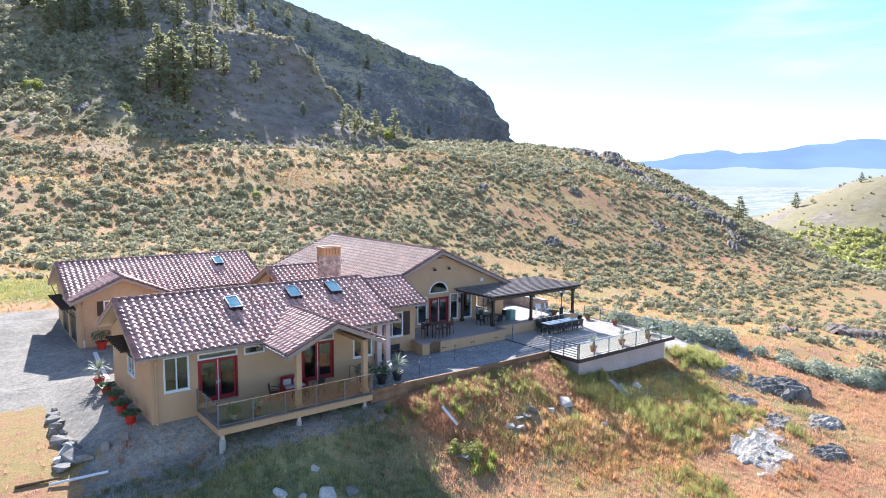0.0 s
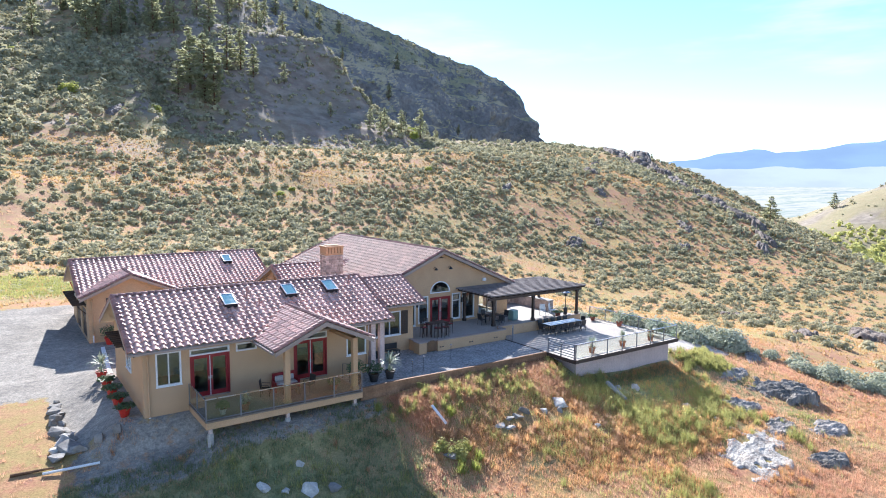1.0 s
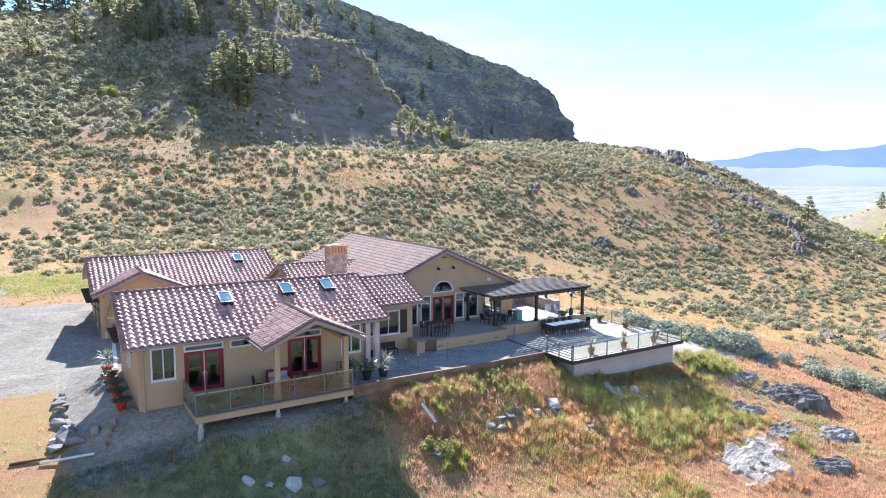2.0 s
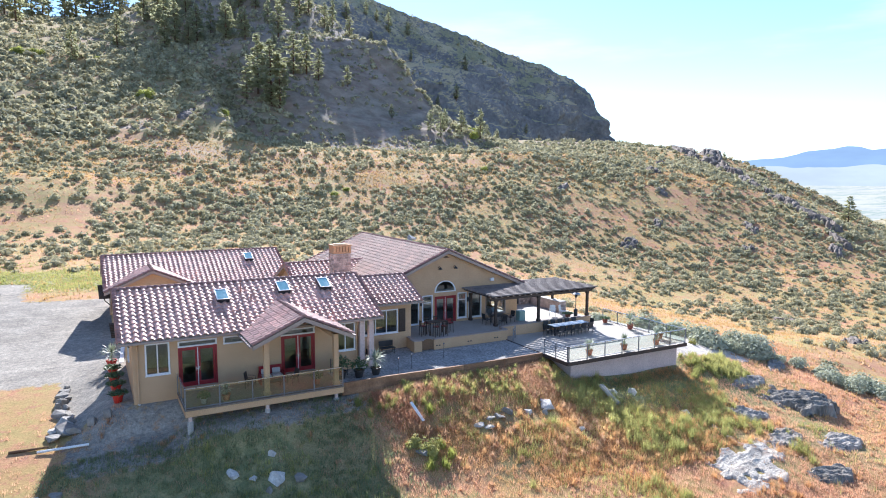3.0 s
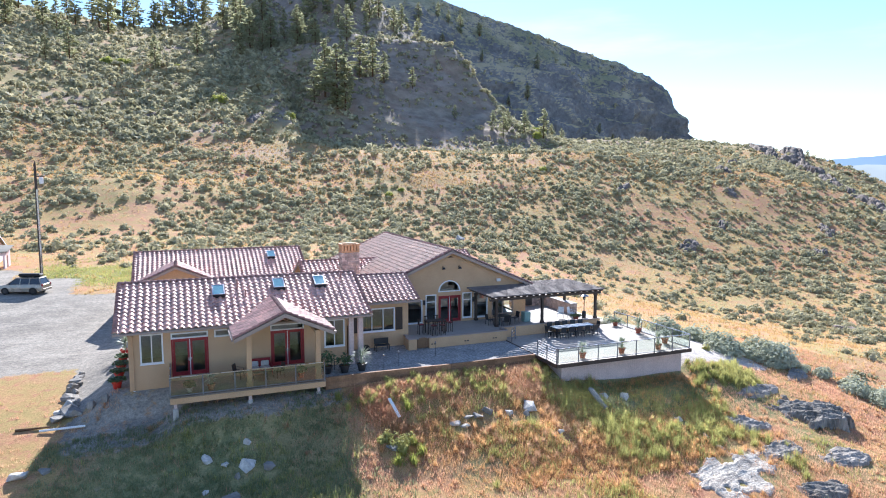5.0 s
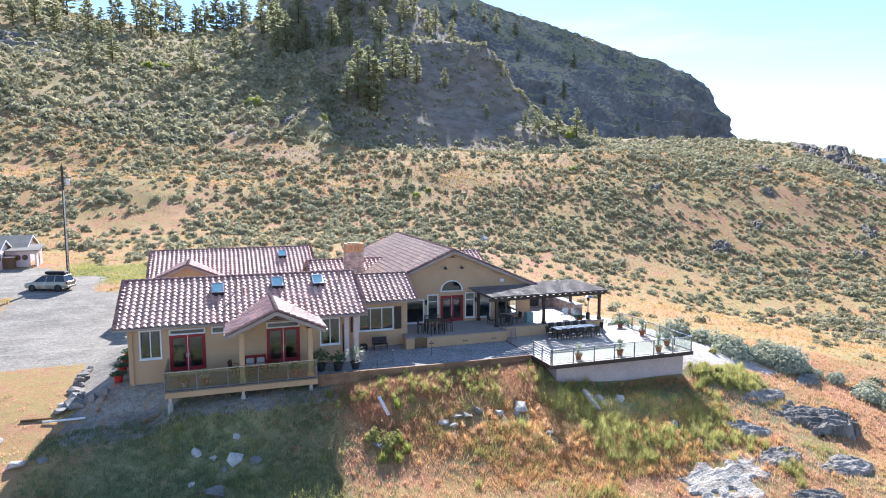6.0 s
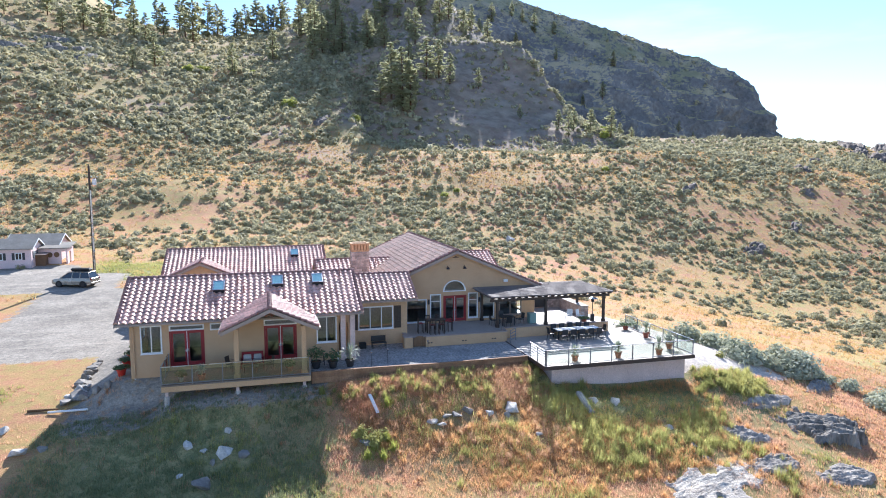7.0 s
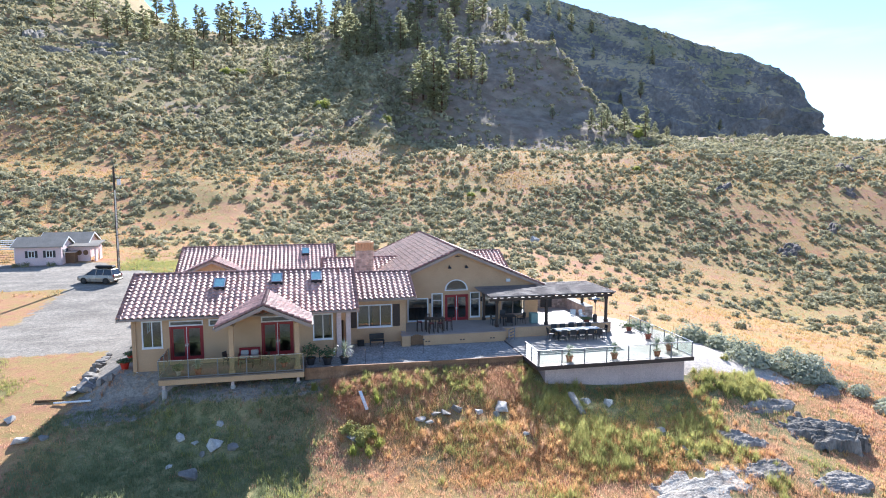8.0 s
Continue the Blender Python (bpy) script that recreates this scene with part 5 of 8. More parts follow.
# ---- dark cliffed hill ----
def cliff_hill():
    az = np.concatenate([np.linspace(4, 36, 190), np.linspace(36.1, 45.5, 130)])
    dd = np.concatenate([np.linspace(0, 0.78, 62), np.linspace(0.79, 1.0, 34)])
    top = np.interp(az, [4, 12, 18.8, 23, 28.2, 32.2, 37.2, 39.2, 40.7, 41.5, 42.1, 42.4, 42.7, 43.3, 45.5], [235, 228, 212, 190, 170, 155, 135, 124, 112, 96, 80, 58, 42, 20, 5])
    far = np.interp(az, [4, 30, 36, 41, 44.5], [640, 700, 740, 750, 745])
    near = np.interp(az, [4, 20, 30, 36, 40, 44.5], [420, 470, 560, 650, 712, 735])
    A, D = np.meshgrid(az, dd)
    T = np.broadcast_to(top, A.shape)
    dist = near + (far - near) * D
    rise = np.interp(az, [4, 28, 34, 38, 44.5], [1.0, 1.0, 0.75, 0.55, 0.5])
    z = -15 + (T + 15) * D ** rise
    x = 5 + dist * np.sin(np.radians(A))
    y = -5 + dist * np.cos(np.radians(A))
    crag = fbm(x, y, 60, 61, 5) * 16 * (1 - D ** 6) * step(T, 20, 60) + fbm(A * 40, z, 26, 67, 4) * 5 * step(A, 33, 36) * step(T, 40, 80)
    ledge = 1 - np.abs(fbm(A * 9 + z * 0.9, z * 0.25 - A * 2, 34, 63, 4))
    crag = crag + (ledge ** 3) * 15 * np.sin(np.pi * np.clip(D, 0, 1)) + fbm(x, z, 9, 64, 3) * 2.2
    # slanting ledges: each band leans out, then steps back
    phase = z / 25 + (A - 20) * 0.125 + 0.5 * fbm(A * 4, z * 0.3, 30, 65, 3)
    crag = crag + 13 * (phase - np.floor(phase)) * step(fbm(A * 6, z, 30, 66, 3), -0.3, 0.2) * step(T, 30, 70) * np.sin(np.pi * np.clip(D, 0, 1)) * (1 - step(D, 0.8, 0.95))
    x = x + crag * 0.8
    y = y - crag * 0.6
    z = z + fbm(x, y, 34, 71, 5) * 7 * np.sin(np.pi * np.clip(D, 0, 1)) + fbm(A * 30, A * 0, 14, 75, 4) * 2.0 * D
    n, k = len(az), len(dd)
    ids = np.arange(n * k).reshape(k, n)
    f = np.stack([ids[:-1, :-1], ids[:-1, 1:], ids[1:, 1:], ids[1:, :-1]], -1).reshape(-1, 4)
    v = np.stack([x, y, z], -1).reshape(-1, 3)
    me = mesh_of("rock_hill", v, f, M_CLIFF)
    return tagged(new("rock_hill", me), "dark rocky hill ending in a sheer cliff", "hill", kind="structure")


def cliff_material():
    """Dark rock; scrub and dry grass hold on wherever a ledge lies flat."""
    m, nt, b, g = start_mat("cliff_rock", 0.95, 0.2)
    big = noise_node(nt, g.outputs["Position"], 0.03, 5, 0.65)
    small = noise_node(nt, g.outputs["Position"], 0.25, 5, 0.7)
    # Rock lifted and its darks cooled: some haze is put into the colour.
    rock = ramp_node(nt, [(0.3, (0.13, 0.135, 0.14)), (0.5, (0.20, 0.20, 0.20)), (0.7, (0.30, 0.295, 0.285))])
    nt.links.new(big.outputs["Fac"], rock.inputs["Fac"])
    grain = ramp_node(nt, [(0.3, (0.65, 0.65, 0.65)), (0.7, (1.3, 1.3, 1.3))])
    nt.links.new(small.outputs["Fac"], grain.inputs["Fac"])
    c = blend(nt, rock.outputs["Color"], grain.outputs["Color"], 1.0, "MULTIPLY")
    sep = nt.nodes.new("ShaderNodeSeparateXYZ")
    nt.links.new(g.outputs["True Normal"], sep.inputs["Vector"])
    flat = nt.nodes.new("ShaderNodeMath")
    flat.operation = "ADD"
    nt.links.new(sep.outputs["Z"], flat.inputs[0])
    nt.links.new(span(nt, small.outputs["Fac"], 0.3, 0.7, -0.16, 0.16), flat.inputs[1])
    # Scrub in a sunlit tone, so the flat ledges read bright.
    scrub = blend(nt, (0.30, 0.29, 0.17), (0.50, 0.43, 0.28), span(nt, big.outputs["Fac"], 0.4, 0.6))
    c = blend(nt, c, scrub, span(nt, flat.outputs["Value"], 0.50, 0.66))
    nt.links.new(c, b.inputs["Base Color"])
    bump(nt, b, small.outputs["Fac"], 0.9, 3.0)
    return m


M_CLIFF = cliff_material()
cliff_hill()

# ---- bushes ----
def tufts(centres, radii, heights, per, rng, leaf=0.38, lobes=4):
    """Bushes built of small pointed leaf clumps set on a few overlapping domes over a twiggy core, as one set of arrays."""
    n = len(centres)
    lobes = min(lobes, max(1, per // 13))
    la = rng.uniform(0, math.tau, (n, lobes))
    ld = rng.uniform(0.15, 0.6, (n, lobes))
    ld[:, 0] = 0.1
    ls = rng.uniform(0.42, 0.72, (n, lobes))
    pick = rng.integers(0, lobes, (n, per))
    take = lambda q: np.take_along_axis(q, pick, 1)
    ox, oy, sz = take(np.cos(la) * ld), take(np.sin(la) * ld), take(ls)
    th = rng.uniform(0, math.tau, (n, per))
    cz = rng.uniform(-0.1, 1.0, (n, per))
    rr = np.sqrt(np.clip(1 - cz ** 2, 0, 1))
    shell = rng.uniform(0.78, 1.08, (n, per))
    px = centres[:, None, 0] + radii[:, None] * (ox + sz * rr * np.cos(th) * shell)
    py = centres[:, None, 1] + radii[:, None] * (oy + sz * rr * np.sin(th) * shell)
    pz = centres[:, None, 2] + heights[:, None] * (sz * 0.45 + sz * cz * shell * 0.95)
    c = np.stack([px, py, pz], -1).reshape(-1, 3)
    nrm = np.stack([np.cos(th) * rr, np.sin(th) * rr, cz + 0.25], -1).reshape(-1, 3) + rng.normal(0, 0.42, (n * per, 3))
    nrm /= np.linalg.norm(nrm, axis=1, keepdims=True)
    u = np.cross(nrm, rng.normal(0, 1, (n * per, 3)))
    u /= np.linalg.norm(u, axis=1, keepdims=True)
    w = np.cross(nrm, u)
    s = (np.repeat(radii, per) * leaf * rng.uniform(0.65, 1.25, n * per))[:, None]
    j = lambda: rng.uniform(0.7, 1.2, (n * per, 1))
    v = np.stack([c - u * s * j() - w * s * 0.6, c + u * s * j() - w * s * 0.6, c + w * s * 1.2 * j() + nrm * s * 0.3], 1).reshape(-1, 3)
    f = np.arange(n * per * 3).reshape(-1, 3)
    # the core: a six-sided dome under each lobe
    k = np.arange(6) * math.tau / 6
    ring = np.stack([np.cos(k), np.sin(k)], -1)
    lc = np.stack([centres[:, None, 0] + radii[:, None] * np.cos(la) * ld, centres[:, None, 1] + radii[:, None] * np.sin(la) * ld,
                   np.repeat(centres[:, None, 2], lobes, 1)], -1).reshape(-1, 3)
    lr, lh = (radii[:, None] * ls).reshape(-1), (heights[:, None] * ls).reshape(-1)
    low = np.concatenate([lc[:, None, :2] + ring * (lr * 0.56)[:, None, None], np.repeat((lc[:, 2] - 0.05 * lh)[:, None, None], 6, 1)], -1)
    mid = np.concatenate([lc[:, None, :2] + ring * (lr * 0.42)[:, None, None], np.repeat((lc[:, 2] + 0.66 * lh)[:, None, None], 6, 1)], -1)
    tip = (lc + np.stack([lr * 0, lr * 0, lh * 0.95], -1))[:, None, :]
    cv = np.concatenate([low, mid, tip], 1)
    t = [(q, (q + 1) % 6, 6 + q) for q in range(6)] + [((q + 1) % 6, 6 + (q + 1) % 6, 6 + q) for q in range(6)] + [(6 + q, 6 + (q + 1) % 6, 12) for q in range(6)]
    cf = (np.array(t)[None] + (np.arange(len(lc)) * 13)[:, None, None]).reshape(-1, 3) + len(v)
    return np.concatenate([v, cv.reshape(-1, 3)]), np.concatenate([f, cf])


def scatter(rng, n, x0, x1, y0, y1, keep):
    x, y = rng.uniform(x0, x1, n), rng.uniform(y0, y1, n)
    m = rng.uniform(0, 1, n) < keep(x, y)
    return x[m], y[m]


def off_house(x, y):
    return 1 - inside(x, y, 5.5, 48, 32, 66, 1.0)


RNG = np.random.default_rng(11)


def sage_density(x, y):
    d = 0.30 + 0.85 * fbm(x, y, 34, 51, 4) + 0.45 * fbm(x, y, 9, 57, 2)
    d = d + 0.25 * inside(x, y, -60, 120, 92, 150, 14) + 0.2 * inside(x, y, -60, 260, 172, 210, 10) + 0.16 * inside(x, y, 112, 210, 70, 170, 14) - 0.05 * inside(x, y, -20, 120, 66, 92, 8)
    bare = np.maximum(drive_mask(x, y) * 4, inside(x, y, -4, 14, 66, 84, 2.0))
    return np.clip(d, 0.03, 1) * (1 - np.clip(bare, 0, 1)) * off_house(x, y) * (1 - inside(x, y, -28, -5, 82, 101, 1))


def bushes(name, x0, x1, y0, y1, per_area, per, size, label, material, keep=sage_density, tall=1.0, leaf=0.24):
    n = int((x1 - x0) * (y1 - y0) * per_area)
    x, y = scatter(RNG, n, x0, x1, y0, y1, keep)
    clear = np.hypot(x - 67, y - 122) > 2.2
    x, y = x[clear], y[clear]
    r = size * np.clip(RNG.lognormal(-0.06, 0.42, len(x)), 0.35, 1.9)
    c = np.stack([x, y, land(x, y) - 0.12 * r], -1)
    v, f = tufts(c, r, r * tall * RNG.uniform(0.75, 1.2, len(x)), per, RNG, leaf)
    return tagged(new(name, mesh_of(name, v, f, material)), label, "bush", kind="stuff")


def gully(x, y):
    """The line of the dry gully that runs down past the deck."""
    mid = 33 - 1.38 * (x - 55.5) + 0.01 * (x - 55.5) ** 2
    return (1 - step(np.abs(y - mid), 2.0, 3.6)) * step(x, 50, 53) * step(fbm(x, y, 6, 91, 3), -0.5, 0.0)


bushes("sagebrush", -60, 190, 66, 150, 0.66, 40, 0.76, "grey-green sagebrush over the lower hillside", M_SAGE, leaf=0.24)
bushes("sagebrush", -110, 240, 150, 206, 0.50, 26, 0.88, "grey-green sagebrush on the upper bench", M_SAGE, leaf=0.28)
bushes("sagebrush", 190, 350, 60, 150, 0.24, 22, 1.15, "sagebrush over the slope towards the valley", M_SAGE, lambda x, y: np.clip(sage_density(x, y) + 0.15, 0, 1), leaf=0.3)
bushes("sagebrush", 150, 350, 150, 300, 0.2, 16, 1.25, "sagebrush on the stony ridge", M_SAGE, lambda x, y: np.clip(sage_density(x, y) + 0.1, 0, 1), leaf=0.34)
bushes("sagebrush", 60, 330, 300, 470, 0.022, 12, 1.6, "distant sagebrush on the far ridge", M_SAGE, leaf=0.36)
bushes("sagebrush", -200, 96, 206, 330, 0.5, 14, 1.45, "dense sagebrush on the steep upper slope", M_SAGE, lambda x, y: np.clip(sage_density(x, y) + 0.22, 0, 1) * (1 - 0.8 * step(x, 46, 80)), leaf=0.34)
bushes("sagebrush", -200, 70, 330, 520, 0.2, 9, 1.7, "sagebrush below the saddle", M_SAGE, lambda x, y: np.clip(sage_density(x, y) + 0.15, 0, 1), leaf=0.4)
bushes("sagebrush", 52, 190, 12, 66, 0.5, 70, 0.7, "sagebrush beside the gully", M_SAGE, lambda x, y: np.clip(sage_density(x, y), 0, 1) * step(x + 0.72 * y, 80, 86), leaf=0.16)
bushes("sagebrush", 50, 76, 10, 42, 0.62, 620, 1.05, "pale sage thicket along the gully", M_PALESAGE, gully, leaf=0.075)

# ---- pines ----
def pine(seed, height=20.0, spread=5.6, bare=0.12):
    """A ponderosa pine: tapered trunk, whorls of limbs, needle clumps with gaps between."""
    rng = random.Random(seed)
    tree = thing("pine_tree", (0, 0, 0), "tall dark green pine on the rocky slope", "tree", "hillside pines")
    bm = bmesh.new()
    lean = rng.uniform(-0.4, 0.4)
    rod(bm, [(lean * t * t, 0.3 * lean * t, height * t - 0.6) for t in (0, 0.25, 0.5, 0.75, 1.0)], [0.36, 0.3, 0.22, 0.13, 0.04], 7)
    trunk = part("trunk", bm, M_BARK, tree)
    bm = bmesh.new()
    cv, cf = [], []
    whorls = 21
    for k in range(whorls):
        t = bare + (0.98 - bare) * k / (whorls - 1)
        z = height * t
        u0 = (t - bare) / (1.0 - bare)
        env = spread * (0.45 + 0.55 * min(1, u0 / 0.3)) * max(0.0, 1 - u0 ** 1.7) ** 0.8 * rng.uniform(0.78, 1.12) + 0.35
        for q in range(rng.randint(5, 7)):
            if rng.random() < 0.12:
                continue
            a = rng.uniform(0, math.tau)
            r = env * rng.uniform(0.55, 1.15)
            d = Vector((math.cos(a), math.sin(a), rng.uniform(-0.12, 0.22)))
            base = Vector((lean * t * t, 0.3 * lean * t, z))
            if r > 0.8:
                rod(bm, [base, base + d * r * 0.9], [0.06, 0.02], 4, False)
            for c in range(max(3, int(r * 2.6))):
                p = base + d * r * (0.3 + 0.7 * (c + rng.random()) / max(3, int(r * 2.8))) + Vector((rng.uniform(-0.3, 0.3), rng.uniform(-0.3, 0.3), rng.uniform(-0.15, 0.3)))
                s = rng.uniform(0.4, 0.8)
                for _ in range(2):
                    n = Vector((rng.gauss(0, 0.6), rng.gauss(0, 0.6), 1)).normalized()
                    u = n.orthogonal().normalized()
                    u.rotate(Matrix.Rotation(rng.uniform(0, math.tau), 3, n))
                    w = n.cross(u)
                    o = len(cv)
                    cv += [p - u * s, p - w * s * rng.uniform(0.4, 0.8), p + u * s * rng.uniform(0.6, 1), p + w * s * rng.uniform(0.4, 0.8) + n * 0.15]
                    cf.append((o, o + 1, o + 2, o + 3))
    tagged(part("limb", bm, M_BARK, trunk), kind="stuff")
    part("crown", mesh_of("crown", cv, cf, M_PINE), None, tree)
    return tree


PINES = [pine(1), pine(2, 20, 6.2, 0.08), pine(3, 20, 4.8, 0.16), pine(4, 20, 5.6, 0.05)]
SPUR_PINES = [(71.7, 256.1, 25.6), (68.8, 265.6, 23.0), (74.4, 253.6, 21.5), (67.2, 320.4, 19.2), (74.5, 313.4, 14.0), (88.0, 281.8, 18.3), (93.8, 281.8, 17.1), (97.7, 277.1, 13.8), (110.2, 274.4, 9.4), (121.8, 252.9, 6.2), (134.5, 242.0, 8.4), (141.3, 241.7, 9.5), (146.8, 237.1, 10.6), (154.9, 234.9, 12.9), (136.0, 235.4, 9.7), (166.7, 248.0, 6.7), (174.6, 251.9, 5.6), (63.8, 263.6, 12.9), (81.1, 288.3, 16.1), (90.0, 313.2, 17.2)]
UPPER_PINES = [(78, 362, 17), (84, 372, 20), (92, 366, 15), (99, 378, 19), (106, 368, 17), (112, 384, 21), (118, 372, 15), (126, 380, 18), (131, 366, 14), (139, 376, 16), (88, 392, 18), (103, 398, 20), (121, 402, 17), (146, 366, 12), (95, 352, 13), (110, 350, 12), (128, 350, 11), (72, 352, 15)]
FAR_PINES = [(178, 544, 28), (201, 548, 26), (314, 533, 16), (340, 561, 17), (394, 532, 11), (268, 584, 19), (292, 591, 13), (257, 587, 13), (295, 534, 12), (409, 531, 12), (240, 560, 16), (222, 575, 18), (246, 586, 14), (280, 560, 12)]
SADDLE_PINES = [(-27.6, 297.5, 15.0), (3.9, 298.1, 14.0), (-47.0, 368.0, 17.0), (-35.0, 385.0, 18.0), (-31.9, 433.0, 20.0), (-20.4, 390.0, 26.0), (-15.4, 435.0, 25.0), (-8.7, 470.0, 19.0), (-0.2, 488.0, 21.0), (13.8, 483.0, 27.0), (22.3, 498.0, 20.0), (29.7, 455.0, 21.0), (38.2, 393.0, 18.0), (44.1, 380.0, 19.0), (53.0, 377.0, 18.0), (-88.0, 373.0, 17.0), (-69.7, 364.0, 19.0), (-60.4, 358.0, 18.0), (-76.7, 354.0, 12.0), (-34.2, 285.0, 10.0), (45.4, 363.0, 15.0), (56.4, 348.1, 16.9), (65.6, 350.5, 15.9), (-39.0, 352.0, 15.0)]
MORE_PINES = [(40, 316, 17), (46, 330, 21), (22, 338, 16), (44, 352, 22), (57, 338, 20), (-54, 402, 20), (-42, 412, 18), (-26, 405, 22), (-11, 452, 22), (6, 500, 24), (18, 470, 19), (33, 480, 22), (48, 410, 17), (60, 395, 20), (70, 330, 16), (75, 322, 14), (52, 330, 12), (-100, 350, 14), (-110, 390, 18), (-66, 420, 22)]


from_hill = bpy.data.objects["rock_hill"]


def hill_z(x, y):
    ok, p, n, i = from_hill.ray_cast(Vector((x, y, 800)), Vector((0, 0, -1)))
    return max(land_z(x, y), p.z if ok else -999)


prng = random.Random(8)
for group in (SPUR_PINES, SADDLE_PINES, MORE_PINES, UPPER_PINES, FAR_PINES):
    for x, y, h in group:
        src = prng.choice(PINES)
        s = h / 20.0
        m = pose(x, y, hill_z(x, y) - 0.1, 0, 0, prng.uniform(0, 360)) @ Matrix.Diagonal((s * prng.uniform(0.95, 1.15), s * prng.uniform(0.95, 1.15), s, 1))
        copy_thing(src, m)
# the four pines that were the pattern stand farther up the saddle
for src, (x, y) in zip(PINES, ((-22, 446), (2, 505), (26, 500), (42, 440))):
    src.location = (x, y, hill_z(x, y) - 0.1)
# lone trees on the right-hand ridge
for x, y, h in ((229, 121, 10), (312, 236, 7), (645, 285, 15), (700, 250, 10)):
    copy_thing(PINES[1], pose(x, y, hill_z(x, y) - 0.1) @ Matrix.Diagonal((h / 16, h / 16, h / 20, 1)))


# ---- shrubs ----
def shrub(x, y, r, h, material, label, per=260, leaf=0.16, z=None):
    rng = np.random.default_rng(int(x * 7 + y * 13) % 99991)
    zc = hill_z(x, y) - 0.1 if z is None else z
    n = 5
    c = np.stack([x + rng.normal(0, r * 0.35, n), y + rng.normal(0, r * 0.35, n), np.full(n, zc)], -1)
    v, f = tufts(c, r * rng.uniform(0.55, 0.85, n), h * rng.uniform(0.7, 1.05, n), per // n, rng, leaf)
    ob = new("shrub", mesh_of("shrub", v, f, material))
    return tagged(ob, label, "shrub", "bright shrubs")


for x, y, r, h in ((26.2, 252, 3.0, 3.5), (49.3, 233, 2.5, 2.9), (61.6, 155, 1.1, 1.3), (-14.7, 297, 3.4, 3.2), (-8, 300, 3.0, 3.2), (12, 300, 3.0, 2.8), (66, 158, 1.0, 1.2), (120, 176, 1.4, 1.5), (152, 235, 3.2, 4.2), (160, 249, 3.6, 3.8)):
    shrub(x, y, r, h, M_SHRUB, "yellow-green leafy shrub on the hillside", 420)
bushes("valley_trees", 300, 660, 60, 300, 0.07, 24, 2.3, "yellow-green trees in the valley below the far hill", M_VALLEY, lambda x, y: 0.9 * step(fbm(x, y, 60, 83, 3), -0.45, 0.05) * (1 - step(land(x, y), -34, -18)), tall=1.3, leaf=0.3)
bushes("hill_scrub", 520, 900, 100, 420, 0.012, 14, 1.9, "dark scrub on the far grassy hill", M_SAGE, lambda x, y: 0.6 * step(fbm(x, y, 60, 87, 3), -0.1, 0.4), leaf=0.3)


# ---- rocks ----
def rock_mesh(seed, material, corners=11):
    """A broken boulder: the hull of a few corners, its edges worn, its faces pitted."""
    rng = random.Random(seed)
    bm = bmesh.new()
    for _ in range(corners):
        d = Vector((rng.gauss(0, 1), rng.gauss(0, 1), rng.gauss(0, 0.9))).normalized() * rng.uniform(0.78, 1.0)
        bm.verts.new(d)
    hull = bmesh.ops.convex_hull(bm, input=bm.verts)
    bmesh.ops.delete(bm, geom=[v for v in bm.verts if not v.link_faces], context="VERTS")
    bmesh.ops.bevel(bm, geom=list(bm.edges), offset=0.025, segments=1, affect="EDGES")
    bmesh.ops.triangulate(bm, faces=bm.faces)
    bmesh.ops.subdivide_edges(bm, edges=list(bm.edges), cuts=2, use_grid_fill=True)
    for v in bm.verts:
        v.co += v.co.normalized() * noise.fractal(v.co * 2.6 + Vector((seed, 0, 0)), 1.0, 2.0, 4) * 0.06
    return finish("rock", bm, material)


ROCKS = [rock_mesh(s, M_PALEROCK) for s in (3, 7, 12)] + [rock_mesh(s, M_ROCK) for s in (15, 21, 28)]
FRONT_ROCKS = [(13.7, 27.5, 0.75), (14.8, 27.2, 0.55), (12.7, 24.9, 0.8), (13.1, 26.9, 0.38), (11.7, 28.6, 0.42), (12.6, 28.0, 0.3), (11.5, 26.1, 0.28), (13.9, 29.3, 0.36), (31.2, 28.0, 0.66), (29.7, 27.7, 0.42),
               (30.8, 27.4, 0.40), (28.4, 28.1, 0.55), (37.1, 28.1, 0.5), (38.4, 27.6, 0.58), (40.8, 25.0, 0.42), (41.1, 22.9, 0.4), (32.0, 25.4, 0.32), (2.7, 30.1, 0.6), (3.8, 30.1, 0.4), (0.9, 33.1, 0.5), (27.6, 27.8, 0.5), (26.9, 27.9, 0.42), (25.9, 27.6, 0.4), (26.4, 27.3, 0.36), (21.7, 26.9, 0.5)]
ROW_ROCKS = [(4.1, 42.0, 0.28), (4.3, 38.4, 0.3), (3.7, 39.7, 0.28), (4.4, 37.2, 0.34), (3.6, 36.6, 0.3), (4.05, 42.6, 0.24), (3.95, 41.4, 0.36), (4.15, 40.8, 0.3), (3.95, 40.1, 0.4), (4.1, 39.3, 0.36), (3.9, 38.6, 0.45), (4.2, 37.9, 0.4), (3.95, 37.1, 0.5), (4.2, 36.3, 0.55), (3.7, 35.7, 0.4), (4.7, 35.9, 0.42), (5.6, 35.4, 0.36), (6.4, 35.0, 0.3)]
rrng = random.Random(4)
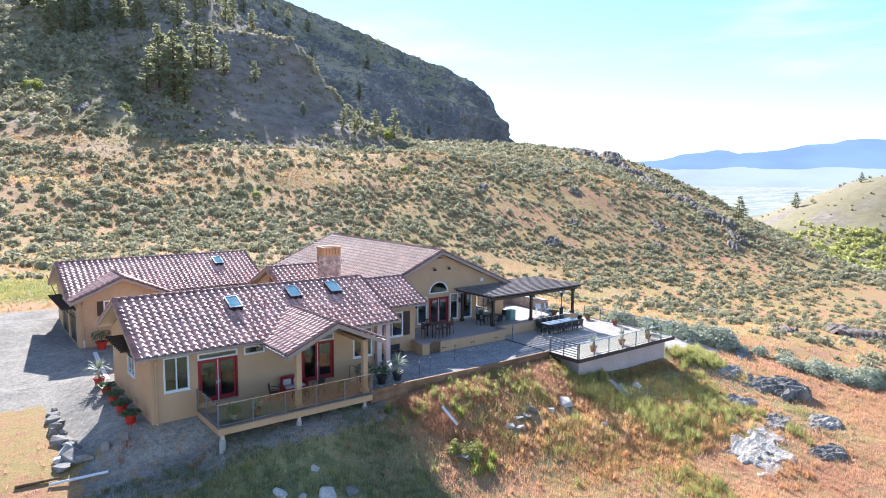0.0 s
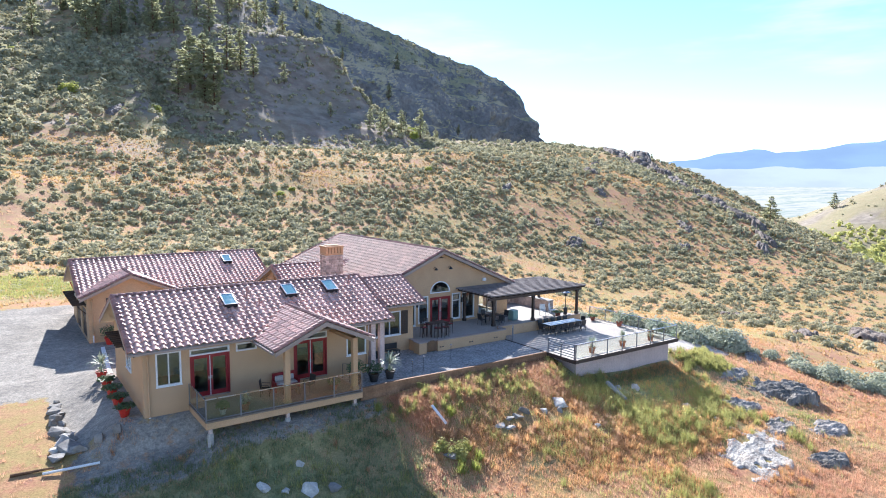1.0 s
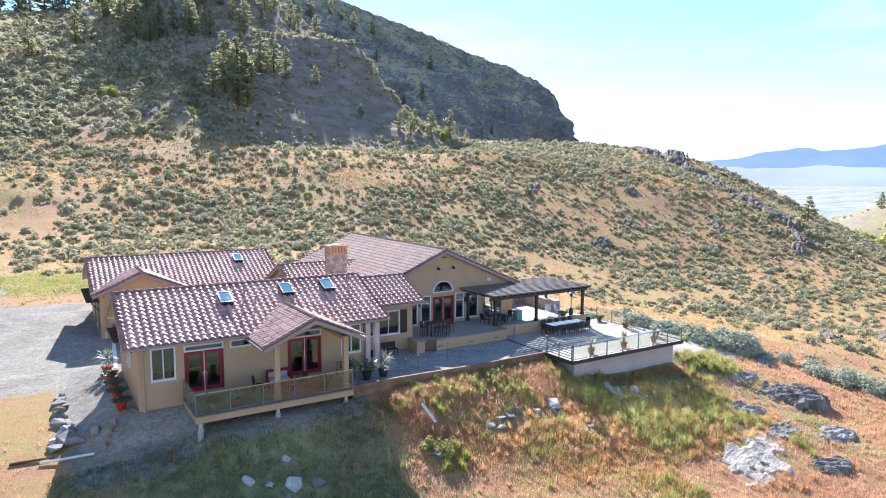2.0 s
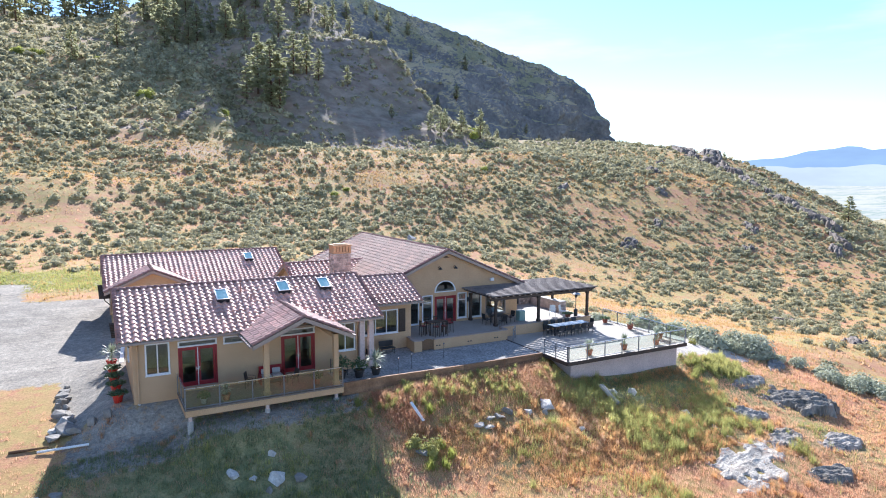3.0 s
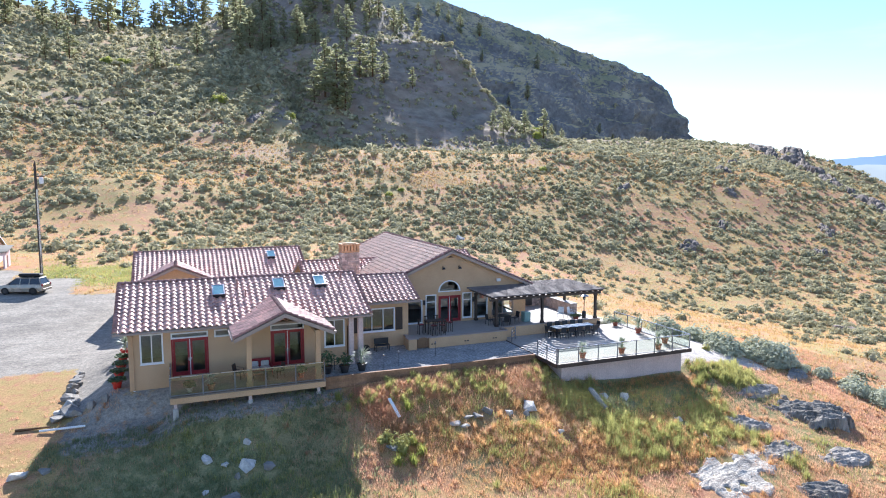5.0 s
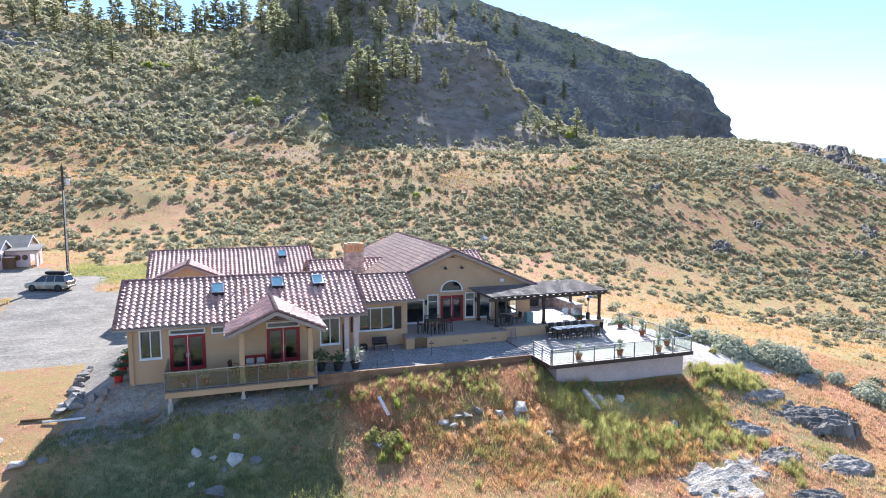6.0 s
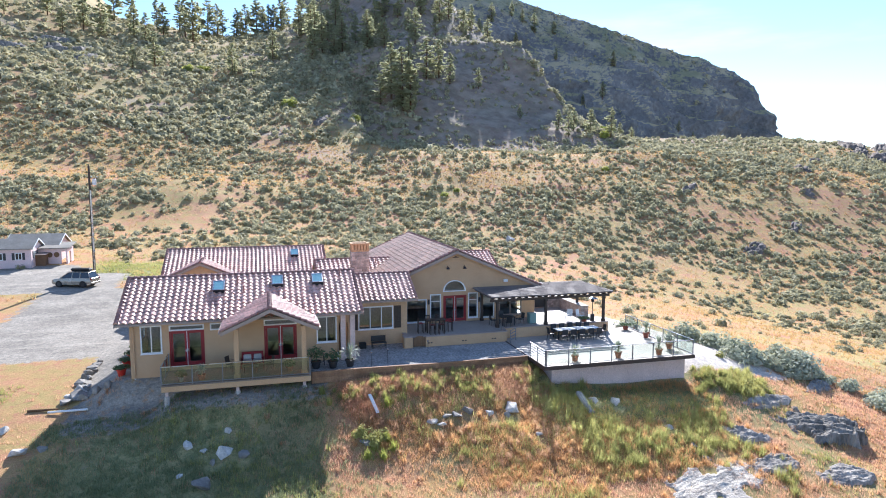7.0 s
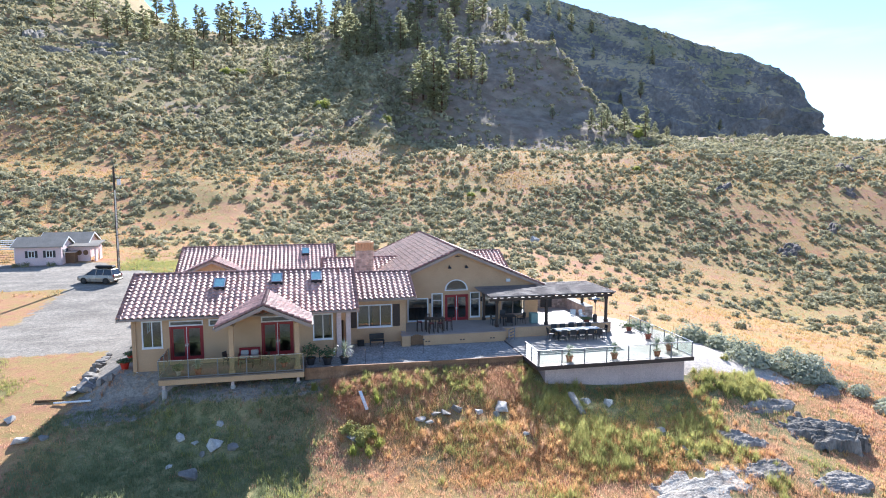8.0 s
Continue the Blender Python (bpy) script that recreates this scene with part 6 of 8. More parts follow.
for rocks, label, names in ((FRONT_ROCKS, "pale broken boulder lying in the grass", "boulders in the grass"), (ROW_ROCKS, "pale grey boulder in a row beside the gravel", "boulder row")):
    for x, y, r in rocks:
        k = rrng.randrange(3) if rrng.random() < (0.6 if rocks is FRONT_ROCKS else 0.2) else 3 + rrng.randrange(3)
        r = r * (0.85 if rocks is FRONT_ROCKS else 1.3)
        ob = new("rock", ROCKS[k])
        ob.matrix_basis = pose(x, y, land_z(x, y) + r * 0.2, rrng.uniform(-20, 20), rrng.uniform(-20, 20), rrng.uniform(0, 360)) @ Matrix.Diagonal((r * rrng.uniform(1.05, 1.45), r * rrng.uniform(0.75, 1.05), r * rrng.uniform(0.55, 0.85), 1))
        tagged(ob, label, "rock", names)
# a leaning dark slab below the deck
bm = bmesh.new()
softbox(bm, -0.25, 0.25, -0.9, 0.9, -0.14, 0.14, 0.08, pose(36.1, 27.4, land_z(36.1, 27.4) + 0.35, 35, 20, 25))
single("rock_slab", bm, M_ROCK, "dark leaning slab of rock below the deck", "rock")


def outcrop(x, y, rx, ry, h, turn, material, label, seed, ridge=0.6, n=70, sink=0.35, blocks=26):
    """Bedrock that breaks through the turf: a low ridged dome whose rim runs under the soil."""
    g = np.linspace(-1, 1, n)
    a, b = np.meshgrid(g, g)
    d = np.hypot(a, b)
    ca, sa = math.cos(radians(turn)), math.sin(radians(turn))
    px, py = x + a * rx * ca - b * ry * sa, y + a * rx * sa + b * ry * ca
    size = max(rx, ry)
    rng = np.random.default_rng(seed)
    w = fbm(px, py, size * 0.9, seed, 3)
    broken = fbm(px, py, size * 0.3, seed + 6, 5)
    # blocks, longer along the bedding, each with its own level and slant, cracks between them
    m = blocks
    cx, cy = rng.uniform(-1.1, 1.1, m), rng.uniform(-1.1, 1.1, m)
    lift, sx, sy = rng.uniform(-0.35, 0.35, m), rng.normal(0, 0.45, m), rng.normal(0, 0.45, m)
    wa, wb = a + 0.10 * broken + 0.08 * w, b + 0.08 * fbm(px, py, size * 0.16, seed + 2, 4)
    dist = np.hypot((wa[..., None] - cx) * (0.38 if rx >= ry else 1.0), (wb[..., None] - cy) * (1.0 if rx >= ry else 0.38))
    order = np.argsort(dist, axis=-1)
    k1 = order[..., 0]
    f1 = np.take_along_axis(dist, order[..., :1], -1)[..., 0]
    f2 = np.take_along_axis(dist, order[..., 1:2], -1)[..., 0]
    crack = 1 - step(f2 - f1, 0.0, 0.045)
    level = lift[k1] + sx[k1] * (wa - cx[k1]) + sy[k1] * (wb - cy[k1])
    dome = 1 - step(d + 0.45 * w + 0.45 * broken - 0.3 * lift[k1], 0.4, 0.85)
    z = land(px, py) - sink + dome * (h + sink) + dome * max(h, 0.1) * (0.8 * level + 0.25 * broken - 0.35 * np.abs(fbm(px + py, py - px, size * 0.3, seed + 9, 5)) - 0.6 * ridge * crack)
    ids = np.arange(n * n).reshape(n, n)
    f = np.stack([ids[:-1, :-1], ids[:-1, 1:], ids[1:, 1:], ids[1:, :-1]], -1).reshape(-1, 4)
    return tagged(new("rock_outcrop", mesh_of("rock_outcrop", np.stack([px, py, z], -1).reshape(-1, 3), f, material)), label, "rock", "bedrock outcrops")


M_BROWNROCK = surface("brown_ridge_rock", (0.12, 0.098, 0.085), (0.29, 0.235, 0.195), 0.35, 2.4, 0.92, 0.3, relief=0.9, depth=0.2)
M_DARKOUT = surface("dark_outcrop", (0.13, 0.115, 0.095), (0.36, 0.32, 0.27), 1.1, 5.0, 0.9, 0.25, relief=0.9, depth=0.1, stretch=(1.0, 1.0, 0.35), grit=1.8)
M_WHITEROCK = surface("white_weathered_rock", (0.30, 0.25, 0.205), (0.70, 0.63, 0.53), 1.5, 9, 0.92, 0.2, relief=1.0, depth=0.08, grit=2.0)


def bedrock(x, y, rx, ry, h, turn, material, label, seed, layers=9.0, ledge=0.12, n=120, sink=0.3, face=0.62, ragged=0.3):
    """Bare bedrock with tilted layers: it climbs gently along its own axis, then breaks off in a rough face."""
    g = np.linspace(-1, 1, n)
    a, b = np.meshgrid(g, g)
    ca, sa = math.cos(radians(turn)), math.sin(radians(turn))
    px, py = x + a * rx * ca - b * ry * sa, y + a * rx * sa + b * ry * ca
    size = max(rx, ry)
    w = fbm(px, py, size * 0.8, seed, 4)
    broken = fbm(px, py, size * 0.22, seed + 6, 5)
    cover = 1 - step(np.hypot(a, b) + 0.4 * w + ragged * broken, 0.55, 0.82)
    climb = step(a + 0.15 * w, -0.9, face - 0.1) * (1 - step(a + 0.12 * broken + 0.15 * w, face, face + 0.26))
    phase = layers * (0.55 * a + 0.8 * b + 0.42 * w + 0.2 * broken)
    saw = phase - np.floor(phase)
    bed = 11 * (0.25 * a + b + 0.35 * w + 0.12 * broken)
    cross = 3.3 * (a - 0.5 * b) + 0.9 * w + 0.6 * broken
    crack = 1 - step(np.abs(cross - np.round(cross)), 0.0, 0.07)
    rise = fbm(px * ca + py * sa, 3.2 * (py * ca - px * sa), size * 0.3, seed + 12, 5)
    z = land(px, py) - sink + cover * (sink + h * climb) + cover * (0.05 + ledge * (saw ** 2 - 0.35) * step(rise, -0.5, 0.3) + 0.9 * ledge * rise + 1.0 * ledge * broken + 0.3 * ledge * (bed - np.floor(bed)) - 0.7 * ledge * crack)
    ids = np.arange(n * n).reshape(n, n)
    f = np.stack([ids[:-1, :-1], ids[:-1, 1:], ids[1:, 1:], ids[1:, :-1]], -1).reshape(-1, 4)
    return tagged(new("rock_outcrop", mesh_of("rock_outcrop", np.stack([px, py, z], -1).reshape(-1, 3), f, material)), label, "rock", "bedrock outcrops")


bedrock(51.7, 24.1, 3.5, 2.5, 0.7, -30, M_DARKOUT, "dark layered bedrock knoll breaking off in a rough face", 3, 3, 0.14, 180, ragged=0.5)
bedrock(50.6, 27.2, 3.4, 1.1, 0.12, 12, M_OUTCROP, "grey layered bedrock shelf in the grass", 5, 3, 0.12, 90)
bedrock(45.4, 23.5, 2.2, 1.4, 0.16, -12, M_OUTCROP, "grey layered bedrock shelf in the grass", 9, 2.5, 0.12, 70)
bedrock(39.4, 19.4, 5.0, 2.6, 0.05, 12, M_WHITEROCK, "white weathered bedrock shelf in the slope", 11, 4, 0.06, 150, 0.2, ragged=0.75)
bedrock(44.6, 20.6, 2.6, 1.2, 0.1, 8, M_OUTCROP, "grey layered bedrock shelf in the grass", 13, 5, 0.1, 70)
bedrock(48.6, 19.0, 2.8, 1.3, 0.2, -10, M_OUTCROP, "grey layered bedrock shelf in the grass", 15, 6, 0.1, 70)
bedrock(44.0, 17.0, 2.2, 1.1, 0.2, -15, M_DARKOUT, "dark layered bedrock shelf in the grass", 19, 5, 0.1, 70)
bedrock(56.6, 29.4, 2.6, 0.9, 0.15, 30, M_OUTCROP, "grey layered bedrock shelf in the grass", 17, 5, 0.1, 60)
for k, (x, y, rx, ry, h) in enumerate(((128, 118, 6, 3, 2.0), (137, 157, 9, 3, 2.2), (37.6, 232, 8, 3, 2), (172, 148, 7, 4, 2.2), (266, 206, 14, 7, 5), (284, 222, 16, 8, 5), (276, 232, 16, 6, 4), (256, 196, 12, 6, 4), (236, 165, 12, 5, 3.5),
                                       (222, 141, 10, 5, 3), (209, 120, 9, 4, 2.6), (188, 100, 8, 4, 2.4), (300, 262, 18, 7, 4), (312, 300, 18, 8, 4), (248, 182, 10, 5, 3), (228, 150, 9, 4, 3), (3, 240, 9, 3, 2.2), (330, 340, 16, 8, 4), (160, 108, 6, 3, 1.8), (262, 214, 9, 5, 4), (251, 188, 8, 4, 4), (243, 176, 7, 4, 4), (216, 132, 8, 4, 3), (232, 158, 7, 4, 3), (94.7, 33, 5, 3, 2.4), (84, 38, 4, 2, 1.6), (206, 112, 7, 4, 3), (196, 104, 7, 3, 2.6), (105, 60, 4, 2, 1.4), (150, 130, 6, 3, 2), (178, 120, 6, 3, 2.2), (190, 170, 8, 4, 2.6), (215, 190, 8, 4, 2.6))):
    outcrop(x, y, rx, ry * 0.8, h * (0.6 if x > 190 else 0.45), 25 + 17 * k % 60, M_BROWNROCK, "brown weathered rock outcrop on the hillside", 20 + k, 0.5, 40, 0.6)
for k, (x, y, rx, ry, h) in enumerate(((-83, 300, 12, 5, 5), (-68, 311, 14, 5, 5), (-54, 301, 12, 5, 4), (-97, 318, 14, 6, 6), (-110, 290, 12, 5, 5), (-75, 330, 14, 5, 5), (-60, 322, 10, 4, 4))):
    outcrop(x, y, rx, ry * 0.7, h * 0.4, 40 + 13 * k % 50, M_DARKOUT, "dark rock outcrop on the steep slope", 50 + k, 0.6, 40, 0.6)

# white boulder on the slope behind the house
ob = new("rock", ROCKS[0])
ob.matrix_basis = pose(67, 122, land_z(67, 122) + 0.4) @ Matrix.Diagonal((1.6, 1.1, 1.0, 1))
tagged(ob, "white boulder on the brushy slope behind the house", "rock")


# ---- grass ----
def blades(x, y, h, per, rng, material, name, label, wide=0.014, lean=0.6):
    n = len(x) * per
    bx = np.repeat(x, per) + rng.normal(0, 0.09, n)
    by = np.repeat(y, per) + rng.normal(0, 0.09, n)
    bz = land(bx, by) - 0.03
    hh = np.repeat(h, per) * rng.uniform(0.55, 1.2, n)
    a = rng.uniform(0, math.tau, n)
    l = rng.uniform(0.1, lean, n) * hh
    w = wide * rng.uniform(0.7, 1.5, n)
    px, py = np.cos(a + 1.57) * w, np.sin(a + 1.57) * w
    tip = np.stack([bx + np.cos(a) * l, by + np.sin(a) * l, bz + hh], -1)
    v = np.stack([np.stack([bx - px, by - py, bz], -1), np.stack([bx + px, by + py, bz], -1), tip], 1).reshape(-1, 3)
    f = np.arange(n * 3).reshape(-1, 3)
    return tagged(new(name, mesh_of(name, v, f, material)), label, "grass", kind="stuff")


GR = np.random.default_rng(23)


def bare_rock(x, y):
    """No turf on the bedrock: grass stops at its broken rim."""
    out = 1.0
    w = 0.45 * fbm(x, y, 2.2, 36, 3)
    for cx, cy, rx, ry, turn in ((51.9, 23.9, 2.6, 1.9, -30), (39.4, 19.4, 3.5, 1.8, 12), (50.6, 27.2, 2.2, 0.7, 12), (45.4, 23.5, 1.4, 0.9, -12), (44.6, 20.6, 1.6, 0.8, 8), (48.6, 19.0, 1.8, 0.8, -10), (44.0, 17.0, 1.4, 0.7, -15)):
        ca, sa = math.cos(radians(turn)), math.sin(radians(turn))
        a, b = ((x - cx) * ca + (y - cy) * sa) / rx, (-(x - cx) * sa + (y - cy) * ca) / ry
        out = out * step(np.hypot(a, b) + w, 0.6, 1.1)
    for cx, cy, r in FRONT_ROCKS:
        out = out * (0.1 + 0.9 * step(np.hypot((x - cx) / (1.1 * r), (y - cy + 0.3) / (r + 0.35)) + 0.9 * w, 0.7, 1.1))
    return out


def free_ground(x, y):
    return (1 - inside(x, y, 18.9, 34.3, 32.0, 40, 0.3)) * (1 - inside(x, y, 7.2, 19, 33.5, 66, 0.3)) * (1 - inside(x, y, 34, 46, 29.9, 60, 0.3)) * (1 - np.clip(drive_mask(x, y) * 1.5, 0, 1)) * (1 - inside(x, y, 44.5, 53.5, 31.0, 46, 0.8)) * bare_rock(x, y)


def patchy(x, y):
    return np.clip(0.55 + 0.7 * fbm(x, y, 5, 33, 4), 0.1, 1) * free_ground(x, y)


def gold_mask(x, y):
    """Where tall golden weeds grow: in front of the deck and on to the shelf of rock."""
    m = fbm(x, y, 7, 77, 4)
    return inside(x, y, 26.5, 44, 18 + 0.16 * np.clip(x - 30, 0, 20), 30.5, 3) * step(m, -0.5, 0.1) * (1 - inside(x, y, 34, 43.5, 17, 20.6, 0.8))


def clumps(x, y, r, h, per, rng, material, name, label, wide=0.016):
    """Tufts of weeds: blades that spread from each foot, tallest in the middle."""
    n = len(x) * per
    a = rng.uniform(0, math.tau, n)
    q = np.abs(rng.normal(0, 0.5, n))
    rr, hh = np.repeat(r, per), np.repeat(h, per)
    bx, by = np.repeat(x, per) + np.cos(a) * q * rr * 0.8, np.repeat(y, per) + np.sin(a) * q * rr * 0.8
    bz = land(bx, by) - 0.03
    hh = hh * rng.uniform(0.5, 1.15, n) * np.exp(-0.6 * q * q)
    b = a + rng.normal(0, 0.7, n)
    l = (0.15 + 0.55 * q) * hh
    w = wide * rng.uniform(0.7, 1.5, n)
    px, py = np.cos(b + 1.57) * w, np.sin(b + 1.57) * w
    tip = np.stack([bx + np.cos(b) * l, by + np.sin(b) * l, bz + hh], -1)
    v = np.stack([np.stack([bx - px, by - py, bz], -1), np.stack([bx + px, by + py, bz], -1), tip], 1).reshape(-1, 3)
    return tagged(new(name, mesh_of(name, v, np.arange(n * 3).reshape(-1, 3), material)), label, "grass", kind="stuff")


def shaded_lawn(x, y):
    """Ground in the house and deck shadows, where the turf is painted greener and duller."""
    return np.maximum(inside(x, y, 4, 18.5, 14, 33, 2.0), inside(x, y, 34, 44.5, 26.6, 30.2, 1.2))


def pink_soil(x, y):
    """Patches where the turf is thin over pink soil."""
    m = fbm(x, y, 6, 131, 3)
    return np.clip(inside(x, y, 21, 31, 15, 24.5, 2.5) * step(m, -0.35, 0.1) + inside(x, y, 23, 30, 28.7, 30.8, 0.7) * step(fbm(x, y, 2.4, 133, 3), -0.15, 0.15) + step(x, 45, 48) * step(m, -0.1, 0.3), 0, 1)


x, y = scatter(GR, 74000, -8, 66, 9, 40, lambda x, y: patchy(x, y) * (0.12 + 0.88 * step(x, 4, 10)) * (1 - 0.55 * gold_mask(x, y)) * (1 - 0.92 * shaded_lawn(x, y)) * (1 - 0.6 * pink_soil(x, y)))
blades(x, y, GR.uniform(0.10, 0.30, len(x)), 8, GR, M_GRASS, "dry_grass", "dry orange grass over the slope below the house", 0.012)
x, y = scatter(GR, 46000, -8, 66, 9, 36, lambda x, y: np.clip(0.25 + 0.9 * fbm(x, y, 5, 35, 4), 0, 1) * (0.3 + 0.7 * step(x, 3, 9)) * free_ground(x, y) * (1 - gold_mask(x, y)) * (1 - 0.85 * shaded_lawn(x, y)))
blades(x, y, GR.uniform(0.10, 0.28, len(x)), 9, GR, M_BRUSH, "red_grass", "reddish-brown dry weeds over the slope below the house", 0.012)
x, y = scatter(GR, 60000, 22, 58, 11, 33.0, lambda x, y: np.clip(gold_mask(x, y) * (0.45 + 0.9 * fbm(x, y, 2.5, 78, 3)), 0, 1) * free_ground(x, y))
blades(x, y, GR.uniform(0.12, 0.32, len(x)), 9, GR, M_GOLD, "golden_grass", "tall golden weeds below the deck", 0.013, 0.5)
x, y = scatter(GR, 34000, -2, 58, 11, 33.5, lambda x, y: np.clip(step(fbm(x, y, 3.6, 79, 3), 0.05, 0.4) * (gold_mask(x, y) + 0.5 * lush_mask(x, y)), 0, 1) * free_ground(x, y))
blades(x, y, GR.uniform(0.15, 0.45, len(x)), 9, GR, M_GREEN, "green_grass", "green and yellow weeds on the slope below the house", 0.014, 0.55)
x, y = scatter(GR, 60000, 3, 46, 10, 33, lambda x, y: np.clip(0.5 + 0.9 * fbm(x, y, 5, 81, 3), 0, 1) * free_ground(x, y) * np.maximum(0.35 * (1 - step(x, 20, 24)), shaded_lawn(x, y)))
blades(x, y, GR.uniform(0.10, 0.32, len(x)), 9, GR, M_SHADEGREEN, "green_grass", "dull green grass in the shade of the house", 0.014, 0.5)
x, y = scatter(GR, 26000, 19.5, 35, 22, 32.0, lambda x, y: np.clip(0.75 + 0.5 * fbm(x, y, 2.2, 137, 3), 0, 1) * free_ground(x, y) * step(x - 0.35 * (31 - y), 19.5, 21.5) * (1 - 0.85 * pink_soil(x, y)))
blades(x, y, GR.uniform(0.10, 0.28, len(x)), 7, GR, M_GOLD, "golden_grass", "orange-gold grass below the patio kerb", 0.009, 0.6)
x, y = scatter(GR, 9000, 20.5, 34.2, 28.6, 31.9, lambda x, y: np.clip(0.8 + 0.5 * fbm(x, y, 2.0, 139, 3), 0, 1) * free_ground(x, y) * step(x - 0.35 * (31 - y), 19.5, 21.5) * (1 - 0.85 * pink_soil(x, y)))
blades(x, y, GR.uniform(0.18, 0.38, len(x)), 8, GR, M_GRASS, "dry_grass", "standing dry grass close below the patio kerb", 0.009, 0.7)
# weeds that stand in tufts
x, y = scatter(GR, 1500, 26, 46, 17, 31, lambda x, y: np.clip(gold_mask(x, y) * step(fbm(x, y, 4, 95, 3), -0.05, 0.3), 0, 1) * free_ground(x, y))
clumps(x, y, GR.uniform(0.3, 0.65, len(x)), GR.uniform(0.4, 0.8, len(x)), 110, GR, M_GREEN, "weed_clumps", "tall yellow-green weed clumps below the deck", 0.011)
x, y = scatter(GR, 1500, 21, 48, 16, 30.5, lambda x, y: np.clip(step(fbm(x, y, 3, 96, 3), -0.3, 0.3) * (0.3 + 0.7 * gold_mask(x, y)), 0, 1) * free_ground(x, y) * (1 - pink_soil(x, y)))
clumps(x, y, GR.uniform(0.25, 0.5, len(x)), GR.uniform(0.28, 0.5, len(x)), 90, GR, M_GOLD, "weed_clumps", "tall orange-gold weed clumps on the slope", 0.011)
x, y = scatter(GR, 150, 19.5, 34.2, 29.6, 32.0, lambda x, y: 0.85 * step(fbm(x, y, 3, 97, 2), -0.1, 0.3))
clumps(x, y, GR.uniform(0.2, 0.4, len(x)), GR.uniform(0.3, 0.6, len(x)), 130, GR, M_GREEN, "weed_clumps", "green weeds along the timber kerb", 0.016)
x, y = scatter(GR, 560, 20.5, 34, 23.5, 31.6, lambda x, y: np.clip(0.5 + 0.8 * fbm(x, y, 3, 107, 3), 0.1, 1) * free_ground(x, y) * step(x - 0.35 * (31 - y), 20.0, 21.5) * (1 - pink_soil(x, y)))
clumps(x, y, GR.uniform(0.3, 0.6, len(x)), GR.uniform(0.25, 0.5, len(x)), 120, GR, M_BRUSH, "dry_clumps", "tall reddish-brown weeds below the patio kerb", 0.01)
x, y = scatter(GR, 240, 45, 53, 26.8, 31.2, lambda x, y: 0.9 * step(fbm(x, y, 4, 98, 2), -0.4, 0.1) * inside(x, y, 46.5, 51.0, 28.0, 30.2, 0.8))
clumps(x, y, GR.uniform(0.3, 0.6, len(x)), GR.uniform(0.4, 0.7, len(x)), 140, GR, M_GREEN, "weed_clumps", "green weeds on the bank beside the deck")
x, y = scatter(GR, 1400, -10, 66, 11, 36, lambda x, y: np.clip(0.25 + 0.9 * fbm(x, y, 6, 99, 3), 0, 1) * free_ground(x, y) * (1 - gold_mask(x, y)) * (1 - 0.8 * shaded_lawn(x, y)))
clumps(x, y, GR.uniform(0.2, 0.45, len(x)), GR.uniform(0.15, 0.35, len(x)), 80, GR, M_BRUSH, "dry_clumps", "dry orange-brown brush clumps on the slope")
x, y = np.array([22.1, 22.9, 21.6, 22.5, 23.2, 23.4]), np.array([26.4, 26.9, 25.7, 25.6, 26.2, 29.3])
clumps(x, y, np.full(6, 0.42), np.full(6, 0.62), 150, GR, M_SHRUB, "weed_clumps", "bright yellow-green weeds beside the pipe", 0.022)


def slope_free(x, y):
    return off_house(x, y) * (1 - np.clip(drive_mask(x, y) * 1.5, 0, 1)) * (1 - inside(x + 0.4 * (y - 32), y, 44.5, 53.5, 31.0, 46, 0.8))


def open_slope(x, y):
    return slope_free(x, y) * np.maximum(step(x + 0.5 * np.clip(34 - y, 0, 40), 48, 54) * step(x, 46, 52), step(y, 62, 66))


x, y = scatter(GR, 60000, -50, 150, 8, 150, lambda x, y: np.clip(0.5 + 0.7 * fbm(x, y, 12, 101, 3), 0.05, 1) * open_slope(x, y))
blades(x, y, GR.uniform(0.16, 0.42, len(x)), 5, GR, M_OLIVEGRASS, "hill_grass", "golden grass between the sagebrush", 0.04, 0.6)
x, y = scatter(GR, 46000, -50, 150, 8, 150, lambda x, y: np.clip(0.25 + 0.9 * fbm(x, y, 9, 104, 3), 0.0, 1) * open_slope(x, y))
blades(x, y, GR.uniform(0.12, 0.34, len(x)), 5, GR, M_BRUSH, "hill_grass", "reddish dry weeds between the sagebrush", 0.045, 0.6)
x, y = scatter(GR, 40000, -80, 270, 150, 205, lambda x, y: np.clip(0.5 + 0.8 * fbm(x, y, 16, 105, 3), 0.05, 1))
blades(x, y, GR.uniform(0.2, 0.5, len(x)), 4, GR, M_OLIVEGRASS, "hill_grass", "olive-gold grass on the bench", 0.09, 0.6)
x, y = scatter(GR, 24000, 150, 330, 60, 230, lambda x, y: np.clip(0.5 + 0.8 * fbm(x, y, 16, 106, 3), 0.05, 1))
blades(x, y, GR.uniform(0.2, 0.5, len(x)), 4, GR, M_OLIVEGRASS, "hill_grass", "olive-gold grass on the ridge towards the valley", 0.1, 0.6)
x, y = scatter(GR, 9000, -17, 0, 35, 46, lambda x, y: lush_mask(x, y) * free_ground(x, y))
blades(x, y, GR.uniform(0.10, 0.3, len(x)), 8, GR, M_GREEN, "green_grass", "green grass beside the gravel yard", 0.02, 0.5)
x, y = scatter(GR, 9000, -6, 18, 72, 94, lambda x, y: lush_mask(x, y) * slope_free(x, y))
blades(x, y, GR.uniform(0.10, 0.3, len(x)), 6, GR, M_GREEN, "green_grass", "green grass round the foot of the pole", 0.03, 0.5)
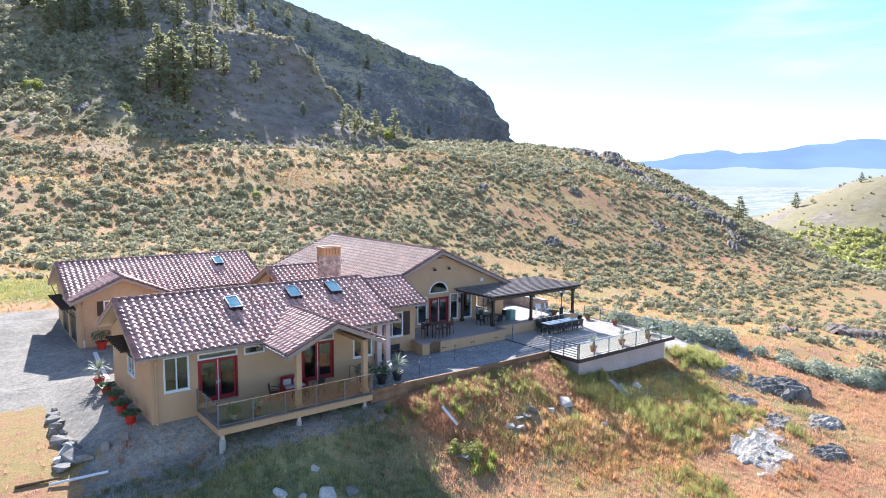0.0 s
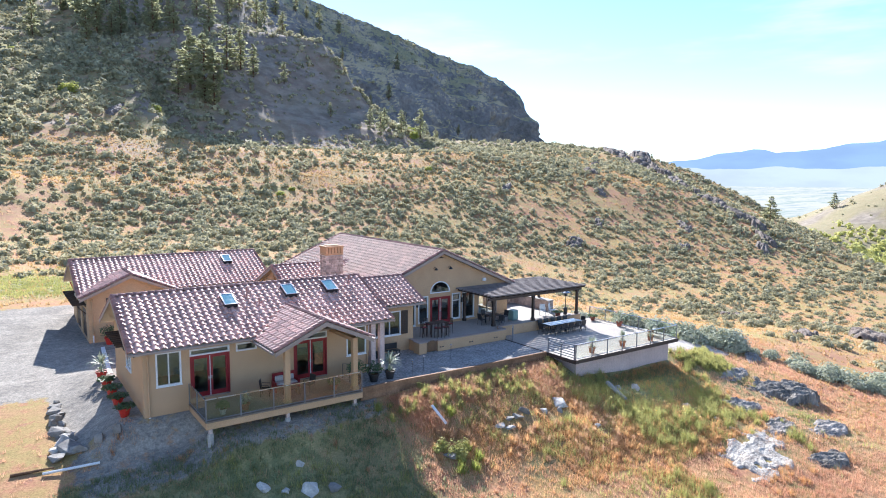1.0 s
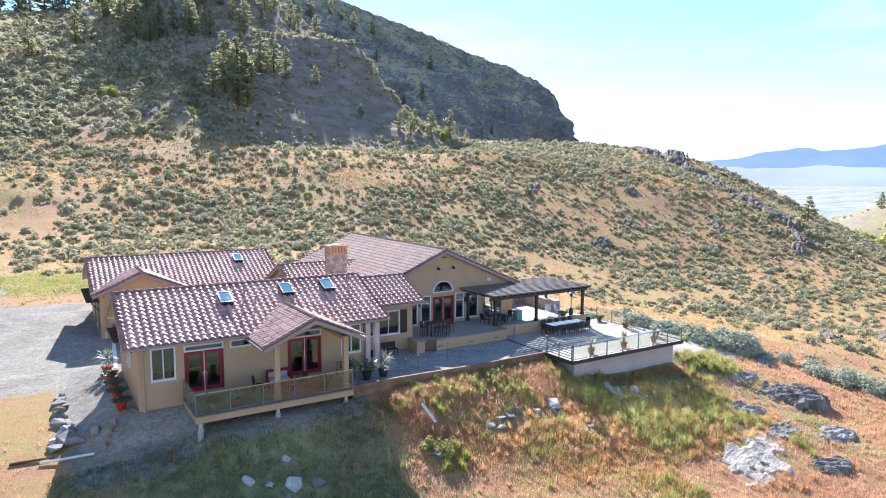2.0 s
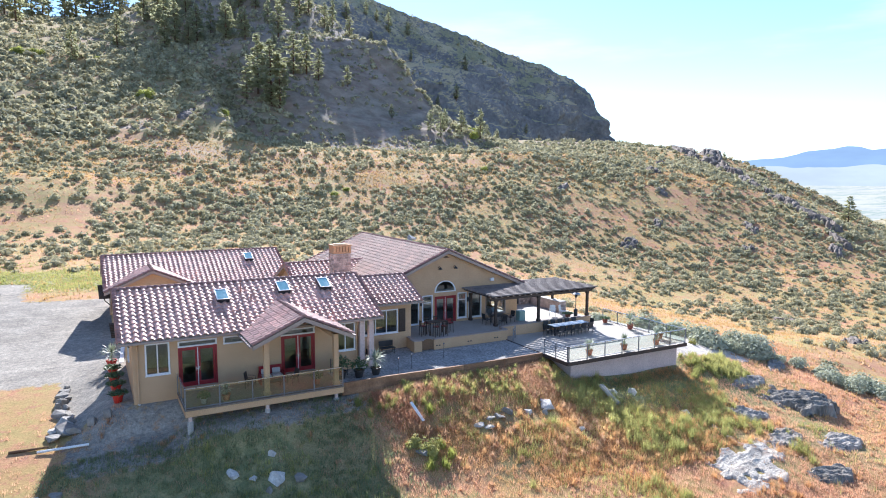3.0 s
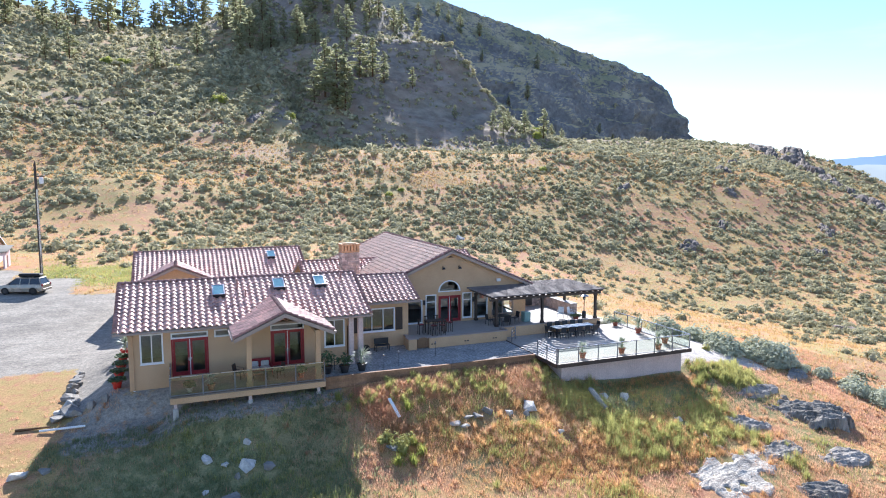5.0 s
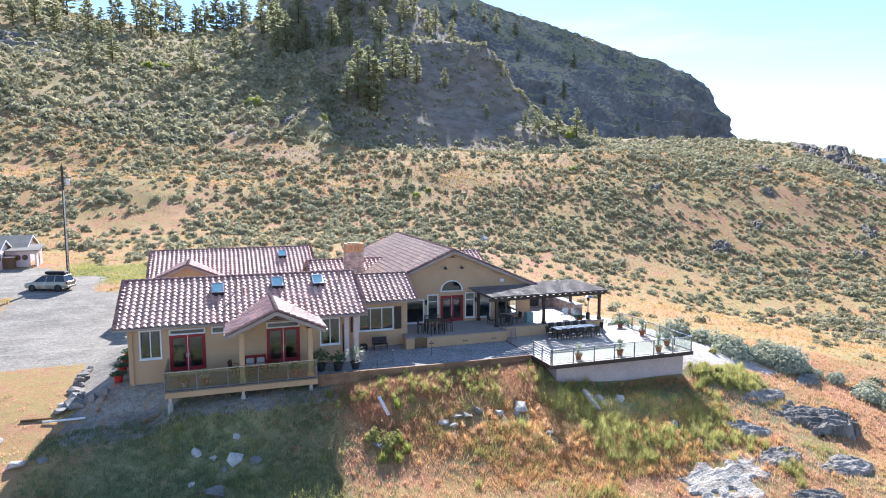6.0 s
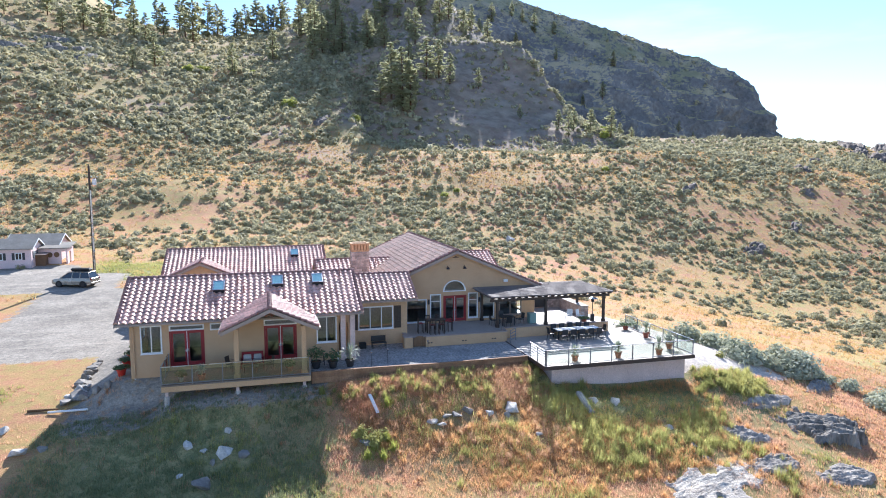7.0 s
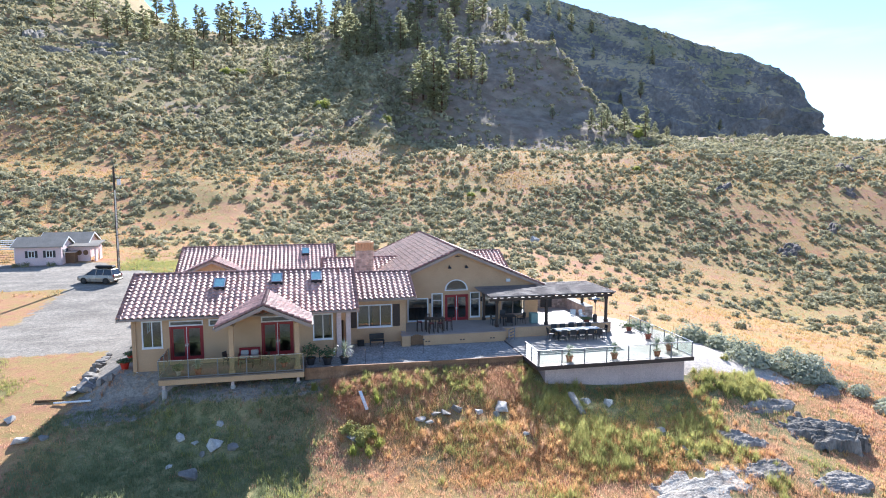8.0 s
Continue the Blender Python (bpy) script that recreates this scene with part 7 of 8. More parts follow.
x, y = scatter(GR, 14000, -110, 260, 160, 235, lambda x, y: np.clip(0.5 + 0.6 * fbm(x, y, 16, 103, 3), 0.1, 1))
blades(x, y, GR.uniform(0.3, 0.6, len(x)), 4, GR, M_OLIVEGRASS, "hill_grass", "dry grass clumps on the bench", 0.1, 0.7)


# ---- scrub on the dark spur and the cliffed hill ----
def hill_bushes(n, x0, x1, y0, y1, size, per, keep, label):
    x, y = scatter(GR, n, x0, x1, y0, y1, keep)
    z = np.array([hill_z(a, b) for a, b in zip(x, y)])
    r = size * GR.lognormal(0, 0.35, len(x))
    v, f = tufts(np.stack([x, y, z - 0.15 * r], -1), r, r, per, GR, 0.3)
    return tagged(new("hill_scrub", mesh_of("hill_scrub", v, f, M_SAGE)), label, "bush", kind="stuff")


hill_bushes(1900, 24, 164, 228, 350, 1.0, 14, lambda x, y: np.clip(0.3 + 0.8 * fbm(x, y, 18, 111, 3), 0.03, 1), "dark scrub on the shaded rocky spur")
hill_bushes(1500, 60, 170, 335, 440, 1.5, 11, lambda x, y: np.clip(0.5 + 0.8 * fbm(x, y, 24, 119, 3), 0.05, 1), "dark scrub on the steep upper hill")
hill_bushes(2600, 40, 240, 286, 520, 1.6, 11, lambda x, y: np.clip(0.4 + 0.8 * fbm(x, y, 40, 113, 3), 0.05, 1), "scrub on the upper hill")
hill_bushes(2600, 120, 470, 430, 640, 2.2, 9, lambda x, y: np.clip(0.25 + 1.1 * fbm(x * 0.5 + y, y * 0.6, 40, 117, 3), 0.02, 1), "scrub along the ledges of the cliffed hill")
hill_bushes(1400, 60, 170, 200, 232, 1.0, 16, lambda x, y: np.clip(0.55 + 0.6 * fbm(x, y, 18, 121, 3), 0.1, 1), "green scrub along the foot of the spur")
hill_bushes(900, 138, 184, 226, 330, 1.3, 40, lambda x, y: 0.8 * np.exp(-((x - 157 + 0.05 * (y - 240)) / 11) ** 2), "green scrub down the end of the spur")

# ---- pots and plants ----
def pot_profile(r, h):
    return [(r * 0.66, 0), (r * 0.9, h * 0.78), (r * 1.04, h * 0.8), (r * 1.06, h), (r * 0.9, h), (r * 0.86, h * 0.88)]


def spiky(bm, rng, n, length, width, droop=0.35, base=(0, 0, 0)):
    """A rosette of long pointed leaves."""
    for k in range(n):
        a = rng.uniform(0, math.tau)
        e = rng.uniform(0.15, 1.4)
        d = Vector((math.cos(a) * math.cos(e), math.sin(a) * math.cos(e), math.sin(e)))
        s = Vector((-math.sin(a), math.cos(a), 0))
        l = length * rng.uniform(0.7, 1.1)
        p0 = Vector(base)
        p1 = p0 + d * l * 0.55
        p2 = p0 + d * l + Vector((0, 0, -droop * l * math.cos(e)))
        v = [bm.verts.new(q) for q in (p0 - s * width * 0.5, p0 + s * width * 0.5, p1 + s * width, p2, p1 - s * width)]
        bm.faces.new(v)


def leafy(bm, rng, n, r, h, leaf, base=0.0):
    """A loose leafy plant: stems with pointed leaves."""
    for k in range(n):
        a, q = rng.uniform(0, math.tau), rng.uniform(0, 1) ** 0.6
        p = Vector((math.cos(a) * r * q, math.sin(a) * r * q, base + h * (0.25 + 0.75 * rng.random()) * (1 - 0.35 * q)))
        n_ = Vector((rng.gauss(0, 0.7), rng.gauss(0, 0.7), 1)).normalized()
        u = n_.orthogonal().normalized()
        u.rotate(Matrix.Rotation(rng.uniform(0, math.tau), 3, n_))
        w = n_.cross(u)
        v = [bm.verts.new(c) for c in (p - u * leaf, p - w * leaf * 0.4, p + u * leaf, p + w * leaf * 0.4)]
        bm.faces.new(v)


def potted(name, x, y, z, r, h, pot_mat, pot_label, kind, plant_h, leaf_mat, label, group="", seed=1):
    rng = random.Random(seed)
    t = thing(name, (0, 0, 0), label, "potted plant", group)
    bm = bmesh.new()
    lathe(bm, pot_profile(r, h), (0, 0, 0), 16)
    part("pot", bm, pot_mat, t, pot_label)
    bm = bmesh.new()
    lathe(bm, [(r * 0.8, h * 0.84), (r * 0.86, h * 0.9)], (0, 0, 0), 12)
    part("soil", bm, M_BARK, t)
    bm = bmesh.new()
    if kind == "spiky":
        rod(bm, [(0, 0, h * 0.8), (0.02, 0.01, h + plant_h * 0.35)], 0.03, 5)
        spiky(bm, rng, 60, plant_h * 0.65, 0.035, 0.3, (0, 0, h + plant_h * 0.3))
        spiky(bm, rng, 24, plant_h * 0.5, 0.03, 0.5, (0, 0, h * 0.9))
    else:
        for k in range(6):
            a = rng.uniform(0, math.tau)
            rod(bm, [(0, 0, h * 0.8), (math.cos(a) * r * 0.6, math.sin(a) * r * 0.6, h + plant_h * 0.6)], 0.012, 4)
        leafy(bm, rng, 220, r * 1.7, plant_h, 0.11, h * 0.9)
    part("plant", bm, leaf_mat, t)
    t.location = (x, y, z)
    return t


WEST_Z = lambda x, y: land_z(x, y) - 0.02
for k, (x, y) in enumerate(((6.86, 36.3), (6.84, 38.3), (6.82, 40.2), (6.8, 42.1))):
    potted("potted_plant", x, y, WEST_Z(x, y), 0.32, 0.5, M_POTRED, "bright red plastic pot", "leafy", 0.3, M_LEAF, "dark leafy plant in a bright red pot by the wall", "red pots along the wall", 30 + k)
potted("potted_plant", 6.8, 44.2, WEST_Z(6.8, 44.2), 0.34, 0.52, M_POTRED, "bright red plastic pot", "spiky", 1.5, M_PALELEAF, "pale spiky plant in a bright red pot by the wall", "red pots along the wall", 40)
potted("potted_plant", 8.6, 53.4, WEST_Z(8.6, 53.4), 0.4, 0.6, M_POTRED, "bright red plastic pot", "leafy", 1.1, M_LEAF, "broad-leaved plant in a large red pot by the garage", seed=41)
potted("potted_plant", 21.6, 33.3, PATIO_Z, 0.33, 0.5, M_DARKMETAL, "dark glazed pot", "spiky", 1.5, M_PALELEAF, "white-green spiky plant in a dark patio pot", "dark patio pots", 42)
potted("potted_plant", 20.45, 33.3, PATIO_Z, 0.34, 0.5, M_DARKMETAL, "dark glazed pot", "leafy", 0.9, M_LEAF, "leafy plant in a dark patio pot", "dark patio pots", 43)
potted("potted_plant", 19.35, 33.5, PATIO_Z, 0.34, 0.5, M_DARKMETAL, "dark glazed pot", "leafy", 1.2, M_LEAF, "tall leafy plant in a dark patio pot", "dark patio pots", 44)
potted("potted_plant", 12.2, 32.6, -0.598, 0.24, 0.36, M_TERRA, "terracotta pot", "spiky", 0.8, M_PALELEAF, "pale spiky plant in a terracotta pot on the balcony", seed=45)
potted("potted_plant", 11.0, 32.6, -0.598, 0.2, 0.3, M_CONCRETE, "grey pot", "leafy", 0.5, M_LEAF, "small leafy plant in a grey balcony pot", seed=46)
potted("potted_plant", 17.6, 33.0, -0.598, 0.22, 0.32, M_TERRA, "terracotta pot", "leafy", 0.5, M_LEAF, "small leafy plant in a terracotta balcony pot", seed=47)
for k, (x, y, kind, h, mat) in enumerate(((36.8, 30.35, "spiky", 1.0, M_PALELEAF), (40.15, 30.35, "spiky", 1.0, M_PALELEAF), (43.4, 30.3, "spiky", 1.2, M_PALELEAF), (45.05, 31.5, "leafy", 0.8, M_PALELEAF), (45.3, 34.95, "spiky", 1.3, M_PALELEAF), (45.2, 37.85, "leafy", 0.12, M_LEAF))):
    potted("potted_plant", x, y, DECK_Z, 0.26, 0.42, M_TERRA, "terracotta pot", kind, h, mat, "pale green plant in a terracotta pot on the deck", "terracotta deck pots", 50 + k)


# ---- deck dining set ----
def slat_chair(dark, label, group, name="dining_chair"):
    """A metal-framed outdoor chair: seat, back, arms and four legs."""
    c = thing(name, (0, 0, 0), label, "chair", group)
    bm = bmesh.new()
    softbox(bm, -0.24, 0.24, -0.24, 0.24, 0.41, 0.45, 0.01)
    part("seat", bm, dark, c)
    bm = bmesh.new()
    softbox(bm, -0.24, 0.24, 0.0, 0.03, 0.0, 0.48, 0.01, pose(0, 0.23, 0.47, -10))
    part("backrest", bm, dark, c)
    for sx in (-1, 1):
        for sy in (-1, 1):
            bm = bmesh.new()
            rod(bm, [(sx * 0.23, sy * 0.22, 0.42), (sx * 0.25, sy * 0.25, 0.0)], 0.018, 6)
            part("leg", bm, dark, c)
        bm = bmesh.new()
        rod(bm, [(sx * 0.26, 0.24, 0.68), (sx * 0.26, -0.2, 0.66), (sx * 0.25, -0.22, 0.43)], 0.016, 6)
        part("armrest", bm, dark, c)
    return c


def place(ob, x, y, z, turn):
    return copy_thing(ob, pose(x, y, z, 0, 0, turn))


M_PALETOP = surface("pale_table_top", (0.55, 0.55, 0.54), (0.68, 0.68, 0.66), 1.2, 14, 0.3, 0.6)
table = thing("dining_table", (40.0, 36.5, DECK_Z), "long dark-framed outdoor table with pale panelled top", "table")
for k in range(4):
    bm = bmesh.new()
    softbox(bm, 38.2 + k * 0.91, 38.2 + k * 0.91 + 0.88, 36.02, 36.98, DECK_Z + 0.72, DECK_Z + 0.745, 0.008)
    part("top_panel", bm, M_PALETOP, table)
bm = bmesh.new()
box(bm, 38.15, 41.87, 35.97, 36.01, DECK_Z + 0.66, DECK_Z + 0.74)
box(bm, 38.15, 41.87, 36.99, 37.03, DECK_Z + 0.66, DECK_Z + 0.74)
box(bm, 38.15, 38.19, 36.012, 36.988, DECK_Z + 0.66, DECK_Z + 0.74)
box(bm, 41.83, 41.87, 36.012, 36.988, DECK_Z + 0.66, DECK_Z + 0.74)
part("apron", bm, M_DARKMETAL, table)
for x in (38.25, 40.0, 41.77):
    for y in (36.08, 36.92):
        bm = bmesh.new()
        box(bm, x - 0.03, x + 0.03, y - 0.03, y + 0.03, DECK_Z, DECK_Z + 0.66)
        part("leg", bm, M_DARKMETAL, table)
chair = slat_chair(M_DARKMETAL, "black metal outdoor chair at the deck table", "chairs round the deck table")
for k in range(5):
    place(chair, 38.5 + k * 0.74, 35.72, DECK_Z, 180)
    if k:
        place(chair, 38.5 + k * 0.74, 37.3, DECK_Z, 0)
place(chair, 37.85, 36.5, DECK_Z, 90)
place(chair, 42.2, 36.5, DECK_Z, -90)
chair.matrix_basis = pose(38.5, 37.3, DECK_Z, 0, 0, 0)

# ---- furniture on the terrace ----
lounge = thing("patio_table", (35.3, 39.8, TERR_Z), "dark square patio table under the pergola", "table")
bm = bmesh.new()
softbox(bm, 34.75, 35.95, 39.3, 40.3, TERR_Z + 0.68, TERR_Z + 0.73, 0.01)
part("tabletop", bm, M_DARKMETAL, lounge)
for x in (34.85, 35.85):
    for y in (39.4, 40.2):
        bm = bmesh.new()
        box(bm, x - 0.03, x + 0.03, y - 0.03, y + 0.03, TERR_Z, TERR_Z + 0.68)
        part("leg", bm, M_DARKMETAL, lounge)
tchair = slat_chair(M_DARKMETAL, "black patio chair under the pergola", "pergola chairs")
for x, y, a in ((36.5, 39.8, -80), (35.3, 40.8, 5), (35.1, 38.8, 175)):
    place(tchair, x, y, TERR_Z, a)
tchair.matrix_basis = pose(34.2, 39.9, TERR_Z, 0, 0, 95)
wchair = slat_chair(M_WHITE, "white metal patio chair in the sun", "white patio chairs", "patio_chair")
place(wchair, 41.9, 39.6, TERR_Z, 30)
wchair.matrix_basis = pose(41.0, 39.9, TERR_Z, 0, 0, -40)

bar = thing("bar_table", (29.0, 38.9, TERR_Z), "tall dark bar table behind the low wall", "table")
bm = bmesh.new()
softbox(bm, 28.2, 29.8, 38.5, 39.3, TERR_Z + 0.98, TERR_Z + 1.03, 0.01)
part("tabletop", bm, M_DARKWOOD, bar)
for x in (28.3, 29.7):
    for y in (38.6, 39.2):
        bm = bmesh.new()
        box(bm, x - 0.04, x + 0.04, y - 0.04, y + 0.04, TERR_Z, TERR_Z + 0.98)
        part("leg", bm, M_DARKWOOD, bar)
def bar_stool():
    c = thing("bar_stool", (0, 0, 0), "tall dark bar chair with a red seat cushion", "chair", "bar chairs")
    bm = bmesh.new()
    softbox(bm, -0.2, 0.2, -0.2, 0.2, 0.72, 0.76, 0.01)
    part("seat", bm, M_DARKWOOD, c)
    bm = bmesh.new()
    softbox(bm, -0.19, 0.19, -0.19, 0.19, 0.762, 0.81, 0.02)
    part("cushion", bm, M_RED, c, "dull red seat cushion")
    for k in range(4):
        bm = bmesh.new()
        softbox(bm, -0.19 + k * 0.11, -0.19 + k * 0.11 + 0.05, 0.17, 0.2, 0.77, 1.12, 0.005)
        part("back_slat", bm, M_DARKWOOD, c)
    bm = bmesh.new()
    softbox(bm, -0.2, 0.2, 0.165, 0.205, 1.122, 1.2, 0.01)
    part("back_rail", bm, M_DARKWOOD, c)
    for sx in (-1, 1):
        for sy in (-1, 1):
            bm = bmesh.new()
            beam(bm, (sx * 0.17, sy * 0.17, 0.72), (sx * 0.19, sy * 0.19, 0.0), 0.04, 0.04)
            part("leg", bm, M_DARKWOOD, c)
    return c
stool = bar_stool()
for x, y, a in ((29.3, 38.15, 180), (28.6, 39.65, 0), (29.4, 39.65, 0), (30.2, 38.9, -90), (27.8, 38.9, 90)):
    place(stool, x, y, TERR_Z, a)
stool.matrix_basis = pose(28.6, 38.15, TERR_Z, 0, 0, 180)

heater = thing("patio_heater", (42.5, 38.6, TERR_Z), "standing patio heater with a bright metal dome", "heater")
bm = bmesh.new()
lathe(bm, [(0.22, 0), (0.22, 0.06), (0.17, 0.1), (0.17, 0.7), (0.1, 0.76)], (42.5, 38.6, TERR_Z), 14)
part("base", bm, M_DARKMETAL, heater)
bm = bmesh.new()
rod(bm, [(42.5, 38.6, TERR_Z + 0.74), (42.5, 38.6, TERR_Z + 1.75)], 0.035, 8)
part("pole", bm, M_DARKMETAL, heater)
bm = bmesh.new()
lathe(bm, [(0.1, 0), (0.13, 0.22), (0.09, 0.3)], (42.5, 38.6, TERR_Z + 1.75), 12)
part("burner", bm, M_DARKMETAL, heater)
bm = bmesh.new()
lathe(bm, [(0.4, 0.0), (0.41, 0.02), (0.25, 0.1), (0.05, 0.15)], (42.5, 38.6, TERR_Z + 2.05), 18)
part("dome", bm, M_CHROME, heater, "bright metal dome")

# outdoor kitchen: stone counters, a grill and a fire table
kitchen = thing("outdoor_kitchen", (41.6, 45.0, TERR_Z), "stone-faced outdoor kitchen counter with a dark grill", "counter")
def counter(x0, x1, y0, y1, h):
    bm = bmesh.new()
    box(bm, x0 + 0.03, x1 - 0.03, y0 + 0.03, y1 - 0.03, TERR_Z, TERR_Z + h - 0.05)
    part("counter_body", bm, M_STONE, kitchen)
    bm = bmesh.new()
    softbox(bm, x0 - 0.04, x1 + 0.04, y0 - 0.04, y1 + 0.04, TERR_Z + h - 0.048, TERR_Z + h, 0.015)
    part("worktop", bm, M_CONCRETE, kitchen, "pale concrete worktop")
    rng = random.Random(int(x0 * 10))
    z = TERR_Z + 0.01
    while z < TERR_Z + h - 0.15:
        hh = rng.uniform(0.12, 0.2)
        u = x0
        while u < x1 - 0.05:
            w = min(rng.uniform(0.18, 0.4), x1 - u)
            bm = bmesh.new()
            softbox(bm, u + 0.006, u + w - 0.006, y0 - rng.uniform(0, 0.02), y0 + 0.05, z, min(z + hh - 0.01, TERR_Z + h - 0.06), 0.015)
            part("stone", bm, M_STONE, kitchen)
            u += w
        z += hh
counter(39.4, 43.4, 45.6, 46.4, 0.95)
counter(42.7, 43.4, 41.0, 45.5, 0.95)
bm = bmesh.new()
softbox(bm, 40.3, 41.4, 45.55, 46.3, TERR_Z + 0.955, TERR_Z + 1.25, 0.04)
part("grill_hood", bm, M_DARKMETAL, kitchen, "dark steel grill hood")
bm = bmesh.new()
softbox(bm, 40.3, 41.4, 45.52, 45.56, TERR_Z + 0.1, TERR_Z + 0.85, 0.01)
part("grill_front", bm, M_DARKMETAL, kitchen)
potted("potted_plant", 41.9, 38.9, TERR_Z, 0.28, 0.4, M_TERRA, "terracotta pot", "leafy", 0.08, M_LEAF, "wide terracotta pot on the sunny terrace", seed=70)
cab = thing("storage_cabinet", (37.6, 39.9, TERR_Z), "small pale green storage cabinet on the terrace", "cabinet")
M_TEAL = surface("pale_green_paint", (0.22, 0.34, 0.30), (0.28, 0.42, 0.37), 1.2, 14, 0.5, 0.5)
bm = bmesh.new()
softbox(bm, 37.3, 37.9, 39.6, 40.2, TERR_Z, TERR_Z + 0.85, 0.02)
part("body", bm, M_TEAL, cab)
bm = bmesh.new()
softbox(bm, 37.34, 37.86, 39.57, 39.598, TERR_Z + 0.06, TERR_Z + 0.8, 0.008)
part("cabinet_door", bm, M_TEAL, cab)

# ---- balcony furniture ----
sofa = thing("garden_sofa", (15.2, 34.6, -0.6), "red wooden garden bench with pale cushions on the balcony", "bench")
bm = bmesh.new()
softbox(bm, 14.55, 15.95, 34.25, 34.85, -0.28, -0.2, 0.015)
part("seat", bm, M_RED, sofa)
bm = bmesh.new()
softbox(bm, 14.55, 15.95, 34.86, 34.93, -0.2, 0.4, 0.015)
part("backrest", bm, M_RED, sofa)
for x in (14.5, 15.95):
    bm = bmesh.new()
    softbox(bm, x, x + 0.06, 34.22, 34.9, -0.6, 0.02, 0.015)
    part("arm", bm, M_RED, sofa)
for x in (14.62, 15.28):
    bm = bmesh.new()
    softbox(bm, x, x + 0.6, 34.27, 34.82, -0.198, -0.08, 0.04)
    part("seat_cushion", bm, M_CUSHION, sofa, "pale cloth cushion")
    bm = bmesh.new()
    softbox(bm, x + 0.05, x + 0.55, 34.7, 34.85, -0.075, 0.25, 0.05)
    part("back_cushion", bm, M_CUSHION, sofa, "pale cloth cushion")
for x, y, a in ((13.9, 34.2, 60), (16.3, 33.6, -70)):
    ch = slat_chair(M_DARKWOOD, "dark wooden chair on the balcony", "balcony chairs", "balcony_chair") if x < 14 else None
    if ch:
        ch.matrix_basis = pose(x, y, -0.6, 0, 0, a)
        first_chair = ch
    else:
        place(first_chair, x, y, -0.6, a)
ct = thing("coffee_table", (15.1, 33.5, -0.6), "low dark coffee table on the balcony", "table")
bm = bmesh.new()
softbox(bm, 14.7, 15.6, 33.25, 33.8, -0.22, -0.17, 0.01)
part("tabletop", bm, M_DARKWOOD, ct)
for x in (14.76, 15.54):
    for y in (33.31, 33.74):
        bm = bmesh.new()
        box(bm, x - 0.025, x + 0.025, y - 0.025, y + 0.025, -0.6, -0.22)
        part("leg", bm, M_DARKWOOD, ct)
steprail = thing("step_rail", (19.1, 34.4, PATIO_Z), "dark handrail beside the balcony steps", "railing")
for y in (34.0, 34.9):
    bm = bmesh.new()
    rod(bm, [(19.12, y, PATIO_Z), (19.12, y, PATIO_Z + 0.95), (19.55, y, PATIO_Z + 0.85), (19.95, y, PATIO_Z + 0.6), (19.95, y, PATIO_Z)], 0.022, 6)
    part("rail", bm, M_DARKMETAL, steprail)

# ---- patio bits ----
bench = thing("patio_bench", (24.3, 37.6, PATIO_Z), "dark metal bench against the tan wall", "bench")
bm = bmesh.new()
softbox(bm, 23.75, 24.85, 37.35, 37.85, PATIO_Z + 0.4, PATIO_Z + 0.45, 0.01)
part("seat", bm, M_DARKMETAL, bench)
bm = bmesh.new()
softbox(bm, 23.75, 24.85, 37.86, 37.9, PATIO_Z + 0.46, PATIO_Z + 0.88, 0.01)
part("backrest", bm, M_DARKMETAL, bench)
for x in (23.8, 24.8):
    for y in (37.4, 37.86):
        bm = bmesh.new()
        box(bm, x - 0.025, x + 0.025, y - 0.025, y + 0.02, PATIO_Z, PATIO_Z + 0.4)
        part("leg", bm, M_DARKMETAL, bench)
bm = bmesh.new()
softbox(bm, 22.85, 23.35, 37.6, 38.1, PATIO_Z, PATIO_Z + 0.42, 0.03)
single("storage_box", bm, M_BLACK, "small black storage box beside the bench", "box")
for x, y in ((24.2, 33.4), (27.4, 34.8), (23.0, 32.9)):
    st = thing("garden_light", (x, y, PATIO_Z), "thin dark stake light in the gravel", "light", "stake lights")
    bm = bmesh.new()
    rod(bm, [(x, y, PATIO_Z), (x, y, PATIO_Z + 0.95)], 0.015, 6)
    part("stake", bm, M_DARKMETAL, st)
    bm = bmesh.new()
    lathe(bm, [(0.05, 0), (0.06, 0.06), (0.02, 0.1)], (x, y, PATIO_Z + 0.95), 8)
    part("cap", bm, M_CHROME, st)

# ---- fittings on the house ----
def downspout(m, u, z_top, z_low, white=True):
    bm = bmesh.new()
    rod(bm, [m @ Vector(p) for p in ((u, 0.35, z_top + 0.1), (u, 0.07, z_top - 0.12), (u, 0.07, z_low + 0.55))], 0.045, 6)
    d = part("downspout", bm, M_STUCCO, house, "tan downspout")
    bm = bmesh.new()
    rod(bm, [m @ Vector(p) for p in ((u, 0.07, z_low + 0.55), (u, 0.07, z_low))], 0.06, 8)
    part("drain_pipe", bm, M_WHITE, d, "white drain pipe")
downspout(F, 7.9, 2.5, -1.5)
downspout(F, 21.0, 2.5, -0.68)
downspout(KW, 7.6, 2.5, -0.9)


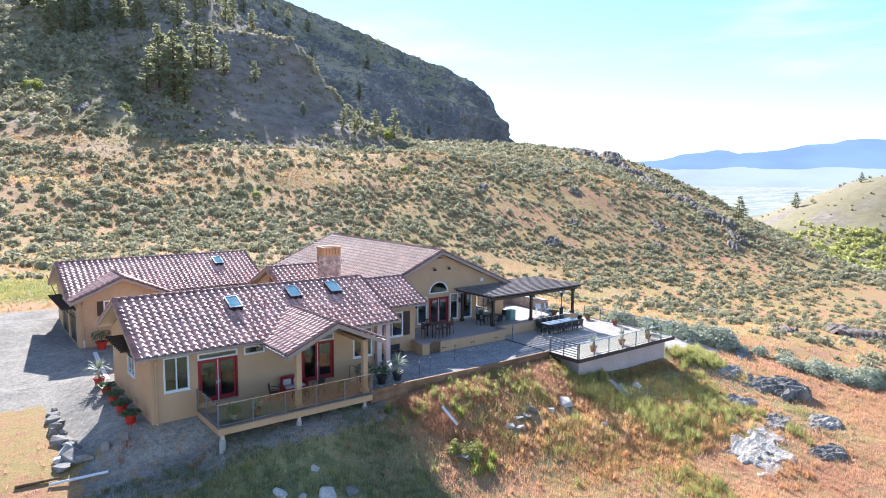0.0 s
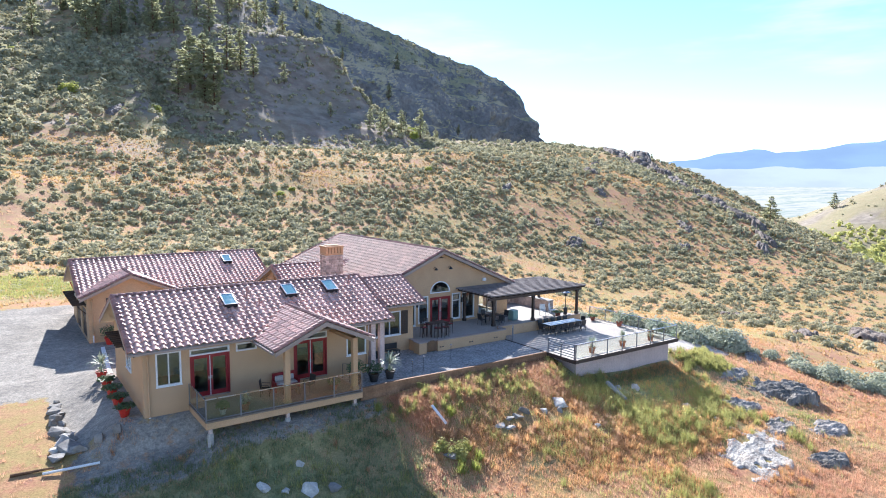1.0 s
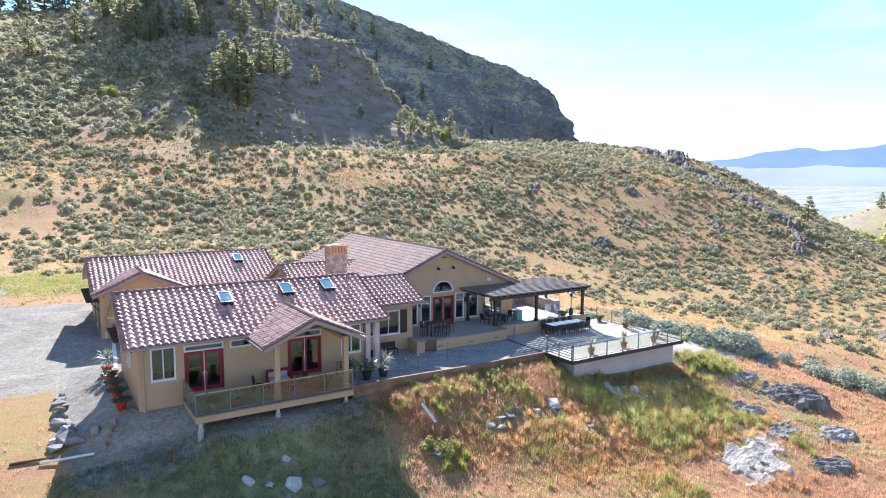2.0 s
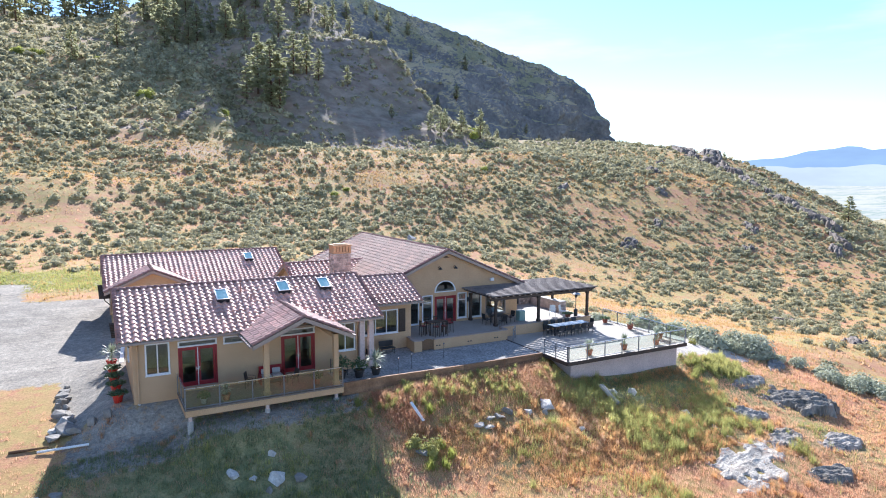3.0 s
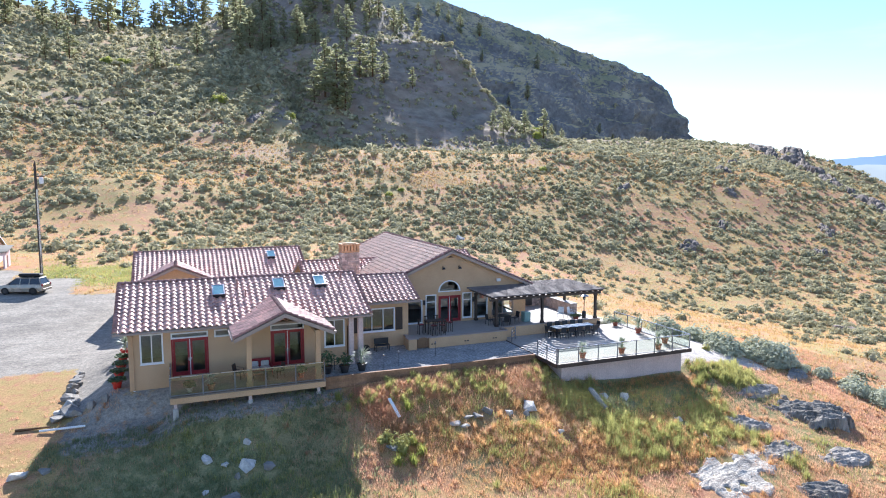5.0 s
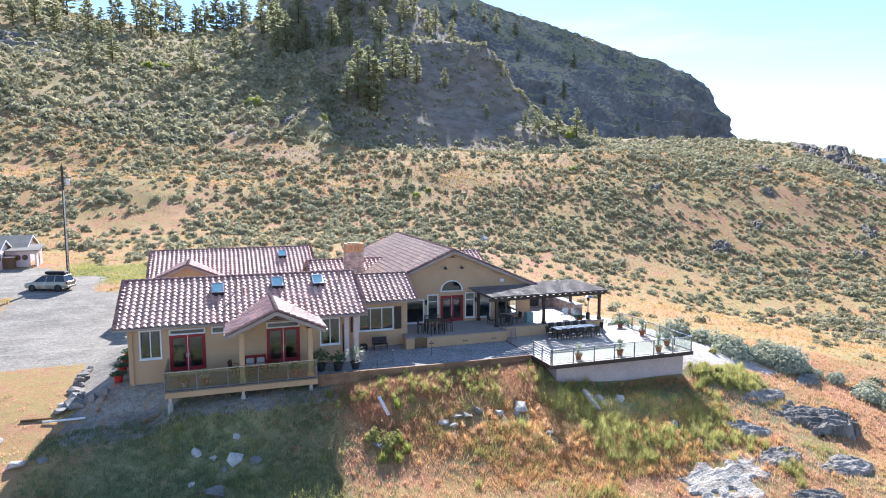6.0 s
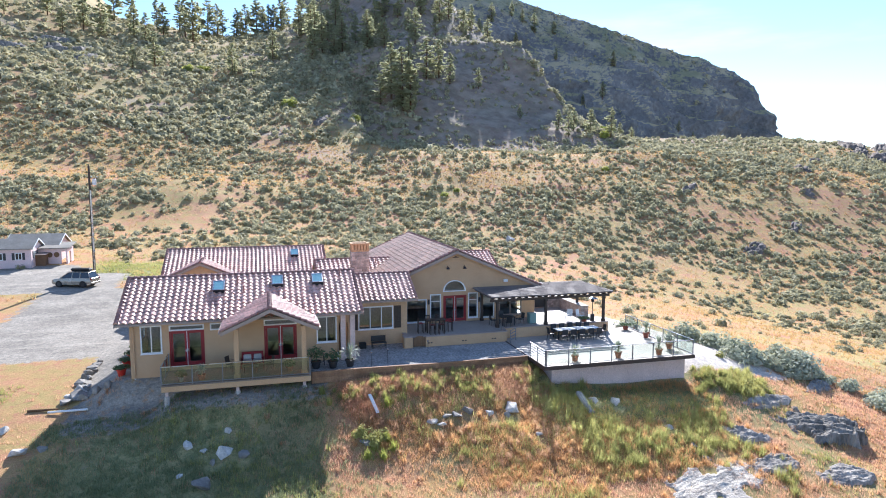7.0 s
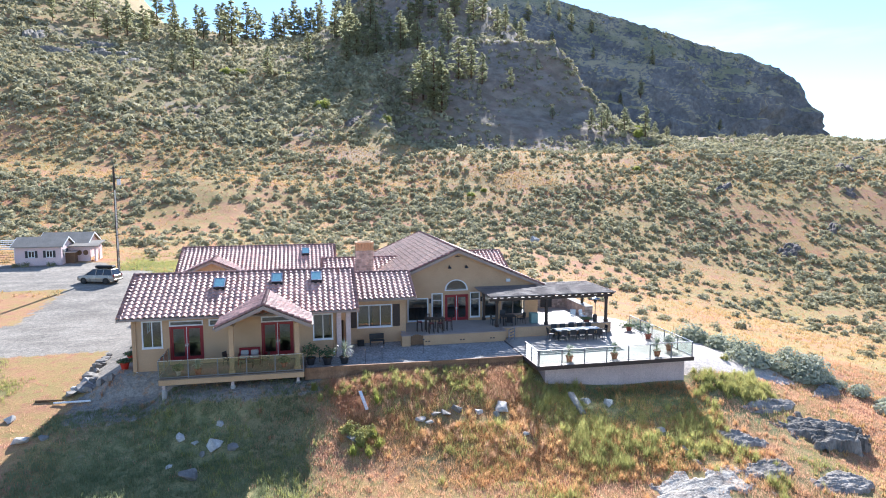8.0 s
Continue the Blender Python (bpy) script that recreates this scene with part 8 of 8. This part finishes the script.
def trellis(m, u0, u1, z):
    """A small dark timber eyebrow trellis on brackets over an opening."""
    bm = bmesh.new()
    box(bm, u0, u1, 0.5, 0.58, z, z + 0.14, m)
    box(bm, u0, u1, 0.02, 0.1, z, z + 0.14, m)
    t = part("trellis", bm, M_DARKWOOD, house, "dark timber eyebrow trellis")
    n = int((u1 - u0) / 0.46)
    for k in range(n + 1):
        bm = bmesh.new()
        u = u0 + 0.06 + (u1 - u0 - 0.12) * k / n
        box(bm, u - 0.035, u + 0.035, 0.0, 0.95, z + 0.142, z + 0.25, m)
        part("rafter_tail", bm, M_DARKWOOD, t)
    for u in (u0 + 0.15, u1 - 0.15):
        bm = bmesh.new()
        beam(bm, m @ Vector((u, 0.03, z - 0.55)), m @ Vector((u, 0.54, z - 0.02)), 0.07, 0.07)
        part("bracket", bm, M_DARKWOOD, t)
trellis(W, 37.2, 41.2, 2.42)
trellis(M_GARAGE_W, 55.3, 62.7, 1.75)

for u in (30.85, 32.3):
    bm = bmesh.new()
    rod(bm, [G @ Vector(p) for p in ((u, 0.0, 4.55), (u, 0.18, 4.72), (u, 0.38, 4.66))], 0.02, 6)
    g = part("gooseneck_lamp", bm, M_DARKMETAL, house, "dark gooseneck barn lamp on the gable")
    bm = bmesh.new()
    lathe(bm, [(0.17, 0.0), (0.12, 0.1), (0.04, 0.18)], G @ Vector((u, 0.38, 4.48)), 12)
    part("shade", bm, M_DARKMETAL, g)
bm = bmesh.new()
softbox(bm, 35.85, 36.2, 0.02, 0.2, 3.15, 3.4, 0.02, G)
part("floodlight", bm, M_WHITE, house, "small white floodlight box")
for u in (29.24, 33.66):
    bm = bmesh.new()
    softbox(bm, u - 0.07, u + 0.07, 0.01, 0.16, 1.55, 1.95, 0.02, G)
    part("wall_lamp", bm, M_DARKMETAL, house, "dark wall lantern beside the door")
for x, y, h in ((14.3, 38.3, 0.75), (14.75, 37.4, 0.55), (21.6, 38.9, 0.6), (26.2, 50.3, 0.5)):
    zz = (A_RIDGE - abs(y - A_Y) * PITCH) if y < 45 else 4.45 - abs(y - 51.2) * PITCH
    bm = bmesh.new()
    rod(bm, [(x, y, zz - 0.1), (x, y, zz + h)], 0.05, 8)
    v = part("vent_pipe", bm, M_CAP, house, "brown roof vent pipe")
    bm = bmesh.new()
    lathe(bm, [(0.14, 0.02), (0.07, 0.12)], (x, y, zz + 0.02), 10)
    part("flashing", bm, M_CAP, v)
for u in (27.9, 30.6, 33.0):
    bm = bmesh.new()
    for k in (0, 0.22):
        box(bm, u + k, u + k + 0.14, 36.875, 36.889, -0.42, -0.34)
    part("wall_vent", bm, M_DARKMETAL, low_wall, "small dark drain slot")

# pale concrete edging by the west entry
bm = bmesh.new()
beam(bm, (7.4, 45.0, -1.0), (7.9, 52.0, -0.85), 0.25, 0.16)
single("edging_kerb", bm, M_WHITE, "pale concrete edging beside the west entry", "kerb")
# plank and pipe left lying about
bm = bmesh.new()
beam(bm, (22.7, 28.7, land_z(22.7, 28.7) + 0.1), (22.35, 29.7, land_z(22.35, 29.7) + 0.45), 0.2, 0.05)
single("loose_plank", bm, M_WHITE, "pale weathered plank leaning in the grass", "plank")
bm = bmesh.new()
rod(bm, [(2.9, 34.6, land_z(2.9, 34.6) + 0.1), (5.3, 34.0, land_z(5.3, 34.0) + 0.16)], 0.07, 8)
single("loose_pipe", bm, M_WHITE, "white plastic pipe lying by the boulders", "pipe")
bm = bmesh.new()
rod(bm, [(1.6, 35.2, land_z(1.6, 35.2) + 0.06), (3.4, 34.9, land_z(3.4, 34.9) + 0.1)], [0.09, 0.05], 6)
single("driftwood_log", bm, M_BARK, "short weathered log beside the pipe", "log")
shrub(22.3, 26.8, 0.8, 1.0, M_GREEN, "bright yellow-green weed clump on the slope", 700, 0.12)
shrub(21.4, 27.6, 0.5, 0.7, M_GREEN, "bright yellow-green weed clump on the slope", 300, 0.2)
shrub(47.5, 41.5, 1.2, 1.0, M_PALESAGE, "grey sage bush beside the terrace", 400, 0.16)
shrub(50.8, 33.2, 0.35, 0.75, M_GREEN, "small upright shrub in the gravel", 200, 0.2)

# ---- utility pole ----
PX, PY = -3.6, 75.6
pz = land_z(PX, PY)
pole = thing("utility_pole", (PX, PY, pz), "tall wooden utility pole with a grey transformer", "pole")
bm = bmesh.new()
rod(bm, [(PX, PY, pz - 0.3), (PX, PY, pz + 7), (PX, PY, pz + 13.2)], [0.17, 0.15, 0.12], 10)
part("shaft", bm, M_DARKWOOD, pole)
bm = bmesh.new()
rod(bm, [(PX + 0.1, PY - 0.2, pz), (PX + 0.1, PY - 0.2, pz + 10.4)], 0.1, 8)
part("conduit", bm, M_CHROME, pole, "pale metal conduit up the pole")
bm = bmesh.new()
beam(bm, (PX - 0.1, PY - 0.1, pz + 11.8), (PX + 0.9, PY - 0.1, pz + 11.8), 0.09, 0.1)
part("arm", bm, M_DARKWOOD, pole)
bm = bmesh.new()
lathe(bm, [(0.2, 0), (0.22, 0.05), (0.22, 0.65), (0.16, 0.72)], (PX + 0.55, PY - 0.1, pz + 11.0), 12)
part("transformer", bm, M_WHITE, pole, "pale grey transformer drum")
for dx in (0.3, 0.85):
    bm = bmesh.new()
    lathe(bm, [(0.04, 0), (0.06, 0.08), (0.03, 0.18)], (PX + dx, PY - 0.1, pz + 11.86), 8)
    part("insulator", bm, M_WHITE, pole)
bm = bmesh.new()
beam(bm, (PX, PY, pz + 12.7), (PX, PY, pz + 13.5), 0.06, 0.06)
part("top_pin", bm, M_DARKMETAL, pole)

# ---- silver-beige car on the gravel ----
def loft(bm, stations):
    """Closed body through rings of equal length."""
    rings = [[bm.verts.new(p) for p in ring] for ring in stations]
    n = len(rings[0])
    for a, b in zip(rings, rings[1:]):
        for k in range(n):
            bm.faces.new((a[k], a[(k + 1) % n], b[(k + 1) % n], b[k]))
    bm.faces.new(rings[0])
    bm.faces.new(rings[-1][::-1])


def estate_car(at, turn):
    """A mid-size sport utility car, its front towards +x, built at the origin and then placed."""
    car = thing("car", (0, 0, 0), "beige estate car with a black roof box on the gravel", "car")
    def ring(x, zb, zs, w):
        return [Vector((x, s * y, z)) for s, y, z in ((-1, w, zb), (-1, w + 0.04, (zb + zs) / 2), (-1, w - 0.04, zs), (1, w - 0.04, zs), (1, w + 0.04, (zb + zs) / 2), (1, w, zb))]
    bm = bmesh.new()
    loft(bm, [ring(-2.33, 0.42, 0.95, 0.72), ring(-2.25, 0.32, 1.02, 0.84), ring(-1.2, 0.26, 1.04, 0.9), ring(0.6, 0.26, 1.02, 0.9), ring(1.4, 0.27, 0.98, 0.89), ring(2.1, 0.3, 0.86, 0.84), ring(2.35, 0.4, 0.7, 0.7)])
    bmesh.ops.bevel(bm, geom=[e for e in bm.edges], offset=0.03, segments=1, affect="EDGES")
    part("body", bm, M_CARPAINT, car, "beige metallic paint")
    bm = bmesh.new()
    pts_lo = [Vector((-2.2, -0.82, 1.0)), Vector((1.3, -0.82, 0.98)), Vector((1.3, 0.82, 0.98)), Vector((-2.2, 0.82, 1.0))]
    pts_hi = [Vector((-1.95, -0.62, 1.62)), Vector((0.35, -0.62, 1.64)), Vector((0.35, 0.62, 1.64)), Vector((-1.95, 0.62, 1.62))]
    hexa(bm, pts_lo + pts_hi)
    bmesh.ops.bevel(bm, geom=bm.edges[:], offset=0.05, segments=2, affect="EDGES")
    part("cabin_glass", bm, M_CARGLASS, car, "dark tinted glass")
    bm = bmesh.new()
    softbox(bm, -2.0, 0.42, -0.65, 0.65, 1.61, 1.68, 0.03)
    part("roof_panel", bm, M_CARPAINT, car)
    for x0, x1 in ((-2.2, -1.97), (-1.02, -1.06), (-0.1, -0.14), (1.28, 0.36)):
        for s in (-1, 1):
            bm = bmesh.new()
            beam(bm, (x0, s * 0.83, 1.0), (x1, s * 0.645, 1.63), 0.09, 0.05)
            part("pillar", bm, M_CARPAINT, car)
    for x in (-1.4, 1.38):
        for s in (-1, 1):
            bm = bmesh.new()
            rod(bm, [(x, s * 0.70, 0.36), (x, s * 0.95, 0.36)], 0.37, 20)
            t = part("tyre", bm, M_BLACK, car)
            bm = bmesh.new()
            rod(bm, [(x, s * 0.945, 0.36), (x, s * 0.962, 0.36)], 0.2, 14)
            part("rim", bm, M_DARKMETAL, t)
    for s in (-1, 1):
        bm = bmesh.new()
        softbox(bm, -2.36, -2.2, s * 0.74 - 0.08, s * 0.74 + 0.08, 0.78, 1.05, 0.02)
        part("tail_light", bm, M_RED, car, "red tail light")
        bm = bmesh.new()
        softbox(bm, 2.1, 2.3, s * 0.62 - 0.14, s * 0.62 + 0.14, 0.62, 0.78, 0.02)
        part("headlight", bm, M_CHROME, car)
        bm = bmesh.new()
        softbox(bm, 0.95, 1.1, s * 0.98 - 0.08, s * 0.98 + 0.08, 1.0, 1.14, 0.02)
        part("mirror", bm, M_CARPAINT, car)
    bm = bmesh.new()
    softbox(bm, -2.42, -2.3, -0.8, 0.8, 0.36, 0.58, 0.04)
    part("bumper", bm, M_CARPAINT, car)
    bm = bmesh.new()
    softbox(bm, -1.9, 0.3, -0.42, 0.42, 1.74, 2.06, 0.12)
    part("roof_box", bm, M_BLACK, car, "black roof box")
    for x in (-1.4, -0.2):
        bm = bmesh.new()
        box(bm, x - 0.03, x + 0.03, -0.6, 0.6, 1.685, 1.74)
        part("roof_bar", bm, M_DARKMETAL, car)
    car.matrix_basis = Matrix.Translation(at) @ pose(0, 0, 0, 0, 0, turn)
    return car


M_CARGLASS = surface("tinted_car_glass", (0.02, 0.022, 0.024), (0.03, 0.032, 0.034), 1.0, 10, 0.06, 0.8, relief=0.01)
estate_car(Vector((-4.4, 70.6, land_z(-4.4, 70.6) - 0.02)), 160)

# ---- the neighbouring pink house ----
nh = thing("neighbour_house", (-13.5, 81, 0.4), "pink-walled outbuilding with grey shingle roofs and dark shutters", "house")
NZ = 0.2


def n_wall(m, outline, holes=()):
    bm = bmesh.new()
    pierced(bm, m, outline, holes, 0.15)
    return part("wall", bm, M_PINK, nh)


def n_roof(axis, a0, a1, r, zr, half, slope):
    def at(a, s, z):
        return Vector((a, s, z)) if axis == "x" else Vector((s, a, z))
    for side in (-1, 1):
        bm = bmesh.new()
        loop = [at(a0, r, zr), at(a0, r + side * half, zr - half * slope), at(a0, r + side * half, zr - half * slope - 0.12), at(a0, r, zr - 0.12)]
        solid(bm, loop, at(a1 - a0, 0, 0) - at(0, 0, 0))
        part("roof", bm, M_ASPHALT_ROOF, nh, "grey shingle roof")
        for a in (a0 - 0.02, a1 - 0.02):
            bm = bmesh.new()
            loop = [at(a, r, zr + 0.02), at(a, r + side * half, zr - half * slope + 0.02), at(a, r + side * half, zr - half * slope - 0.2), at(a, r, zr - 0.2)]
            solid(bm, loop, at(0.04, 0, 0) - at(0, 0, 0))
            part("barge_board", bm, M_WHITE, nh, "white barge board")


def n_window(m, u0, u1, z0, z1, shutters=True):
    bm = bmesh.new()
    for a, b, c, d in ((u0 - 0.05, u1 + 0.05, z1 - 0.04, z1 + 0.05), (u0 - 0.05, u1 + 0.05, z0 - 0.05, z0 + 0.04), (u0 - 0.05, u0 + 0.04, z0 + 0.04, z1 - 0.04), (u1 - 0.04, u1 + 0.05, z0 + 0.04, z1 - 0.04), ((u0 + u1) / 2 - 0.03, (u0 + u1) / 2 + 0.03, z0 + 0.04, z1 - 0.04)):
        box(bm, a, b, -0.06, 0.03, c, d, m)
    w = part("window", bm, M_WHITE, nh, "white-framed window")
    bm = bmesh.new()
    box(bm, u0 + 0.02, u1 - 0.02, -0.05, -0.035, z0 + 0.02, z1 - 0.02, m)
    part("pane", bm, M_CARGLASS, w)
    if shutters:
        for a, b in ((u0 - 0.42, u0 - 0.08), (u1 + 0.08, u1 + 0.42)):
            bm = bmesh.new()
            box(bm, a, b, 0.004, 0.04, z0 - 0.03, z1 + 0.03, m)
            part("shutter", bm, M_DARKMETAL, nh, "dark shutter")


# south block with the gable towards the east
NS = on_wall((0, 78.4, 0), (1, 0, 0), (0, -1, 0))
n_wall(NS, rect(-16.6, -10.4, NZ - 0.5, NZ + 2.9), [rect(-14.8, -14.0, NZ + 1.45, NZ + 2.3), rect(-12.4, -11.6, NZ + 1.45, NZ + 2.3)])
n_window(NS, -14.8, -14.0, NZ + 1.45, NZ + 2.3)
n_window(NS, -12.4, -11.6, NZ + 1.45, NZ + 2.3)
NE = on_wall((-10.4, 0, 0), (0, 1, 0), (1, 0, 0))
n_wall(NE, [(78.55, NZ - 0.5), (83.0, NZ - 0.5), (83.0, NZ + 2.9), (80.7, NZ + 3.8), (78.55, NZ + 2.95)], [rect(79.4, 80.1, NZ + 1.6, NZ + 2.4), rect(81.2, 81.9, NZ + 1.6, NZ + 2.4)])
n_window(NE, 79.4, 80.1, NZ + 1.6, NZ + 2.4)
n_window(NE, 81.2, 81.9, NZ + 1.6, NZ + 2.4)
n_wall(on_wall((-16.6, 0, 0), (0, 1, 0), (-1, 0, 0)), [(78.55, NZ - 0.5), (83.0, NZ - 0.5), (83.0, NZ + 2.9), (80.7, NZ + 3.8), (78.55, NZ + 2.95)])
n_wall(on_wall((0, 83.15, 0), (1, 0, 0), (0, 1, 0)), rect(-16.6, -10.4, NZ - 0.5, NZ + 2.9))
n_roof("x", -17.0, -10.0, 80.7, NZ + 4.05, 2.75, 0.42)
# taller rear block and the low porch on its east side
n_wall(on_wall((0, 83.2, 0), (1, 0, 0), (0, -1, 0)), rect(-15.0, -8.4, NZ - 0.5, NZ + 2.9))
NE2 = on_wall((-8.4, 0, 0), (0, 1, 0), (1, 0, 0))
n_wall(NE2, [(83.35, NZ - 0.5), (89, NZ - 0.5), (89, NZ + 2.9), (86.2, NZ + 4.0), (83.35, NZ + 2.9)], [rect(84.6, 85.3, NZ + 1.75, NZ + 2.6), rect(86.6, 87.3, NZ + 1.75, NZ + 2.6)])
n_window(NE2, 84.6, 85.3, NZ + 1.75, NZ + 2.6)
n_window(NE2, 86.6, 87.3, NZ + 1.75, NZ + 2.6)
n_wall(on_wall((-15.0, 0, 0), (0, 1, 0), (-1, 0, 0)), [(83.35, NZ - 0.5), (89, NZ - 0.5), (89, NZ + 2.9), (86.2, NZ + 4.0), (83.35, NZ + 2.9)])
n_wall(on_wall((0, 89.15, 0), (1, 0, 0), (0, 1, 0)), rect(-15.0, -8.4, NZ - 0.5, NZ + 2.9))
n_roof("x", -15.4, -8.0, 86.2, NZ + 4.25, 3.3, 0.42)
NP = on_wall((0, 81.4, 0), (1, 0, 0), (0, -1, 0))
n_wall(NP, rect(-10.38, -6.6, NZ - 0.4, NZ + 2.5), [rect(-7.4, -6.8, NZ + 0.1, NZ + 2.1)])
n_wall(on_wall((-6.6, 0, 0), (0, 1, 0), (1, 0, 0)), rect(81.55, 84.6, NZ - 0.4, NZ + 2.5), [rect(82.4, 83.3, NZ + 0.0, NZ + 2.05)])
bm = bmesh.new()
solid(bm, [Vector(p) for p in ((-10.38, 81.0, NZ + 2.52), (-6.2, 81.0, NZ + 2.52), (-6.2, 85.0, NZ + 3.0), (-10.38, 85.0, NZ + 3.0))], (0, 0, 0.12))
part("porch_roof", bm, M_ASPHALT_ROOF, nh, "low grey porch roof")
bm = bmesh.new()
box(bm, -10.38, -9.1, 79.9, 81.2, NZ - 0.3, NZ + 1.85)
part("shed_box", bm, M_BROWNWOOD, nh, "brown lean-to cupboard")
bm = bmesh.new()
solid(bm, [Vector(p) for p in ((-10.38, 79.7, NZ + 1.86), (-8.9, 79.7, NZ + 1.86), (-8.9, 81.3, NZ + 2.0), (-10.38, 81.3, NZ + 2.0))], (0, 0, 0.06))
part("shed_roof", bm, M_TRIM, nh)
for x in (-8.9, -8.0):
    bm = bmesh.new()
    rod(bm, [(x, 81.38, NZ + 1.7), (x, 81.3, NZ + 1.7)], 0.36, 12)
    part("wall_ornament", bm, M_BROWNWOOD, nh, "round rusty metal flower ornament")
nh.matrix_basis = Matrix.Translation(nh.location + Vector((-2.0, 5.0, 0.15))) @ Matrix.Diagonal((0.9, 0.9, 1.0, 1))
for k, (x, y) in enumerate(((-18.1, 83.0), (-16.8, 83.0), (-13.8, 83.0))):
    shrub(x, y, 0.55, 0.8, M_SAGE, "clipped green bush against the pink wall", 240, 0.2)
# pale greenhouse hoops beyond the house
hoops = thing("greenhouse_frame", (-24, 93, 0.5), "low white-framed greenhouse beds beyond the outbuilding", "greenhouse")
for k in range(5):
    bm = bmesh.new()
    y = 89 + k * 2.2
    beam(bm, (-32, y, land_z(-32, y) + 1.5), (-19.5, y + 0.6, land_z(-19.5, y) + 1.5), 0.4, 0.12)
    part("roof_bar", bm, M_WHITE, hoops)
for x in (-31, -26, -20.5):
    for y in (89, 97.8):
        bm = bmesh.new()
        beam(bm, (x, y + 0.2, land_z(x, y) - 0.2), (x, y + 0.2, land_z(x, y) + 1.5), 0.1, 0.1)
        part("post", bm, M_WHITE, hoops)
# orange marker stake by the drive
bm = bmesh.new()
rod(bm, [(8.4, 74.0, land_z(8.4, 74.0) - 0.1), (7.6, 74.2, land_z(8.4, 74.0) + 2.2)], 0.045, 6)
single("marker_stake", bm, M_RED, "leaning red marker stake in the grass", "stake")
